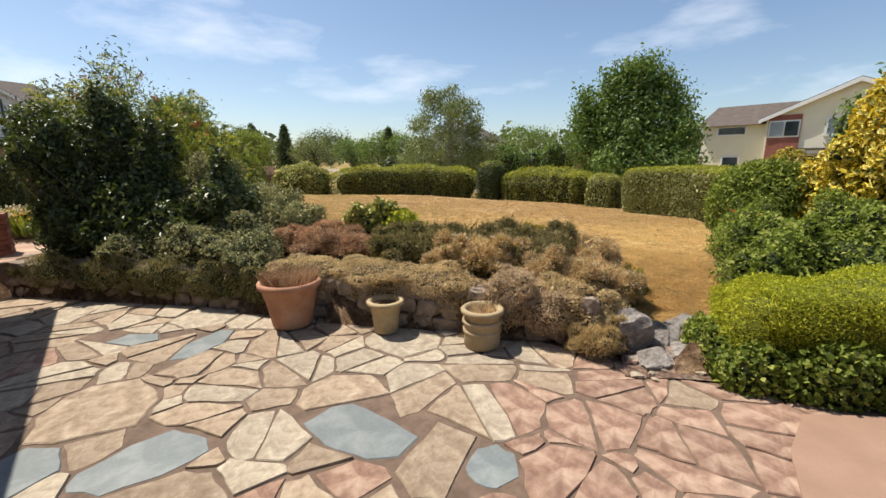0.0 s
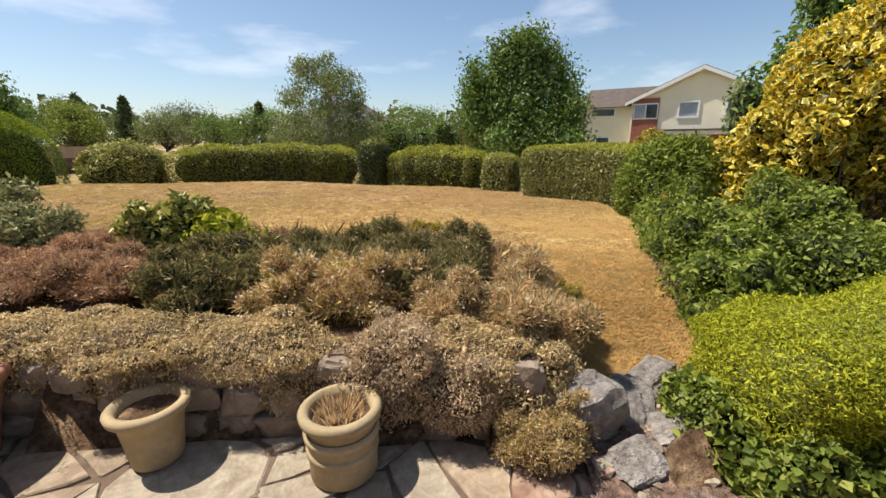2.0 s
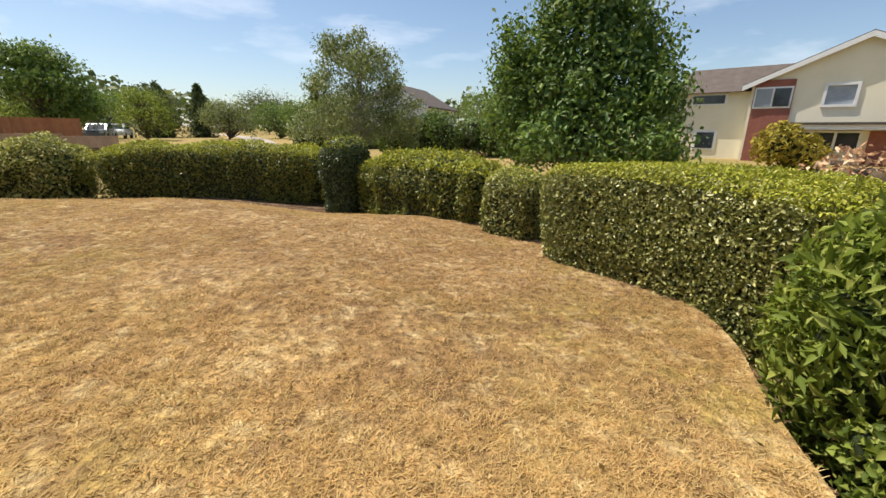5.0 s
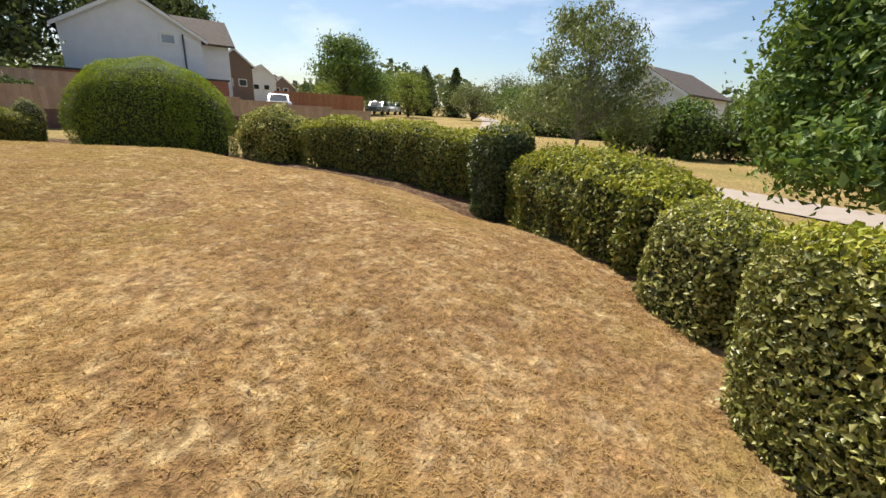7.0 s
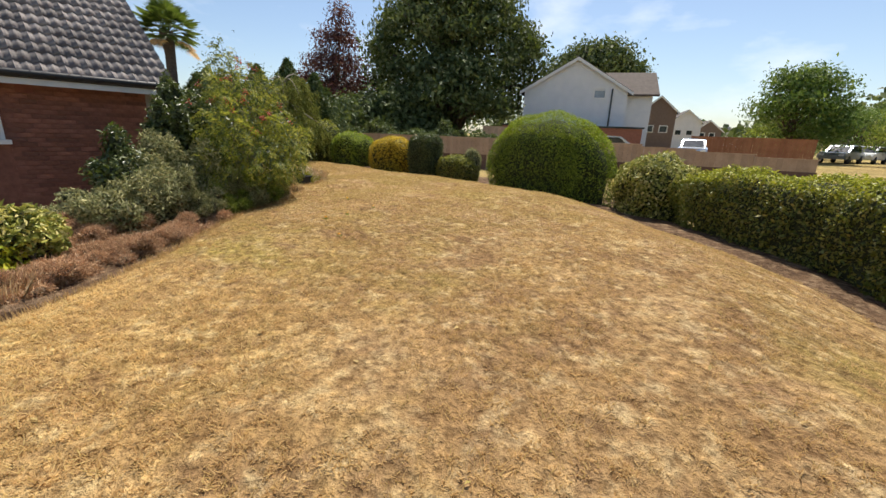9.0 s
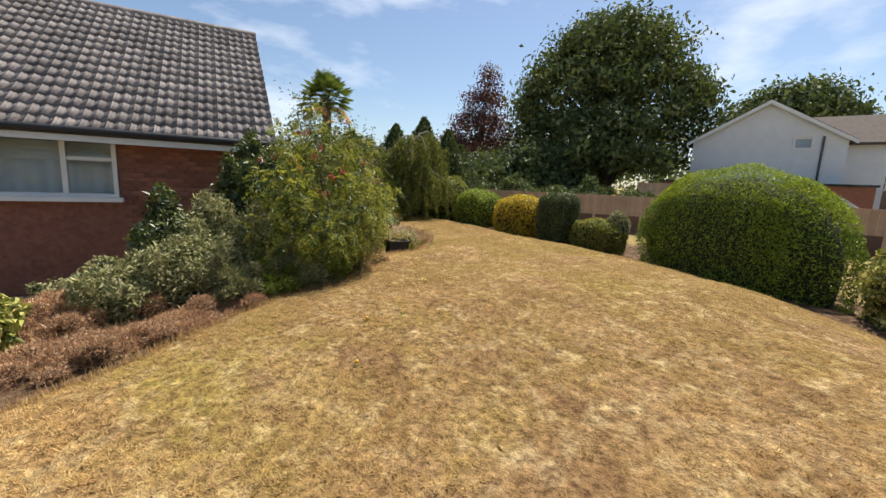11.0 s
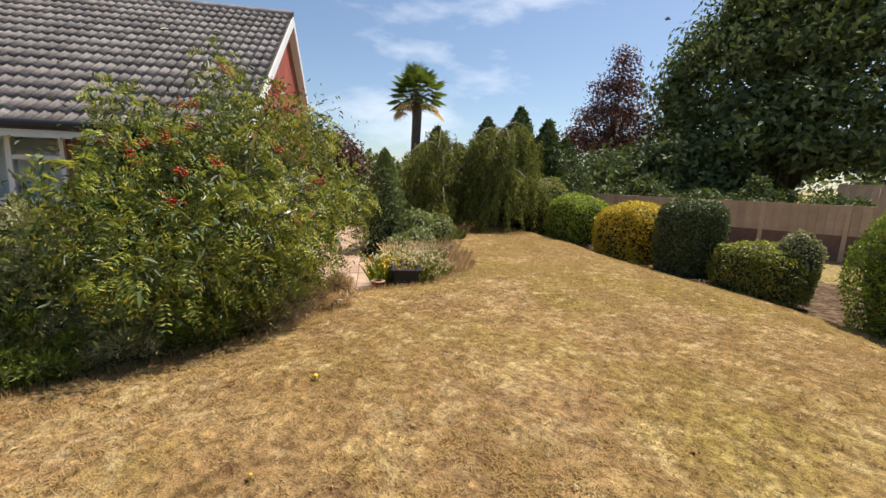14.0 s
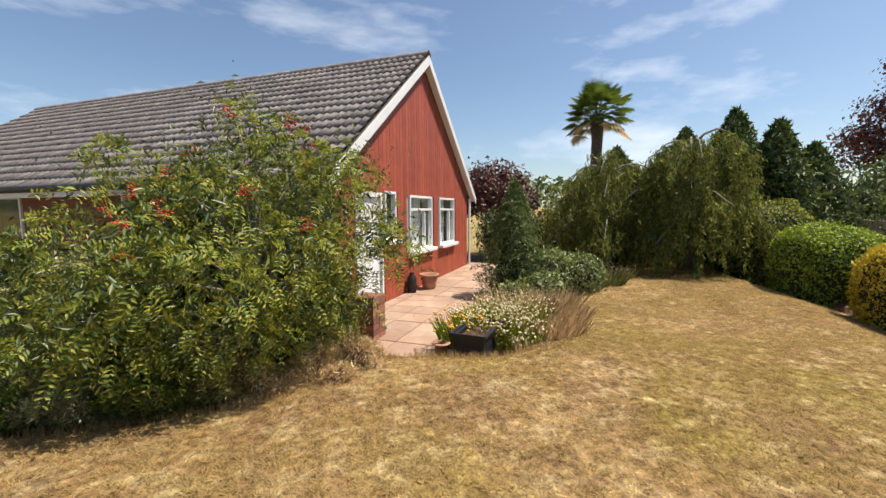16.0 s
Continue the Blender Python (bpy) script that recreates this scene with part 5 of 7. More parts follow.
shrub("mat_plant", "pinkish dry mat plant spilling over stones", "plant", knobbly([(0.3, 2.66, 0.42, 0.28, 0.26, 0.24), (0.2, 2.62, 0.3, 0.26, 0.2, 0.26), (0.62, 2.52, 0.28, 0.28, 0.2, 0.22)], 9, 0.26, 32), pink_mat_leaf, 36000, 0.017, 0.35, 0.9, 0.16, 1.2, woody=False)
shrub("mat_plant", "olive-yellow cushion spreading between the stones", "plant", knobbly([(0.75, 2.66, 0.42, 0.34, 0.22, 0.16), (1.05, 2.58, 0.34, 0.26, 0.2, 0.15), (0.95, 2.46, 0.24, 0.26, 0.14, 0.16)], 8, 0.28, 33), mat_leaf, 26000, 0.018, 0.35, 0.9, 0.16, 0.8, woody=False)
dry_bush("straw_tuft", "straw-coloured tuft growing at the wall's foot", "plant", [(0.98, 2.26, 0.12, 0.2, 0.15, 0.16), (1.1, 2.34, 0.16, 0.14, 0.12, 0.16)], straw_leaf, 5200, 0.035, straw_leaf, 60, 0.006, mat_leaf, 0.7)
shrub("cotoneaster", "sprawling olive shrub flecked with pale leaves", "shrub", knobbly([(-3.6, 3.3, 0.66, 0.45, 0.36, 0.26), (-2.9, 3.3, 0.62, 0.45, 0.36, 0.26), (-3.2, 3.7, 0.75, 0.5, 0.36, 0.3), (-2.7, 3.05, 0.45, 0.36, 0.18, 0.22), (-4.4, 3.35, 0.6, 0.45, 0.36, 0.26)], 7, 0.3, 34), grey_leaf, 20000, 0.03, 0.5, 0.9, 0.3)
for blobs in ([(-2.3, 3.8, 0.64, 0.42, 0.35, 0.2), (-1.75, 3.75, 0.6, 0.4, 0.35, 0.18)], [(-2.9, 4.2, 0.62, 0.42, 0.35, 0.2), (-2.2, 4.3, 0.6, 0.35, 0.3, 0.16)]):
    dry_bush("heather", "low rusty brown heather on the rockery", "plant", blobs, rusty_leaf, 15000, 0.045, rusty_leaf, 700, 0.007, rusty_leaf, 0.4)
shrub("rosemary", "dark green bushy rosemary", "plant", knobbly([(-1.05, 3.45, 0.62, 0.34, 0.3, 0.22), (-0.65, 3.55, 0.62, 0.32, 0.3, 0.22), (-0.95, 3.9, 0.64, 0.42, 0.34, 0.2)], 7, 0.32, 35, 0.6), sedum_leaf, 26000, 0.042, 0.13, 0.7, 0.3, -0.8, along=1.2)
shrub("rhododendron", "small green leafy bush on the rockery", "bush", knobbly([(-1.68, 4.3, 0.84, 0.24, 0.22, 0.22), (-1.48, 4.35, 0.88, 0.2, 0.2, 0.2)], 5, 0.4, 36), laurel_leaf, 2600, 0.065, 0.4, 0.7, 0.25)
dry_bush("seeded_daisies", "golden dry bush of seeding daisies", "plant", [(-0.05, 3.2, 0.6, 0.34, 0.28, 0.24), (-0.38, 3.25, 0.58, 0.28, 0.28, 0.2), (0.22, 3.3, 0.56, 0.26, 0.26, 0.2)], dry_leaf, 19000, 0.05, white_petal, 420, 0.0095, olive_gold_leaf)
for blobs in ([(0.5, 3.45, 0.58, 0.3, 0.28, 0.24), (0.85, 3.6, 0.58, 0.28, 0.3, 0.26)], [(0.3, 3.95, 0.6, 0.36, 0.28, 0.24), (0.75, 4.0, 0.58, 0.3, 0.3, 0.24)], [(-0.4, 3.95, 0.58, 0.36, 0.28, 0.2), (-0.1, 4.3, 0.58, 0.4, 0.28, 0.18)]):
    dry_bush("sedum", "dull green sedum with dark stems and brown heads", "plant", blobs, sedum_leaf, 15000, 0.055, rusty_leaf, 340, 0.008, sedum_leaf, 0.3)
for x, y in ((-0.7, 4.2), (-0.55, 4.35), (-0.2, 4.5), (0.2, 4.45), (-1.15, 4.2), (-0.85, 4.4)):
    stalks("dead_sedum", "upright dark stems with flat brown seed heads", "plant", [(x, y, 0.5, 0.16, 0.42, 46)], sedum_leaf, rusty_leaf, 0.0085, 0.9, 0.006, group="dead sedum stems")
dry_bush("dry_aster", "dry brown asters gone to seed", "plant", [(0.95, 2.95, 0.5, 0.3, 0.26, 0.22), (1.25, 2.9, 0.4, 0.26, 0.24, 0.22), (0.65, 3.0, 0.52, 0.28, 0.24, 0.2), (1.2, 3.25, 0.46, 0.28, 0.28, 0.22), (1.42, 3.1, 0.34, 0.2, 0.2, 0.2)], dry_leaf, 30000, 0.045, white_petal, 460, 0.0075, olive_leaf)
shrub("yellow_tuft", "olive-yellow leafy tuft at the lawn edge", "plant", knobbly([(0.68, 4.82, 0.64, 0.2, 0.14, 0.1), (0.88, 4.72, 0.62, 0.13, 0.12, 0.09), (0.48, 4.86, 0.62, 0.13, 0.12, 0.09)], 4, 0.45, 37, 0.8), olive_gold_leaf, 4200, 0.034, 0.3, 0.7, 0.35, -0.8, along=1.0, woody=False)
shrub("green_tuft", "small green tuft at the lawn edge", "plant", knobbly([(0.1, 4.98, 0.62, 0.12, 0.1, 0.12)], 4, 0.45, 38, 0.8), olive_leaf, 1200, 0.034, 0.3, 0.7, 0.35, -0.8, along=1.0, woody=False)
dry_bush("dry_stalks", "dry pale flower stalks thinning out", "plant", [(0.95, 3.5, 0.56, 0.28, 0.28, 0.24), (1.25, 3.55, 0.5, 0.2, 0.24, 0.22), (1.2, 3.95, 0.52, 0.26, 0.28, 0.2), (0.6, 4.3, 0.58, 0.36, 0.26, 0.18)], dry_leaf, 14000, 0.06, rusty_leaf, 260, 0.009, olive_leaf, 0.4)
dry_bush("lime_cushion", "yellow-green cushion among the dry stems", "plant", [(1.5, 3.2, 0.34, 0.16, 0.16, 0.12), (1.55, 3.45, 0.38, 0.14, 0.16, 0.12)], olive_gold_leaf, 3000, 0.035, gold_leaf, 90, 0.009, olive_gold_leaf)
for k in range(40):
    x, y = rng.uniform(-3.6, 1.2), rng.uniform(3.6, 4.85)
    if k % 2:
        stalks("dry_tuft", "small dry tuft in the rockery soil", "plant", [(x, y, 0.5, 0.18, rng.uniform(0.14, 0.3), 170)], dry_leaf if k % 3 else rusty_leaf, None, wide=0.006, group="dry tufts on the rockery")
    else:
        shrub("cushion_plant", "low grey-green cushion in the rockery", "plant", knobbly([(x, y, 0.53, 0.2, 0.17, 0.09)], 6, 0.4, k), mat_leaf if k % 3 else sedum_leaf, 2400, 0.02, 0.35, 0.8, 0.25, group="cushions on the rockery", core=False, woody=False)

shrub("wall_creeper", "dry brownish creeper hanging down the wall", "plant", knobbly([(-5.4, 3.04, 0.33, 0.5, 0.12, 0.24), (-4.6, 3.06, 0.3, 0.5, 0.12, 0.27), (-3.8, 3.02, 0.31, 0.5, 0.12, 0.26), (-3.0, 2.96, 0.3, 0.45, 0.12, 0.26), (-2.4, 2.88, 0.28, 0.35, 0.1, 0.24)], 8, 0.3, 39), olive_leaf, 46000, 0.022, 0.3, 0.8, 0.25, 1.8, woody=False)

# ---- bed between terrace and lawn, west part ----
shrub("grey_shrub", "loose grey-green shrub with pale tips", "shrub", knobbly([(-3.3, 4.4, 0.95, 0.5, 0.42, 0.42), (-4.0, 4.45, 1.05, 0.46, 0.42, 0.46), (-2.75, 4.25, 0.8, 0.38, 0.34, 0.32), (-3.7, 4.0, 1.1, 0.5, 0.42, 0.46), (-4.5, 4.7, 0.9, 0.38, 0.38, 0.38)], 7, 0.34, 51, 0.8), grey_leaf, 30000, 0.044, 0.38, 0.9, 0.4, -0.6, core=False, along=0.6)
shrub("green_shrub", "dense dark green shrub behind the terrace wall", "shrub", knobbly([(-4.6, 3.7, 1.0, 0.6, 0.5, 0.6), (-5.4, 3.7, 1.15, 0.6, 0.5, 0.7), (-4.1, 3.5, 0.8, 0.42, 0.34, 0.42), (-3.5, 3.9, 1.15, 0.42, 0.38, 0.42), (-5.2, 3.85, 1.8, 0.5, 0.42, 0.65), (-5.8, 3.6, 1.75, 0.42, 0.42, 0.7), (-4.6, 3.9, 1.55, 0.34, 0.34, 0.5), (-5.0, 3.45, 0.6, 0.6, 0.3, 0.3), (-5.9, 4.0, 0.9, 0.45, 0.4, 0.5), (-5.6, 3.4, 0.75, 0.4, 0.25, 0.35)], 6, 0.34, 52, 0.8), dark_leaf, 34000, 0.058, 0.5, 0.8, 0.3)
for blobs in ([(-1.3, 4.75, 0.58, 0.42, 0.3, 0.16), (-0.6, 4.6, 0.56, 0.36, 0.3, 0.15)], [(-2.1, 4.85, 0.6, 0.42, 0.28, 0.17), (-2.8, 4.9, 0.6, 0.4, 0.26, 0.16)], [(-3.5, 4.95, 0.6, 0.42, 0.25, 0.16)]):
    dry_bush("heather", "rusty brown heather along the lawn's edge", "plant", blobs, rusty_leaf, 17000, 0.04, rusty_leaf, 600, 0.007, rusty_leaf, 0.4)
shrub("yellow_shrub", "small yellow-green shrub in the bed", "shrub", [(-1.2, 4.25, 0.72, 0.32, 0.3, 0.3)], lime_leaf, 900, 0.07, 0.4, 0.7, 0.2)
shrub("bed_plants", "tangled low green plants under the rowan", "plants", knobbly([(-4.6, 4.95, 0.66, 0.42, 0.3, 0.24), (-5.2, 4.9, 0.68, 0.4, 0.3, 0.26), (-4.0, 4.95, 0.64, 0.42, 0.26, 0.22)], 8, 0.34, 53, 1.0), sedum_leaf, 22000, 0.05, 0.2, 0.9, 0.4, -0.6, along=0.8, woody=False)
for x, y, r, h, m in ((-4.3, 5.1, 0.3, 0.62, grey_leaf), (-3.9, 5.0, 0.3, 0.5, lush_leaf), (-4.75, 5.15, 0.3, 0.66, lush_leaf), (-5.2, 5.1, 0.28, 0.5, olive_leaf), (-3.5, 4.85, 0.28, 0.6, grey_leaf)):
    dry_bush("feathery_herb", "feathery grey-green herb at the bed's edge", "plant", [(x, y, 0.6 + h * 0.3, r, r * 0.8, h * 0.4), (x + 0.15, y - 0.1, 0.6 + h * 0.45, r * 0.7, r * 0.6, h * 0.4)], m, 9000, 0.06, white_petal, 12, 0.008, m, 0.45)
dry_bush("dry_herb", "brown dried herb beside the path's mouth", "plant", [(-5.95, 4.95, 0.64, 0.4, 0.32, 0.28), (-6.2, 4.6, 0.62, 0.3, 0.32, 0.24), (-5.5, 5.15, 0.6, 0.3, 0.2, 0.2)], dry_leaf, 16000, 0.05, rusty_leaf, 200, 0.008, mat_leaf)
ROWAN = knobbly([(-5.4, 4.65, 1.55, 0.9, 0.75, 0.6), (-6.0, 4.45, 1.85, 0.62, 0.55, 0.6), (-4.6, 4.9, 1.35, 0.7, 0.55, 0.5), (-5.7, 4.45, 2.4, 0.4, 0.36, 0.42), (-4.95, 4.75, 1.95, 0.46, 0.42, 0.4), (-5.1, 5.05, 1.05, 0.8, 0.45, 0.4), (-5.9, 4.8, 1.2, 0.45, 0.38, 0.36), (-5.35, 4.4, 2.85, 0.14, 0.14, 0.34), (-6.3, 4.2, 2.45, 0.26, 0.26, 0.34), (-6.45, 4.75, 1.75, 0.4, 0.36, 0.3), (-4.2, 4.9, 1.75, 0.3, 0.3, 0.34), (-4.55, 4.7, 2.3, 0.16, 0.16, 0.34), (-5.1, 5.35, 1.5, 0.55, 0.32, 0.36), (-4.55, 5.3, 1.25, 0.45, 0.3, 0.3), (-5.7, 5.2, 1.75, 0.38, 0.32, 0.3)], 6, 0.36, 21, 1.4)
# Dark leaves fill the crown first, painting its shaded inside.
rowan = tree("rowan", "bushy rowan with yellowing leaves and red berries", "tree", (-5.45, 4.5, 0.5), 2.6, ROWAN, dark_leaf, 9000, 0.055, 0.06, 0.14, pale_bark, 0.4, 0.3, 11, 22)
# pinnate leaves: leaflets in pairs along a drooping stalk
C, N = blob_points(ROWAN, 2900, 0.28)
# Bright leaflets only above 1 m, so the shaded lower crown stays dark-coloured.
C, N = C[C[:, 2] > 1.0], N[C[:, 2] > 1.0]
d = unit(N + rng.normal(0, 0.7, (len(C), 3)) - [0, 0, 0.25])
side = unit(np.cross(d, unit(N + rng.normal(0, 0.3, N.shape))))
up = np.cross(side, d)
lv = []
for j in range(6):
    for w in (-1, 1):
        at = C + d * (0.03 + 0.024 * j) - [0, 0, 0.0022 * j * j]
        o = unit(side * w + d * 0.45 + rng.normal(0, 0.14, C.shape))
        L = rng.uniform(0.045, 0.062, (len(C), 1)) * (1 - 0.07 * abs(j - 2.5))
        e = np.cross(o, up) * L * 0.17
        lv.append(np.stack([at, at + o * L * 0.5 + e, at + o * L - up * L * 0.2, at + o * L * 0.5 - e], 1))
lv = np.concatenate(lv).reshape(-1, 3)
b4 = np.arange(len(lv) // 4)[:, None] * 4
part("foliage", raw("leaflets", lv, np.concatenate([b4 + np.array([[0, 1, 2]]), b4 + np.array([[0, 2, 3]])], 1).reshape(-1, 3)), rowan_leaf, rowan, "feathered leaves yellowing at the tips")
bp, _ = blob_points([(-5.2, 4.7, 1.8, 1.0, 0.85, 0.75), (-5.5, 4.4, 2.5, 0.6, 0.5, 0.6)], 26, 0.1, 0)
for k, c in enumerate(bp):
    part("berry_head", heads_mesh(c + rng.normal(0, 0.028, (26, 3)), 0.013), red_berry, rowan, "red berries")["kind"] = "stuff"

# ---- planter bed by the path ----
tr = thing("trough", Matrix.Translation((-7.6, 4.76, 0.56)) @ Matrix.Rotation(0.75, 4, "Z"), "black plastic trough on a low kerb in the flower bed", "planter")
part("tub", boxes([(-0.3, 0.3, -0.17, -0.14, 0.02, 0.27), (-0.3, 0.3, 0.14, 0.17, 0.02, 0.27), (-0.3, -0.27, -0.14, 0.14, 0.02, 0.27), (0.27, 0.3, -0.14, 0.14, 0.02, 0.27), (-0.3, 0.3, -0.17, 0.17, 0.0, 0.02)], 0.004), black_plastic, tr)
part("soil", boxes([(-0.26, 0.26, -0.13, 0.13, 0.03, 0.23)]), earth, tr)
part("rim", boxes([(-0.33, 0.33, -0.2, -0.172, 0.25, 0.285), (-0.33, 0.33, 0.172, 0.2, 0.25, 0.285), (-0.33, -0.302, -0.172, 0.172, 0.25, 0.285), (0.302, 0.33, -0.172, 0.172, 0.25, 0.285)], 0.004), black_plastic, tr)
pot("terracotta_pot", "small square-set terracotta pot by the trough", -7.25, 4.55, 0.5, 0.09, 0.15, terracotta)
for k in range(7):
    bm = bmesh.new()
    boulder(bm, 0, 0, 0, 0.14, 0.06, 0.06, k + 30)
    o = part("edging_stone", bm, rubble, None)
    o.location, o.rotation_euler = (-7.0 - 0.2 * k, 4.93 + 0.075 * k if k < 4 else 5.15 - 0.03 * (k - 4), 0.52), (0, 0, -0.4)
    tagged(o, "rough edging stone of the flower bed", "stone", "edging stones of the bed")
stalks("daisies", "mound of cream-white daisies with dry stems", "flowers", [(-7.95, 4.45, 0.5, 0.35, 0.46, 1100), (-8.3, 4.3, 0.5, 0.35, 0.5, 900), (-8.05, 4.75, 0.5, 0.25, 0.36, 600)], lime_leaf, cream_petal, 0.016, 0.5, 0.006)
stalks("marigolds", "clump of orange-yellow marigolds", "flowers", [(-7.5, 4.38, 0.5, 0.16, 0.42, 200), (-7.75, 4.6, 0.5, 0.15, 0.42, 120)], lush_leaf, orange_petal, 0.024, 0.25, 0.016)
stalks("dry_border", "dry straw-coloured border stems", "plants", [(-8.55, 4.7, 0.5, 0.35, 0.42, 900), (-8.95, 4.3, 0.5, 0.35, 0.45, 900), (-9.2, 3.9, 0.5, 0.3, 0.5, 700), (-8.2, 5.0, 0.52, 0.25, 0.25, 500), (-8.7, 3.9, 0.5, 0.4, 0.5, 900)], dry_leaf, mat_leaf, 0.01, 0.3, 0.009)
shrub("border_shrub", "rounded green shrub in the flower bed", "shrub", [(-10.3, 2.5, 0.9, 0.5, 0.5, 0.5), (-10.9, 2.6, 0.85, 0.5, 0.5, 0.45), (-9.7, 3.1, 0.75, 0.4, 0.4, 0.35), (-9.0, 3.3, 0.7, 0.4, 0.4, 0.3)], birch_leaf, 6500, 0.06, 0.5, 0.8, 0.2)
stalks("lavender", "greyish lavender clump at the bed's end", "plant", [(-11.6, 2.35, 0.45, 0.4, 0.5, 900), (-12.2, 2.05, 0.45, 0.35, 0.45, 700)], birch_leaf, rusty_leaf, 0.012, 0.3, 0.008)


def cone_conifer(name, label, x, y, z, h, r, count, leaf, size):
    ob = thing(name, Matrix(), label, "conifer")
    part("trunk", tubes([([(x, y, z - 0.1), (x, y, z + h * 0.9)], [0.05 + 0.012 * h, 0.01])], 8), bark, ob)
    u = rng.uniform(0, 1, count) ** 0.8
    tier = 0.75 + 0.3 * (1 - (u * 9 * h / 2.2) % 1)
    a = rng.uniform(0, 2 * math.pi, count)
    rad = r * (1 - u) ** 0.75 * tier * (0.62 + 0.5 * rng.random(count)) * (1 + 0.22 * np.sin(3 * a + 7 * u) + 0.12 * np.sin(8 * a - 15 * u))
    P = np.column_stack([x + rad * np.cos(a), y + rad * np.sin(a), z + 0.05 + u * h])
    N = unit(np.column_stack([np.cos(a), np.sin(a), np.full(count, 0.35)]))
    part("foliage", leaf_mesh(P, N, size, 0.35, 0.6, 0.2, along=0.9), leaf, ob)
    # Solid cone filling the tree, coloured as the shade within.
    part("core", lathe([(0.0, z + h * 0.92), (r * 0.2, z + h * 0.6), (r * 0.45, z + h * 0.2), (r * 0.5, z + 0.02)], 16), shade_core, ob).location = (x, y, 0)
    return ob


cone_conifer("dwarf_spruce", "small cone-shaped dwarf spruce", -9.85, 1.95, 0.45, 2.15, 0.76, 13000, spruce_leaf, 0.06)

# ---- trees beyond ----


def weeping(name, label, base, height, reach, limbs, leaf, seed):
    """Arching limbs with uneven curtains of hanging sprays, and gaps between them."""
    ob = thing(name, Matrix(), label, "conifer")
    r = np.random.default_rng(seed)
    x, y, z = base
    part("trunk", tubes([([(x, y, z - 0.1), (x + 0.1, y, z + height * 0.5), (x, y + 0.1, z + height * 0.95)], [0.2, 0.13, 0.03])], 8), bark, ob)
    runs, P, N = [], [], []
    for k in range(limbs):
        s = 0.35 + 0.62 * (k + 0.5) / limbs
        a = k * 2.399 + r.normal(0, 0.25)
        d = np.array([math.cos(a), math.sin(a), 0])
        side = np.array([-d[1], d[0], 0])
        top = np.array([x, y, z + height * s])
        R = reach * (1.15 - 0.6 * s) * r.uniform(0.75, 1.2)
        rise = r.uniform(0.1, 0.45)
        arc = [top + d * R * q + np.array([0, 0, rise * math.sin(math.pi * min(q * 1.1, 1)) - 0.25 * q * q]) for q in np.linspace(0, 1, 6)]
        runs.append((arc, [0.035 * (1 - 0.85 * q) for q in np.linspace(0, 1, 6)]))
        for j in range(24):
            q = r.uniform(0.3, 1.0)
            at = top + d * R * q + side * r.normal(0, 0.16 + 0.1 * q) + np.array([0, 0, rise * math.sin(math.pi * min(q * 1.1, 1)) - 0.25 * q * q])
            hang = min(r.uniform(0.35, 1.35) * (0.6 + 0.5 * q), at[2] - z - 0.12)
            m = 60
            h = r.uniform(0, 1, m)
            P.append(at + np.column_stack([h * 0.12 * d[0] + r.normal(0, 0.04, m), h * 0.12 * d[1] + r.normal(0, 0.04, m), -hang * h]))
            N.append(np.tile(d + [0, 0, 0.3], (m, 1)))
    part("limbwork", tubes(runs, 4), pale_bark, ob)
    part("foliage", leaf_mesh(np.concatenate(P), unit(np.concatenate(N)), 0.09, 0.16, 0.6, 2.8), leaf, ob)
    return ob


weeping("weeping_cypress", "weeping cypress with drooping blue-green sprays", (-13.7, 0.5, 0.4), 3.0, 1.9, 26, weep_leaf, 5)
weeping("weeping_cypress", "broad weeping cypress with yellow-green tips", (-14.6, 2.0, 0.4), 3.3, 1.9, 28, weep_leaf, 6)
shrub("dark_hedge", "dark hedge closing the end of the path", "hedge", [(-12.6 - 0.55 * k, -3.4 + 0.75 * k, 1.2, 0.8, 0.7, 1.0) for k in range(5)], dark_leaf, 5000, 0.1, 0.5)
for x, y, h, r in ((-16.8, 2.6, 3.7, 1.2), (-17.2, 1.3, 4.3, 1.4), (-16.9, 0.1, 4.0, 1.3), (-15.9, -1.5, 3.6, 1.4), (-17.2, -2.6, 3.6, 1.5), (-17.9, 2.8, 3.2, 1.2)):
    cypress = cone_conifer("cypress", "dark dense cypress behind the weeping tree", x, y, 0.35, h, r * 1.2, 15000, blue_leaf, 0.11)
    cypress["group"] = "dark cypresses"
    tips = []
    for k in range(9):
        a, q = k * 2.4, rng.uniform(0.1, 0.6)
        bx, by, bz = x + r * q * math.cos(a), y + r * q * math.sin(a), 0.35 + h * (0.98 - 0.85 * q)
        u = rng.uniform(0, 1, 130)
        tips.append(np.column_stack([bx + rng.normal(0, 0.1, 130) * (1 - u), by + rng.normal(0, 0.1, 130) * (1 - u), bz - 0.35 + u * 0.85]))
    tips = np.concatenate(tips)
    part("foliage", leaf_mesh(tips, unit(tips - [x, y, 1.0]), 0.13, 0.3, 0.6, -0.6, along=0.6), blue_leaf, cypress, "feathery leading shoots")
palm = thing("fan_palm", Matrix.Translation((-17.0, -3.6, 0.4)), "fan palm with a shaggy trunk and round crown", "palm")
part("trunk", tubes([([(0, 0, 0), (0.05, 0, 2), (0, 0.05, 4.3), (0, 0, 5.2)], [0.22, 0.19, 0.2, 0.27])], 12), bark, palm, smooth=True)
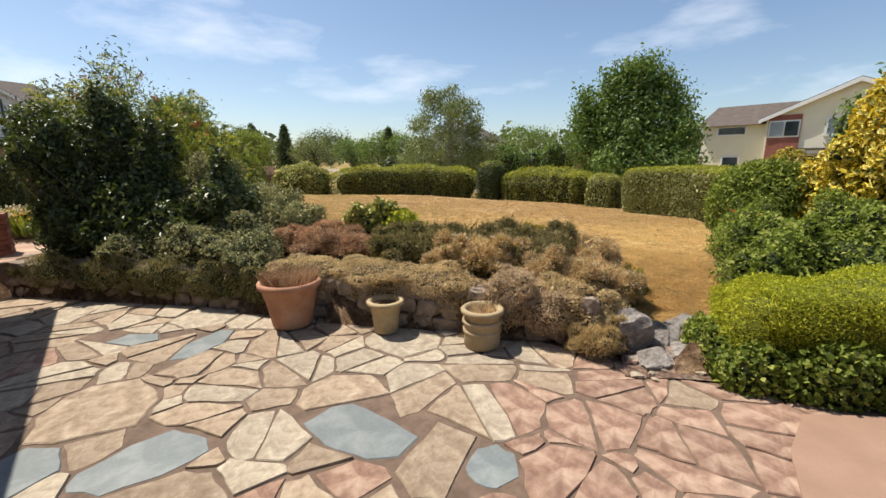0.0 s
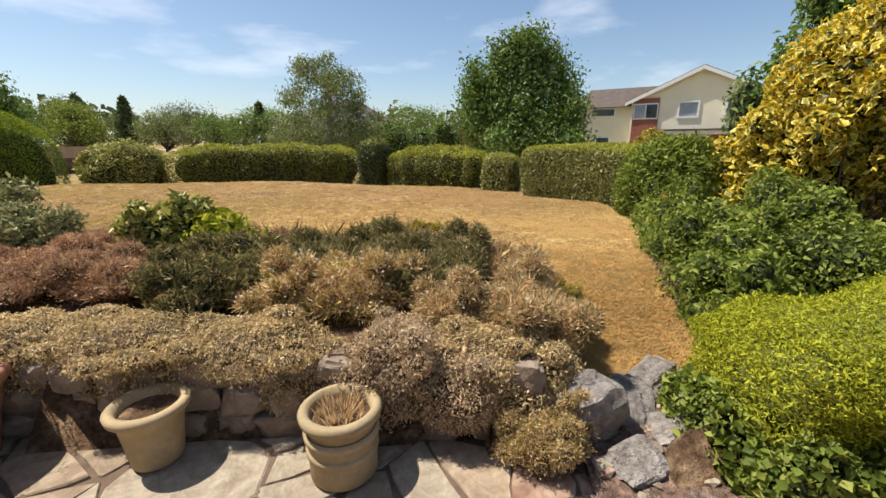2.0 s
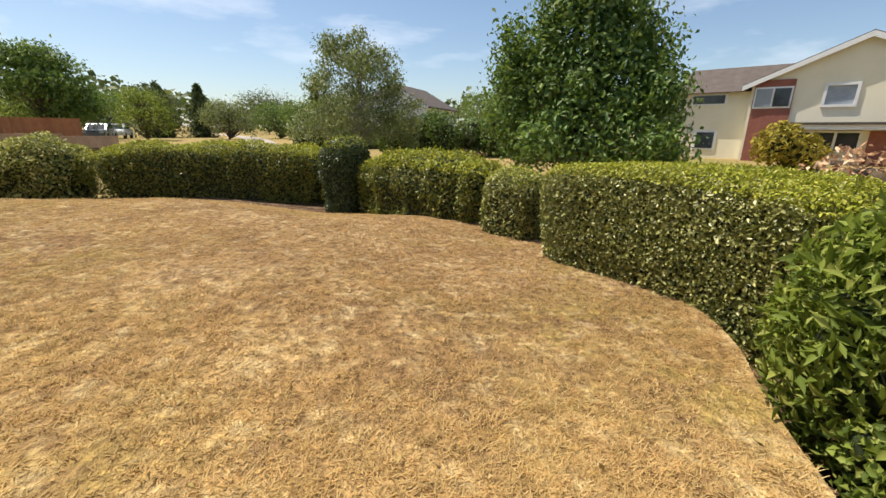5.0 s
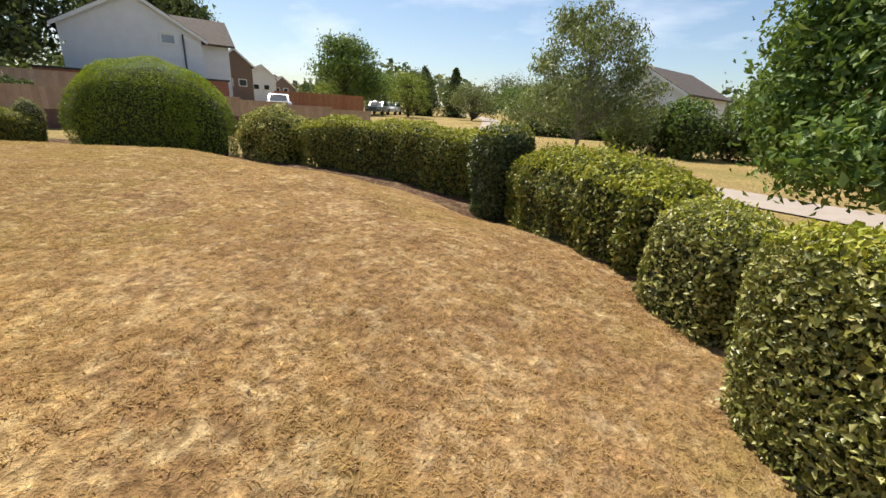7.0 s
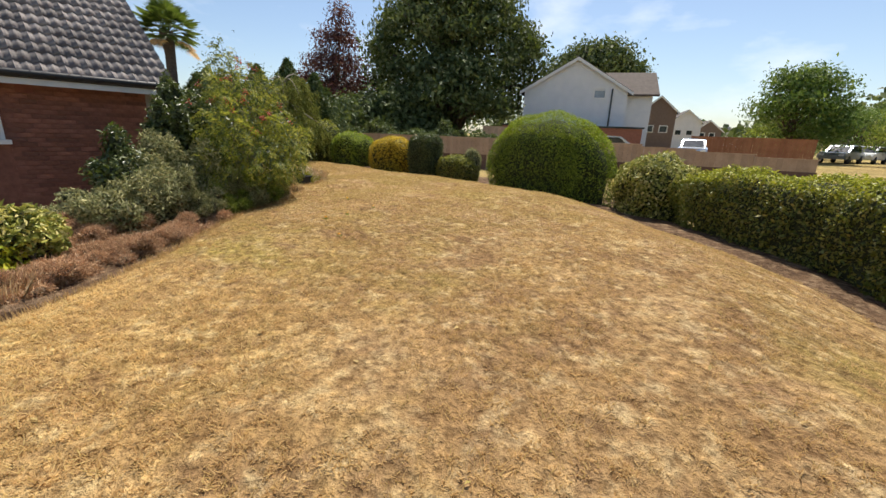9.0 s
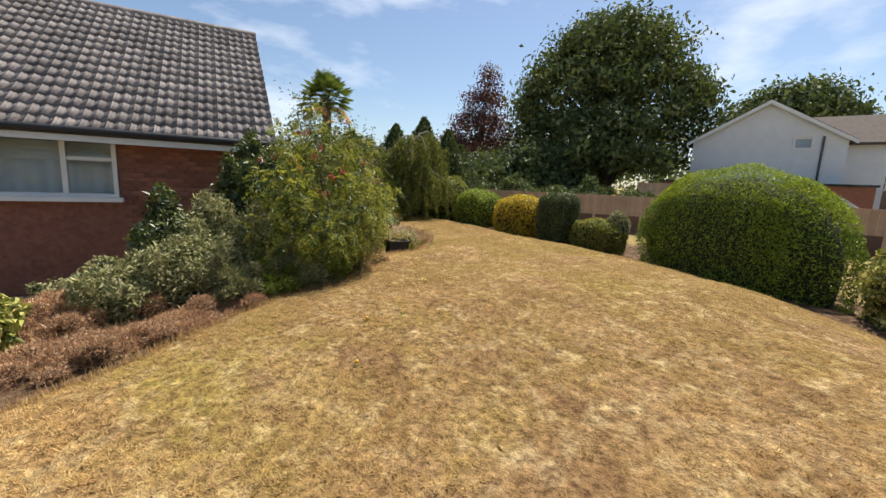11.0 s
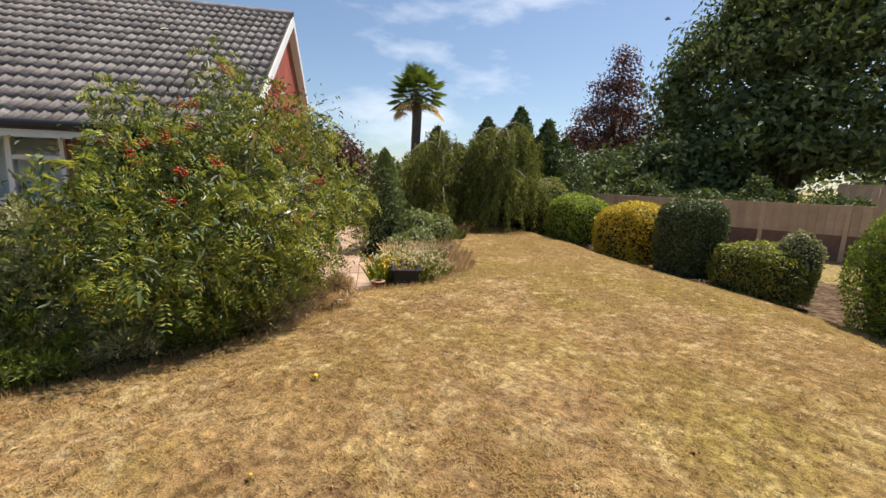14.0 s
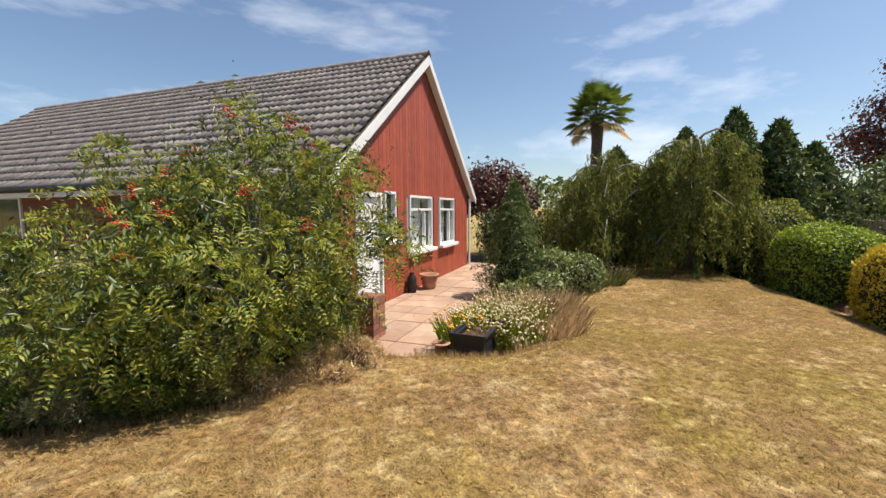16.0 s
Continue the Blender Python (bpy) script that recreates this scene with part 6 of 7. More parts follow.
for k in range(58):
    a, el = k * 2.399, 1.4 - 2.05 * k / 57
    d = np.array([math.cos(a) * math.cos(el), math.sin(a) * math.cos(el), math.sin(el)])
    hub = np.array([0, 0, 5.25]) + d * rng.uniform(0.55, 1.0) - [0, 0, 0.06]
    side = unit(np.cross(d, [[0, 0, 1]]))[0]
    up = np.cross(side, d)
    v, q = [], []
    for j, b in enumerate(np.linspace(-1.5, 1.5, 21)):
        o = d * math.cos(b) + side * math.sin(b)
        L = 0.6 * (1 - 0.12 * abs(b)) * rng.uniform(0.85, 1.1)
        w = np.cross(o, up) * 0.017
        i = len(v)
        v += [hub, hub + o * L * 0.5 + w, hub + o * L - up * 0.06 - [0, 0, 0.05], hub + o * L * 0.5 - w]
        q += [(i, i + 1, i + 2), (i, i + 2, i + 3)]
    fr = part("frond", raw("frond", v, q), palm_leaf if el > -0.5 else dry_leaf, palm)
    part("leaf_stem", tubes([([np.array([0, 0, 5.1]), hub], [0.018, 0.01])], 5), palm_leaf, fr)
tree("copper_beech", "young dark red-leaved tree beyond the house", "tree", (-13.3, -4.9, 0.4), 3.4, [(-13.3, -4.9, 2.6, 1.3, 1.3, 1.1), (-13.8, -4.4, 2.0, 0.9, 0.9, 0.9)], copper_leaf, 7000, 0.14, 0.1, 0.25, seed=5)
tree("copper_maple", "tall copper-leaved tree with an open layered crown", "tree", (-37.6, -1.6, 0.7), 11.5, [(-37.6, -1.6, 5.0, 3.6, 3.6, 1.3), (-37.5, -1.4, 7.2, 2.9, 2.9, 1.3), (-37.5, -1.2, 9.2, 2.0, 2.0, 1.2), (-37.3, -0.9, 11.0, 1.0, 1.0, 1.2), (-37.2, -4.0, 5.8, 1.6, 1.6, 0.8), (-38, 1.3, 6.0, 1.5, 1.5, 0.8)], copper_leaf, 15000, 0.2, 0.25, 0.38, seed=6, per=24)
tree("great_oak", "huge dark broad-crowned tree standing against the light", "tree", (-37.2, 9.4, 0.7), 14.8, [(-37, 9.4, 9.5, 6.8, 6.8, 5.4), (-37, 5.5, 8.0, 4.2, 4.2, 4.0), (-37, 13.2, 7.3, 3.8, 3.8, 3.8), (-36.5, 9, 13.0, 3.6, 3.6, 2.2), (-35, 9.0, 5.0, 6.5, 6.5, 3.2)], far_leaf, 44000, 0.34, 0.8, 0.55, seed=7, per=50)
tree("holly", "broad dark evergreen in front of the great tree", "tree", (-31.5, 3.6, 0.7), 4.2, [(-31.5, 3.6, 2.9, 4.2, 4.0, 1.9), (-31.8, 6.5, 2.2, 2.5, 2.5, 1.7), (-31, 0.6, 2.2, 2.4, 2.2, 1.8), (-31, 3, 1.7, 3, 4.2, 1.3)], far_leaf, 14000, 0.3, 0.25, 0.5, seed=8)
tree("ash", "broad green tree behind the white house", "tree", (-50.5, 26.8, 0.8), 12.8, [(-50.5, 26.5, 9.8, 5.2, 4.2, 2.8), (-50.0, 29.8, 8.8, 2.6, 2.6, 2.2), (-51, 23.5, 8.8, 2.8, 2.8, 2.2)], far_leaf, 14000, 0.42, 0.5, 0.7, seed=9)
tree("maple", "full green maple beyond the hedge", "tree", (4.9, 15.1, 0.3), 5.4, knobbly([(4.9, 15.1, 2.5, 1.55, 1.55, 1.4), (4.7, 15.0, 3.7, 0.85, 0.85, 0.9), (6.0, 14.8, 2.3, 0.95, 0.95, 1.0), (3.6, 15.4, 2.4, 1.0, 1.0, 1.1), (5.0, 14.6, 1.5, 1.9, 1.7, 0.9), (4.0, 15.2, 3.5, 0.45, 0.45, 0.95), (5.5, 15.0, 3.7, 0.45, 0.45, 0.95), (4.7, 15.0, 4.3, 0.4, 0.4, 0.75), (6.2, 14.8, 2.9, 0.4, 0.4, 0.6), (3.3, 15.3, 3.0, 0.35, 0.35, 0.7), (5.2, 15.0, 4.1, 0.35, 0.35, 0.65), (4.25, 15.1, 4.1, 0.35, 0.35, 0.6)], 8, 0.24, 41, 3.0), tree_leaf, 40000, 0.11, 0.12, 0.19, seed=12, per=18)
tree("birch", "feathery silver birch with pale leaves", "tree", (-3.2, 24.4, 0.4), 5.8, knobbly([(-3.2, 24.4, 3.3, 1.9, 1.9, 1.8), (-3.9, 24.3, 4.6, 1.1, 1.1, 1.2), (-2.4, 24.5, 4.3, 1.2, 1.2, 1.2), (-2.2, 24.5, 1.9, 2.0, 1.8, 1.3), (-4.3, 24.2, 2.0, 1.7, 1.6, 1.3)], 4, 0.35, 42, 1.2), birch_leaf, 22000, 0.12, 0.09, 0.2, pale_bark, 1.4, 0.42, seed=13, per=30)
tree("lime", "rounded green street tree", "tree", (-31.8, 36.4, 0.8), 7.4, [(-31.8, 36.4, 5.2, 3.0, 3.0, 2.6), (-31, 37.5, 3.4, 2.2, 2.2, 1.8)], tree_leaf, 14000, 0.24, 0.2, 0.45, seed=14)
for x, y, h, w, leaf in ((-26.5, 40, 5.0, 2.2, lush_leaf), (-33, 49.5, 6.4, 2.4, far_leaf), (-22.5, 46, 4.6, 2.4, birch_leaf), (-19.0, 50, 4.4, 2.8, tree_leaf), (-14.0, 47, 4.8, 3.0, tree_leaf), (-10.0, 43, 4.4, 2.6, tree_leaf), (-7.5, 36, 3.6, 2.2, dark_leaf), (-36, 46, 5.6, 3.4, tree_leaf), (-38, 40, 4.2, 2.4, lush_leaf), (-43, 47, 5.5, 3.5, tree_leaf), (26.5, 20.5, 6.0, 3.0, dark_leaf), (-50, 62, 7, 4, tree_leaf), (-20, 75, 7.5, 5, tree_leaf), (5, 80, 8, 6, tree_leaf), (-35, 80, 8, 6, dark_leaf), (-8, 62, 5.5, 4, birch_leaf)):
    tree("hedgerow_tree", "leafy garden tree in the distance", "tree", (x, y, 0.5), h, [(x, y, h * 0.6, w, w, h * 0.38), (x + w * 0.5, y, h * 0.42, w * 0.7, w * 0.7, h * 0.3), (x - w * 0.4, y, h * 0.75, w * 0.5, w * 0.5, h * 0.22)], leaf, 5000, 0.03 * w + 0.09, 0.12, 0.13 * w, seed=int(x * x + y), group="distant trees")
for x, y, h, r in ((-29.4, 52.3, 6.0, 1.7), (-12.5, 44, 4.6, 1.0), (-33.0, 50.5, 6.0, 2.4)):
    cone_conifer("fir", "dark pointed conifer in the distance", x, y, 0.5, h, r, 4000, far_leaf, 0.3)["group"] = "distant firs"
shrub("golden_bush", "yellow-leaved bush before the cream house", "bush", [(14.6, 22.5, 1.3, 0.9, 0.9, 0.9), (15.2, 22.0, 1.0, 0.8, 0.8, 0.7)], olive_gold_leaf, 1500, 0.2, 0.45)
shrub("brown_hedge", "brownish loose hedge before the cream house", "hedge", [(8.0 + 1.2 * k, 11.2 - 0.7 * k, 0.85, 0.9, 0.8, 0.75) for k in range(5)], rusty_leaf, 5200, 0.1, 0.45)
for k in range(9):
    x, y = -9.5 + 1.6 * k, 33.5 + 0.5 * k
    shrub("far_hedge", "clipped garden hedge across the meadow", "hedge", [(x, y, 1.2, 1.0, 0.8, 1.0), (x + 0.8, y, 1.0, 0.9, 0.8, 0.9)], tree_leaf if k % 2 else dark_leaf, 900, 0.22, 0.5, group="hedges across the meadow")

for k in range(6):
    x, y = -2.0 + 1.3 * k, 27.5 + 0.8 * (k % 2) + 0.3 * k
    shrub("garden_shrub", "big rounded dark green shrub before the white house", "shrub", knobbly([(x, y, 1.3, 1.1, 0.9, 1.0 + 0.25 * (k % 3))], 5, 0.4, 70 + k), dark_leaf if k % 2 else tree_leaf, 2600, 0.15, 0.5, group="shrubs across the lane")
for k in range(7):
    y = -1.5 + 2.0 * k
    shrub("boundary_shrub", "dark evergreen behind the garden fence", "shrub", knobbly([(-24.5 - 0.3 * (k % 3), y, 1.2, 1.1, 1.2, 0.9 + 0.25 * (k % 2))], 5, 0.4, 90 + k), far_leaf, 2600, 0.17, 0.5, group="evergreens behind the fence")
n = 34000
az, dist = rng.uniform(0, 2 * math.pi, n), rng.uniform(95, 150, n)
top = 6.5 + 2.2 * np.sin(7 * az) + 1.6 * np.sin(17 * az + 1) + 1.0 * np.sin(41 * az)
P = np.column_stack([-3 + dist * np.sin(az), 8 + dist * np.cos(az), 0.8 + top * np.sqrt(rng.uniform(0, 1, n))])
woods = part("distant_woods", leaf_mesh(P, unit(P * [-1, -1, 0] + [0, 0, 60]), 1.1, 0.8, 0.7), far_leaf, None, "belt of woods and gardens along the horizon")
tagged(woods, category="trees", kind="stuff")

# ---- neighbouring houses ----


def cottage(name, label, m, w, d, eave, ridge, walls, roofing, windows=(), extra=(), base=0.5):
    """Gable towards -y, ridge along y; windows of x, z, width, height, pane material on the gable."""
    ob = thing(name, m, label, "house")
    holes = [(x, x + a, z, z + b) for x, z, a, b, g in windows]
    for a, b, z, h in wall_rows(0, w, -0.3, eave, holes):
        part("gable_wall", boxes([(a, b, 0, 0.25, z, h)]), walls, ob)
    part("gable_peak", prism([(0, eave), (w, eave), (w / 2, ridge - 0.06)], 0, 0.25), walls, ob)
    part("side_wall", boxes([(0, 0.25, 0.25, d, -0.3, eave)]), walls, ob)
    part("side_wall", boxes([(w - 0.25, w, 0.25, d, -0.3, eave)]), walls, ob)
    part("back_wall", prism([(0.25, -0.3), (w - 0.25, -0.3), (w - 0.25, eave), (w / 2, ridge - 0.1), (0.25, eave)], d - 0.25, d), walls, ob)
    k = (ridge - eave) / (w / 2)
    for x0, s in ((-0.35, 1), (w + 0.35, -1)):
        z0 = eave - 0.35 * k
        r = part("roof_slope", prism([(x0, z0), (w / 2, ridge), (w / 2, ridge + 0.14), (x0, z0 + 0.14)], -0.25, d + 0.25), roofing, ob)
        part("barge_board", prism([(x0, z0 - 0.12), (w / 2, ridge - 0.12), (w / 2, ridge + 0.1), (x0, z0 + 0.1)], -0.29, -0.253), white_paint, r)
    for x, z, a, b, g in windows:
        f = 0.11
        o = part("window_frame", boxes([(x, x + f, -0.07, 0.1, z, z + b), (x + a - f, x + a, -0.07, 0.1, z, z + b), (x + f, x + a - f, -0.07, 0.1, z, z + f), (x + f, x + a - f, -0.07, 0.1, z + b - f, z + b)]), white_paint, ob)
        part("pane", boxes([(x + f, x + a - f, 0.04, 0.06, z + f, z + b - f)]), g, o)
    for row in extra:
        part(row[0], boxes([row[1]]), row[2], ob)
    return ob


def facing(x, y, z, az):
    """Local -y looks towards the azimuth az (degrees clockwise from +y)."""
    return Matrix.Translation((x, y, z)) @ Matrix.Rotation(radians(180 - az), 4, "Z")


cream = cottage("cream_house", "cream rendered house with white barge boards and red tile panel", facing(15.5, 26.4, 0.4, 218), 7.4, 9, 3.6, 5.3, cream_render, far_tile,
    [(2.6, 2.5, 1.15, 1.0, grey_pane), (5.0, 2.5, 1.15, 1.0, grey_pane)],
    [("canopy", (1.5, 7.3, -0.9, -0.02, 1.55, 1.75), white_paint), ("canopy_roof", (1.45, 7.35, -1.0, -0.02, 1.752, 1.85), far_tile), ("red_panel", (4.4, 7.0, -0.06, -0.01, 0.0, 1.5), brown_tilehang),
     ("porch_window", (1.7, 4.2, -0.12, -0.02, 0.6, 1.5), white_paint), ("porch_glass", (1.8, 2.5, -0.14, -0.121, 0.65, 1.42), dark_pane), ("porch_glass", (2.6, 3.3, -0.14, -0.121, 0.65, 1.42), dark_pane), ("porch_glass", (3.4, 4.1, -0.14, -0.121, 0.65, 1.42), dark_pane),
     ("tile_panel", (0.12, 1.6, -0.06, -0.01, 0.0, 3.75), brown_tilehang), ("stair_window_frame", (0.15, 1.57, -0.1, -0.062, 2.5, 3.45), white_paint), ("stair_window", (0.22, 0.82, -0.13, -0.101, 2.58, 3.37), grey_pane), ("stair_window", (0.9, 1.5, -0.13, -0.101, 2.58, 3.37), dark_pane),
     ("wing_wall", (-3.4, -0.01, 0.6, 5.0, -0.3, 3.4), cream_render), ("wing_window_frame", (-2.6, -1.0, 0.55, 0.6, 2.75, 3.3), white_paint), ("wing_window", (-2.5, -1.1, 0.53, 0.549, 2.82, 3.22), dark_pane), ("wing_window_frame", (-2.2, -1.2, 0.55, 0.6, 0.5, 1.5), white_paint), ("wing_window", (-2.1, -1.3, 0.53, 0.549, 0.6, 1.4), dark_pane)])
wr = bmesh.new()
for x, y, z in ((-3.7, 0.2, 3.35), (2.5, 0.2, 3.35), (2.5, 2.8, 4.75), (-3.2, 2.8, 4.75), (-3.7, 5.4, 3.35), (2.5, 5.4, 3.35)):
    wr.verts.new((x, y, z))
wr.verts.ensure_lookup_table()
for q in ((0, 1, 2, 3), (5, 4, 3, 2), (1, 5, 2), (4, 0, 3), (0, 4, 5, 1)):
    wr.faces.new([wr.verts[i] for i in q])
part("wing_roof", wr, far_tile, cream)
white = cottage("white_house", "white rendered two-storey house with grey-brown roof", facing(-32.35, 14.7, 0.7, 107), 7.6, 8.5, 4.75, 7.0, white_render, far_tile, [(5.15, 4.15, 0.95, 0.85, grey_pane)],
    [("garage", (-1.2, 8.6, -2.6, -0.02, -0.3, 2.0), brickred), ("garage_roof", (-1.3, 8.7, -2.7, -0.015, 2.0, 2.12), dark_pane)])
part("downpipe", tubes([([(6.5, -0.06, 4.9), (6.5, -0.06, 2.2)], [0.06, 0.06])], 6), dark_pane, white)
part("cross_wing", boxes([(7.61, 9.6, 1.6, 6.9, -0.3, 4.7)]), white_render, white)
cw = prism([(1.2, 4.65), (4.25, 6.6), (7.3, 4.65), (7.3, 4.5), (4.25, 6.45), (1.2, 4.5)], -10.0, -3.8)
bmesh.ops.transform(cw, verts=cw.verts[:], matrix=Matrix.Rotation(math.pi / 2, 4, "Z"))
part("cross_roof", cw, far_tile, white)
for x, y, w, top, coat in ((-52.0, 33.6, 3.9, 6.5, row_brick), (-65.5, 45.0, 4.2, 6.0, white_render), (-77.6, 56.5, 4.2, 5.2, row_brick), (-92.0, 70.0, 4.4, 4.8, white_render)):
    cottage("row_house", "white and brown house in the distant row", facing(x, y, 0.8, 112), w, 9, top - 1.7, top, coat, far_tile, [(0.6, 2.2, 1.0, 0.9, dark_pane), (2.2, 2.2, 1.0, 0.9, dark_pane)])["group"] = "distant row of houses"
cottage("far_house", "white house with dark roof across the meadow", facing(-8.0, 42.6, 0.6, 195), 6.4, 8, 3.2, 5.0, white_render, far_tile, [(2.4, 1.8, 1.4, 1.0, dark_pane)])
cottage("brick_house", "brick house gable half hidden behind trees", facing(4.6, 26.5, 0.3, 200), 3.8, 6, 2.7, 3.7, brickred, far_tile)

# ---- fences, road, cars ----


def fence(name, label, pts, top, low, mat, plinth=None, foot=0.2, drop=0.0):
    ob = thing(name, Matrix(), label, "fence")
    high = top
    for (x0, y0), (x1, y1) in zip(pts, pts[1:]):
        L = math.hypot(x1 - x0, y1 - y0)
        last = (x1, y1) == pts[-1]
        n = max(1, round(L / 1.8))
        for k in range(n):
            a = Matrix.Translation((x0 + (x1 - x0) * k / n, y0 + (y1 - y0) * k / n, 0)) @ Matrix.Rotation(math.atan2(y1 - y0, x1 - x0), 4, "Z")
            w = L / n
            top = high - (drop * (k + 1) / n if last else 0.0)
            rows = [(0.06 + j * (w - 0.1) / 9, 0.06 + (j + 1) * (w - 0.1) / 9 - 0.006, -0.012 - 0.006 * (j % 2), 0.012, low + 0.1, top) for j in range(9)]
            for row in rows:
                part("fence_board", boxes([row]), mat, ob).matrix_world = a
            cap = part("cap_rail", boxes([(0.05, w, -0.035, 0.035, top + 0.001, top + 0.04)]), mat, ob)
            cap.matrix_world = a
            # Strip below the boards, in a colour of its own where given.
            gb = part("gravel_board", boxes([(0.05, w, -0.025, 0.025, foot, low + 0.1)]), plinth or mat, ob)
            gb.matrix_world = a
            post = part("post", boxes([(-0.05, 0.05, -0.05, 0.05, foot, top + 0.06)]), mat, ob)
            post.matrix_world = a
    return ob


fence("garden_fence", "long light wooden panel fence behind the hedges", [(-19.5, -3.5), (-19.3, 5.0), (-18.7, 12.3), (-16.3, 17.0), (-13.9, 22.8)], 1.74, 0.86, fence_wood, dark_base, 0.15, 0.32)
fence("rear_fence", "rust-brown wooden fence in front of the houses", [(-31.4, 28.2), (-30.0, 29.8), (-26.5, 34.0)], 2.4, 0.8, rust_wood)
fence("side_fence", "grey wooden fence below the white house", [(-28.3, 11.2), (-28.0, 15.6)], 2.5, 0.8, fence_wood)
ribs = []
for (x, y), (nx, ny) in zip(*along_path([(22, 13.5), (10, 16.5), (3.5, 18.5), (-4, 21), (-9, 27), (-16, 40), (-30, 62), (-60, 95)], np.linspace(-1, 1, 60))[:2]):
    z = float(ground_height(np.array([x]), np.array([y]))[0]) + 0.03
    ribs += [(x - nx * 1.1, y - ny * 1.1, z), (x + nx * 1.1, y + ny * 1.1, z)]
road = part("road", raw("road", ribs, [(2 * k, 2 * k + 2, 2 * k + 3, 2 * k + 1) for k in range(59)]), asphalt, None, "pale gravel lane across the meadow")
tagged(road, category="road", kind="structure")


def car(label, x, y, z, az, paint):
    ob = thing("car", facing(x, y, z, az), label, "car", "parked cars")
    body = [(-2.1, 0.35), (-2.15, 0.6), (-2.0, 0.82), (-1.1, 0.92), (1.7, 0.95), (2.1, 0.85), (2.15, 0.5), (2.1, 0.35)]
    cab = [(-1.15, 0.9), (-0.4, 1.38), (0.2, 1.46), (1.2, 1.42), (1.85, 0.93)]
    for n, out, w, mat in (("body", body, 0.88, paint), ("cabin", cab, 0.74, paint)):
        b = prism([(a, h) for a, h in out], -w, w)
        bmesh.ops.transform(b, verts=b.verts[:], matrix=Matrix.Rotation(math.pi / 2, 4, "Z"))
        bmesh.ops.bevel(b, geom=b.edges[:], offset=0.05, segments=2, affect="EDGES")
        part(n, b, mat, ob, smooth=False)
    part("windscreen", raw("glass", [(-0.66, -1.1, 0.95), (0.66, -1.1, 0.95), (0.58, -0.46, 1.36), (-0.58, -0.46, 1.36)], [(0, 1, 2, 3)]), dark_pane, ob)
    for sx in (-0.76, 0.76):
        part("side_window", raw("glass", [(sx * 1.005, -0.8, 0.98), (sx * 1.005, 1.5, 0.98), (sx * 1.005, 1.1, 1.36), (sx * 1.005, -0.3, 1.36)], [(0, 1, 2, 3)]), dark_pane, ob)
        part("headlight", boxes([(sx * 0.8 - 0.16, sx * 0.8 + 0.16, -2.17, -2.1, 0.6, 0.74)], 0.02), white_paint, ob)
        for wy in (-1.3, 1.35):
            wh = part("wheel", lathe([(0.0, -0.1), (0.3, -0.1), (0.32, -0.06), (0.32, 0.06), (0.3, 0.1), (0.0, 0.1)], 20), tyre_mat, ob)
            wh.matrix_local = Matrix.Translation((sx * 1.05, wy, 0.32)) @ Matrix.Rotation(math.pi / 2, 4, "Y")
    return ob


car("silver hatchback parked facing the garden fence", -27.6, 26.1, 0.74, 122, car_paint)
car("silver car parked beside the white house", -24.5, 18.2, 0.7, 200, car_paint)
car("silver car parked on the lane far off", -31.4, 40.6, 0.75, 150, car_paint)
car("white car parked on the lane far off", -33.2, 44.6, 0.75, 150, white_paint)

kerb = part("bed_kerb", boxes([(-0.5, 0.5, -0.24, 0.24, -0.12, -0.001)], 0.015), rubble, None)
kerb.matrix_world = Matrix.Translation((-7.6, 4.76, 0.56)) @ Matrix.Rotation(0.75, 4, "Z")
tagged(kerb, "low stone plinth under the black trough", "plinth")

# ---- grass of the lawn ----
def blades(n_clumps, per, zone):
    """Short dry blades in clumps, thicker in patches: gold by the rockery, faintly green in the west."""
    C = lawn_at(rng.uniform(0, 1, n_clumps) ** 1.25, rng.uniform(0.004, 0.996, n_clumps))
    patch = np.sin(C[:, 0] * 2.1 + 3 * np.sin(C[:, 1] * 1.3)) + np.sin(C[:, 1] * 3.1 + C[:, 0]) + rng.normal(0, 0.9, len(C))
    green = C[:, 0] + 1.5 * np.sin(C[:, 1] * 1.7 + C[:, 0]) + rng.normal(0, 2.0, len(C)) < -3.5
    gold = (C[:, 1] + rng.normal(0, 0.5, len(C)) < 6.3) & (C[:, 0] > -1.5)
    C = C[(patch > -0.9) & (np.where(gold, "gold", np.where(green, "green", "straw")) == zone)]
    k = np.repeat(np.arange(len(C)), per)
    n = len(k)
    G = C[k] + np.column_stack([rng.normal(0, 0.018, (n, 2)), np.zeros(n)])
    G[:, 2] += lumps(G * [1, 1, 0], 0.012, 3.0, 5) - 0.002
    a = rng.uniform(0, 2 * math.pi, n)
    H = (rng.uniform(0.009, 0.025, n) * rng.uniform(0.6, 1.3, len(C))[k])[:, None]
    o = np.column_stack([np.cos(a), np.sin(a), np.zeros(n)])
    w = np.column_stack([-np.sin(a), np.cos(a), np.zeros(n)]) * 0.0034
    tip = G + o * H * rng.uniform(0.8, 2.6, (n, 1)) + np.array([0, 0, 1.0]) * H
    return raw("grass", np.stack([G - w, G + w, tip], 1).reshape(-1, 3), np.arange(3 * n).reshape(-1, 3))


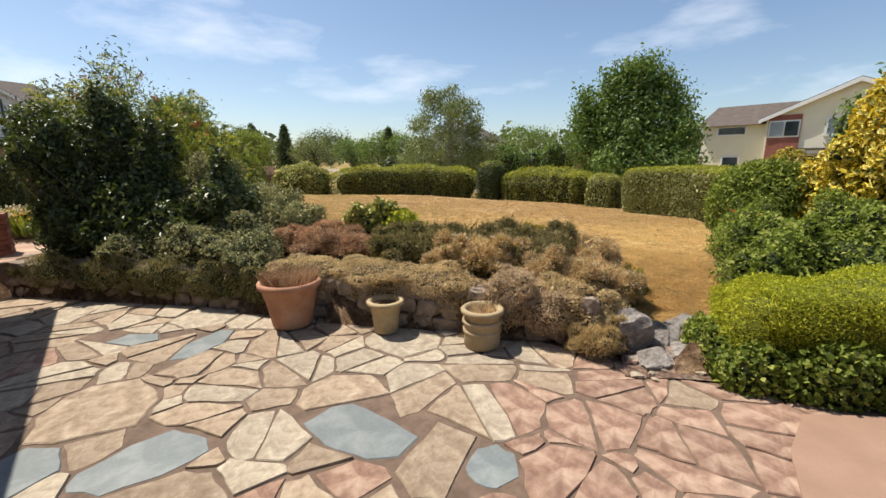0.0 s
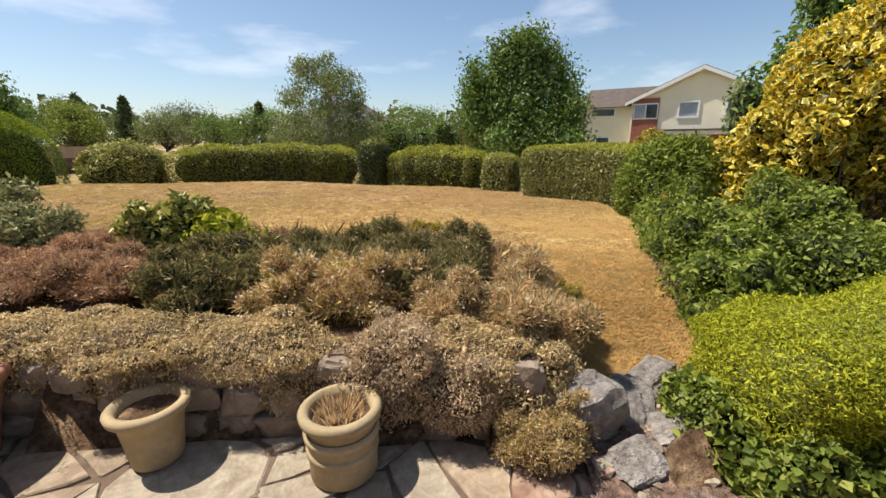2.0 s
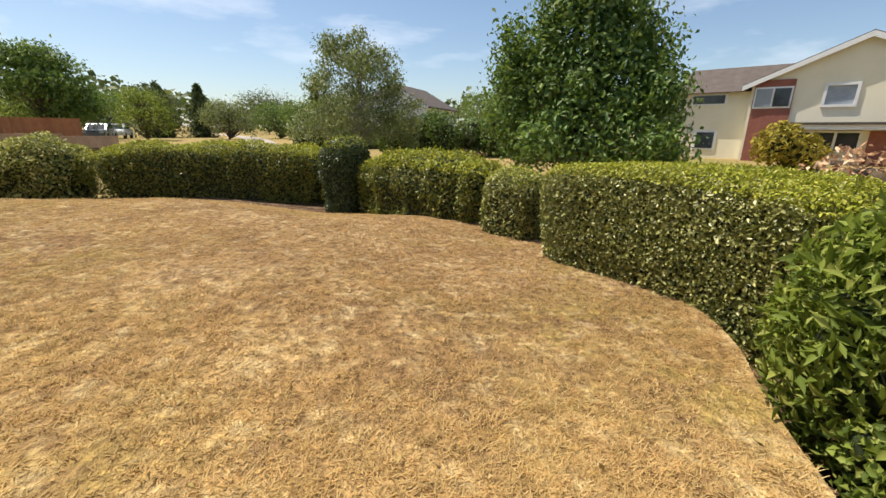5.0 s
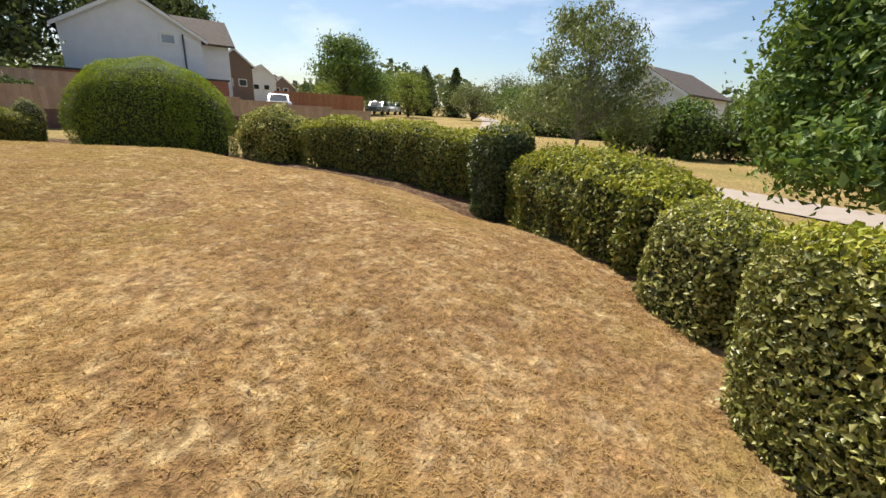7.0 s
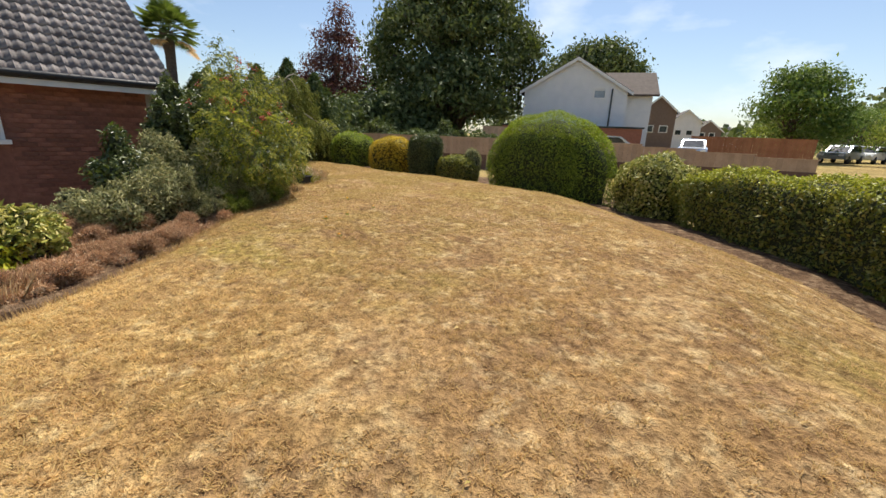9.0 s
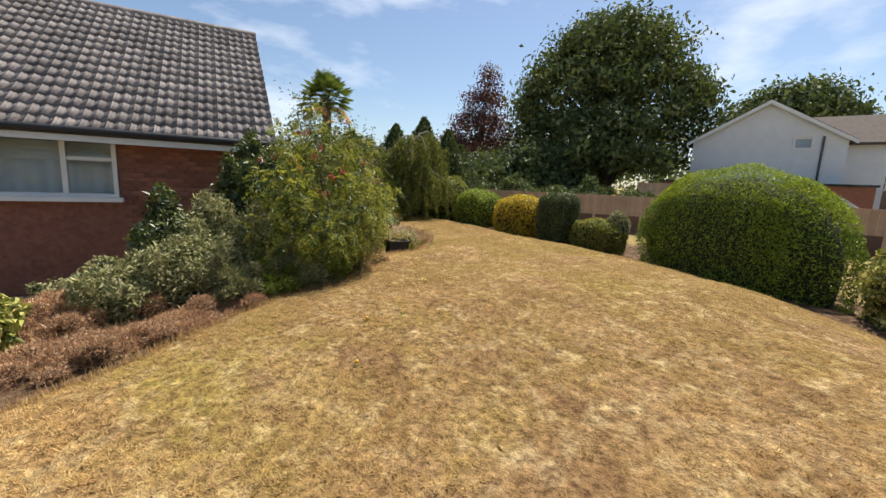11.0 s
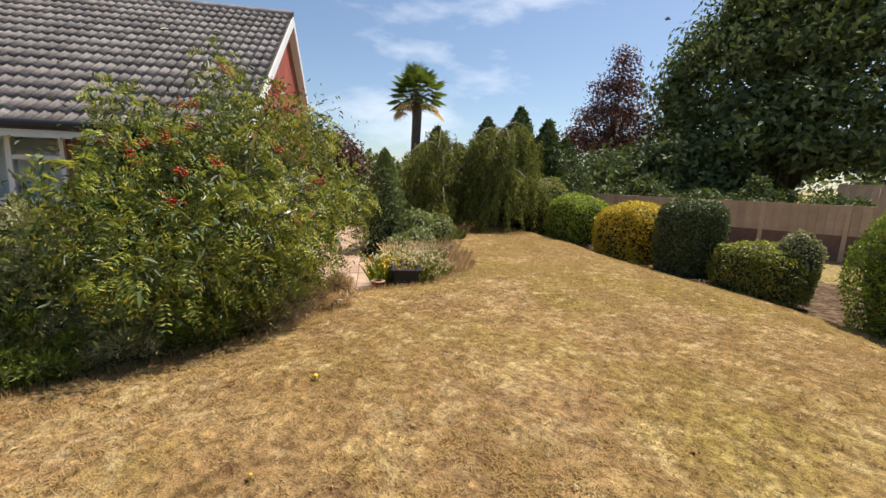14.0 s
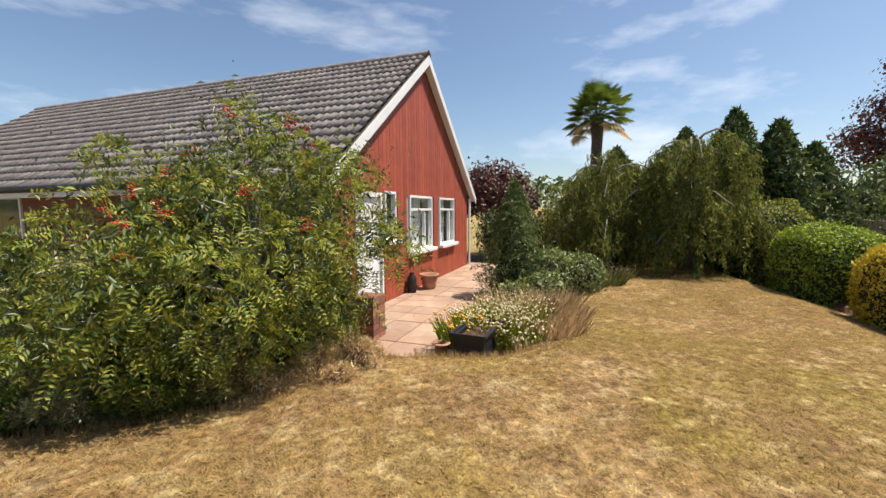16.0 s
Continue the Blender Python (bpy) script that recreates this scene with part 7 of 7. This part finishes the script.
grass = part("lawn_grass", blades(60000, 11, "straw"), blade_mat, None, "short dry straw grass in clumps over the lawn")
tagged(grass, category="grass", kind="stuff")
green_grass = part("lawn_grass", blades(60000, 11, "green"), green_blade_mat, None, "short dry grass still faintly green")
tagged(green_grass, category="grass", kind="stuff")
gold_grass = part("lawn_grass", blades(80000, 11, "gold"), gold_blade_mat, None, "bleached golden grass beside the rockery")
tagged(gold_grass, category="grass", kind="stuff")
F = lawn_at(rng.uniform(0, 0.8, 420), rng.uniform(0.03, 0.97, 420)) + [0, 0, 0.012]
litter = part("fallen_leaf_litter", leaf_mesh(F, np.tile([0.0, 0.0, 1.0], (420, 1)), 0.035, 0.5, 0.5), straw_leaf, None, "pale fallen leaves scattered on the lawn")
tagged(litter, category="leaves", kind="stuff")
for x, y in ((-3.65, 6.77), (-3.35, 6.55), (-4.2, 7.05), (-4.9, 6.5), (-2.6, 6.9)):
    d = stalks("dandelion", "small yellow dandelion flower in the dry lawn", "flower", [(x, y, float(lawn_height(np.array([x]), np.array([y]))[0]), 0.03, 0.03, 14)], lush_leaf, None, wide=0.008, group="dandelions in the lawn")
    c = np.array([x, y, float(lawn_height(np.array([x]), np.array([y]))[0]) + 0.035])
    part("flower_head", heads_mesh(c[None], 0.02), orange_petal, d)
ea = lawn_at(np.repeat(rng.uniform(0, 1, 2600), 4), np.full(10400, 0.0))
ea = ea + np.column_stack([rng.normal(0, 0.03, (len(ea), 2)), np.full(len(ea), -0.02)])
a = rng.uniform(0, 2 * math.pi, len(ea))
tipv = ea + np.column_stack([np.cos(a) * 0.03, np.sin(a) * 0.03, rng.uniform(0.03, 0.09, len(ea))])
w = np.column_stack([-np.sin(a), np.cos(a), np.zeros(len(ea))]) * 0.004
edge = part("edge_grass", raw("edge", np.stack([ea - w, ea + w, tipv], 1).reshape(-1, 3), np.arange(3 * len(ea)).reshape(-1, 3)), blade_mat, None, "longer dry grass along the lawn's edge")
tagged(edge, category="grass", kind="stuff")

# ---- roof tiles and bricks ----


def tile_mesh():
    """A double-roll concrete tile: x across, y up the slope."""
    v, q = [], []
    prof = [(k / 12 * 0.3, 0.022 + 0.022 * math.cos(4 * math.pi * k / 12) ** 3) for k in range(13)]
    for y, dz in ((0.0, 0.036), (0.36, 0.0)):
        v += [(x, y, z + dz) for x, z in prof]
    v += [(x, 0.0, z - 0.002) for x, z in prof]
    for k in range(12):
        q.append((k, k + 1, k + 14, k + 13))
        q.append((26 + k, 27 + k, k + 1, k))
    return np.array(v), np.array(q)


tv, tq = tile_mesh()
tile = raw("tile", tv, tq)
tile.materials.append(tile_mat)
rest, cols, rows_up = [], int((LONG + 0.2) / 0.3), 16
step = (SPAN / 2 + 0.28) / math.cos(PITCH) / rows_up
for r in range(rows_up):
    for c in range(cols):
        y = -0.15 + 0.3 * c + 0.3
        m = Matrix.Translation((-0.30 + r * step * math.cos(PITCH), y, roof_z(-0.30) + r * step * math.sin(PITCH) + 0.004)) @ Matrix.Rotation(-PITCH, 4, "Y") @ Matrix.Rotation(-math.pi / 2, 4, "Z")
        m = m @ Matrix.Rotation(rng.normal(0, 0.006), 4, "Z") @ Matrix.Translation((0, rng.normal(0, 0.005), rng.uniform(0, 0.004)))
        if c < 18:
            ob = new("roof_tile", tile)
            ob.parent = house
            ob.matrix_local = m
        else:
            M = np.array(m)
            rest.append(tv @ M[:3, :3].T + M[:3, 3])
k = len(tv)
far_tiles = part("roof_tiles", raw("tiles", np.concatenate(rest), np.concatenate([tq + k * i for i in range(len(rest))])), tile_mat, house, "rows of weathered grey-brown concrete tiles")
far_tiles["kind"] = "stuff"

bmb = boxes([(-0.012, 0.0, 0.0, 0.205, 0.0, 0.062)], 0.003)
brick = bpy.data.meshes.new("brick")
bmb.to_mesh(brick)
bmb.free()
brick.materials.append(brickred)
for r in range(26):
    z = 0.62 + 0.075 * r
    y = 0.03 + (0.11 if r % 2 else 0.0)
    while y < 2.0:
        if z < 2.38:
            ob = new("brick", brick)
            ob.parent = house
            ob.location = (0.139, y + rng.normal(0, 0.002), z)
        y += 0.216
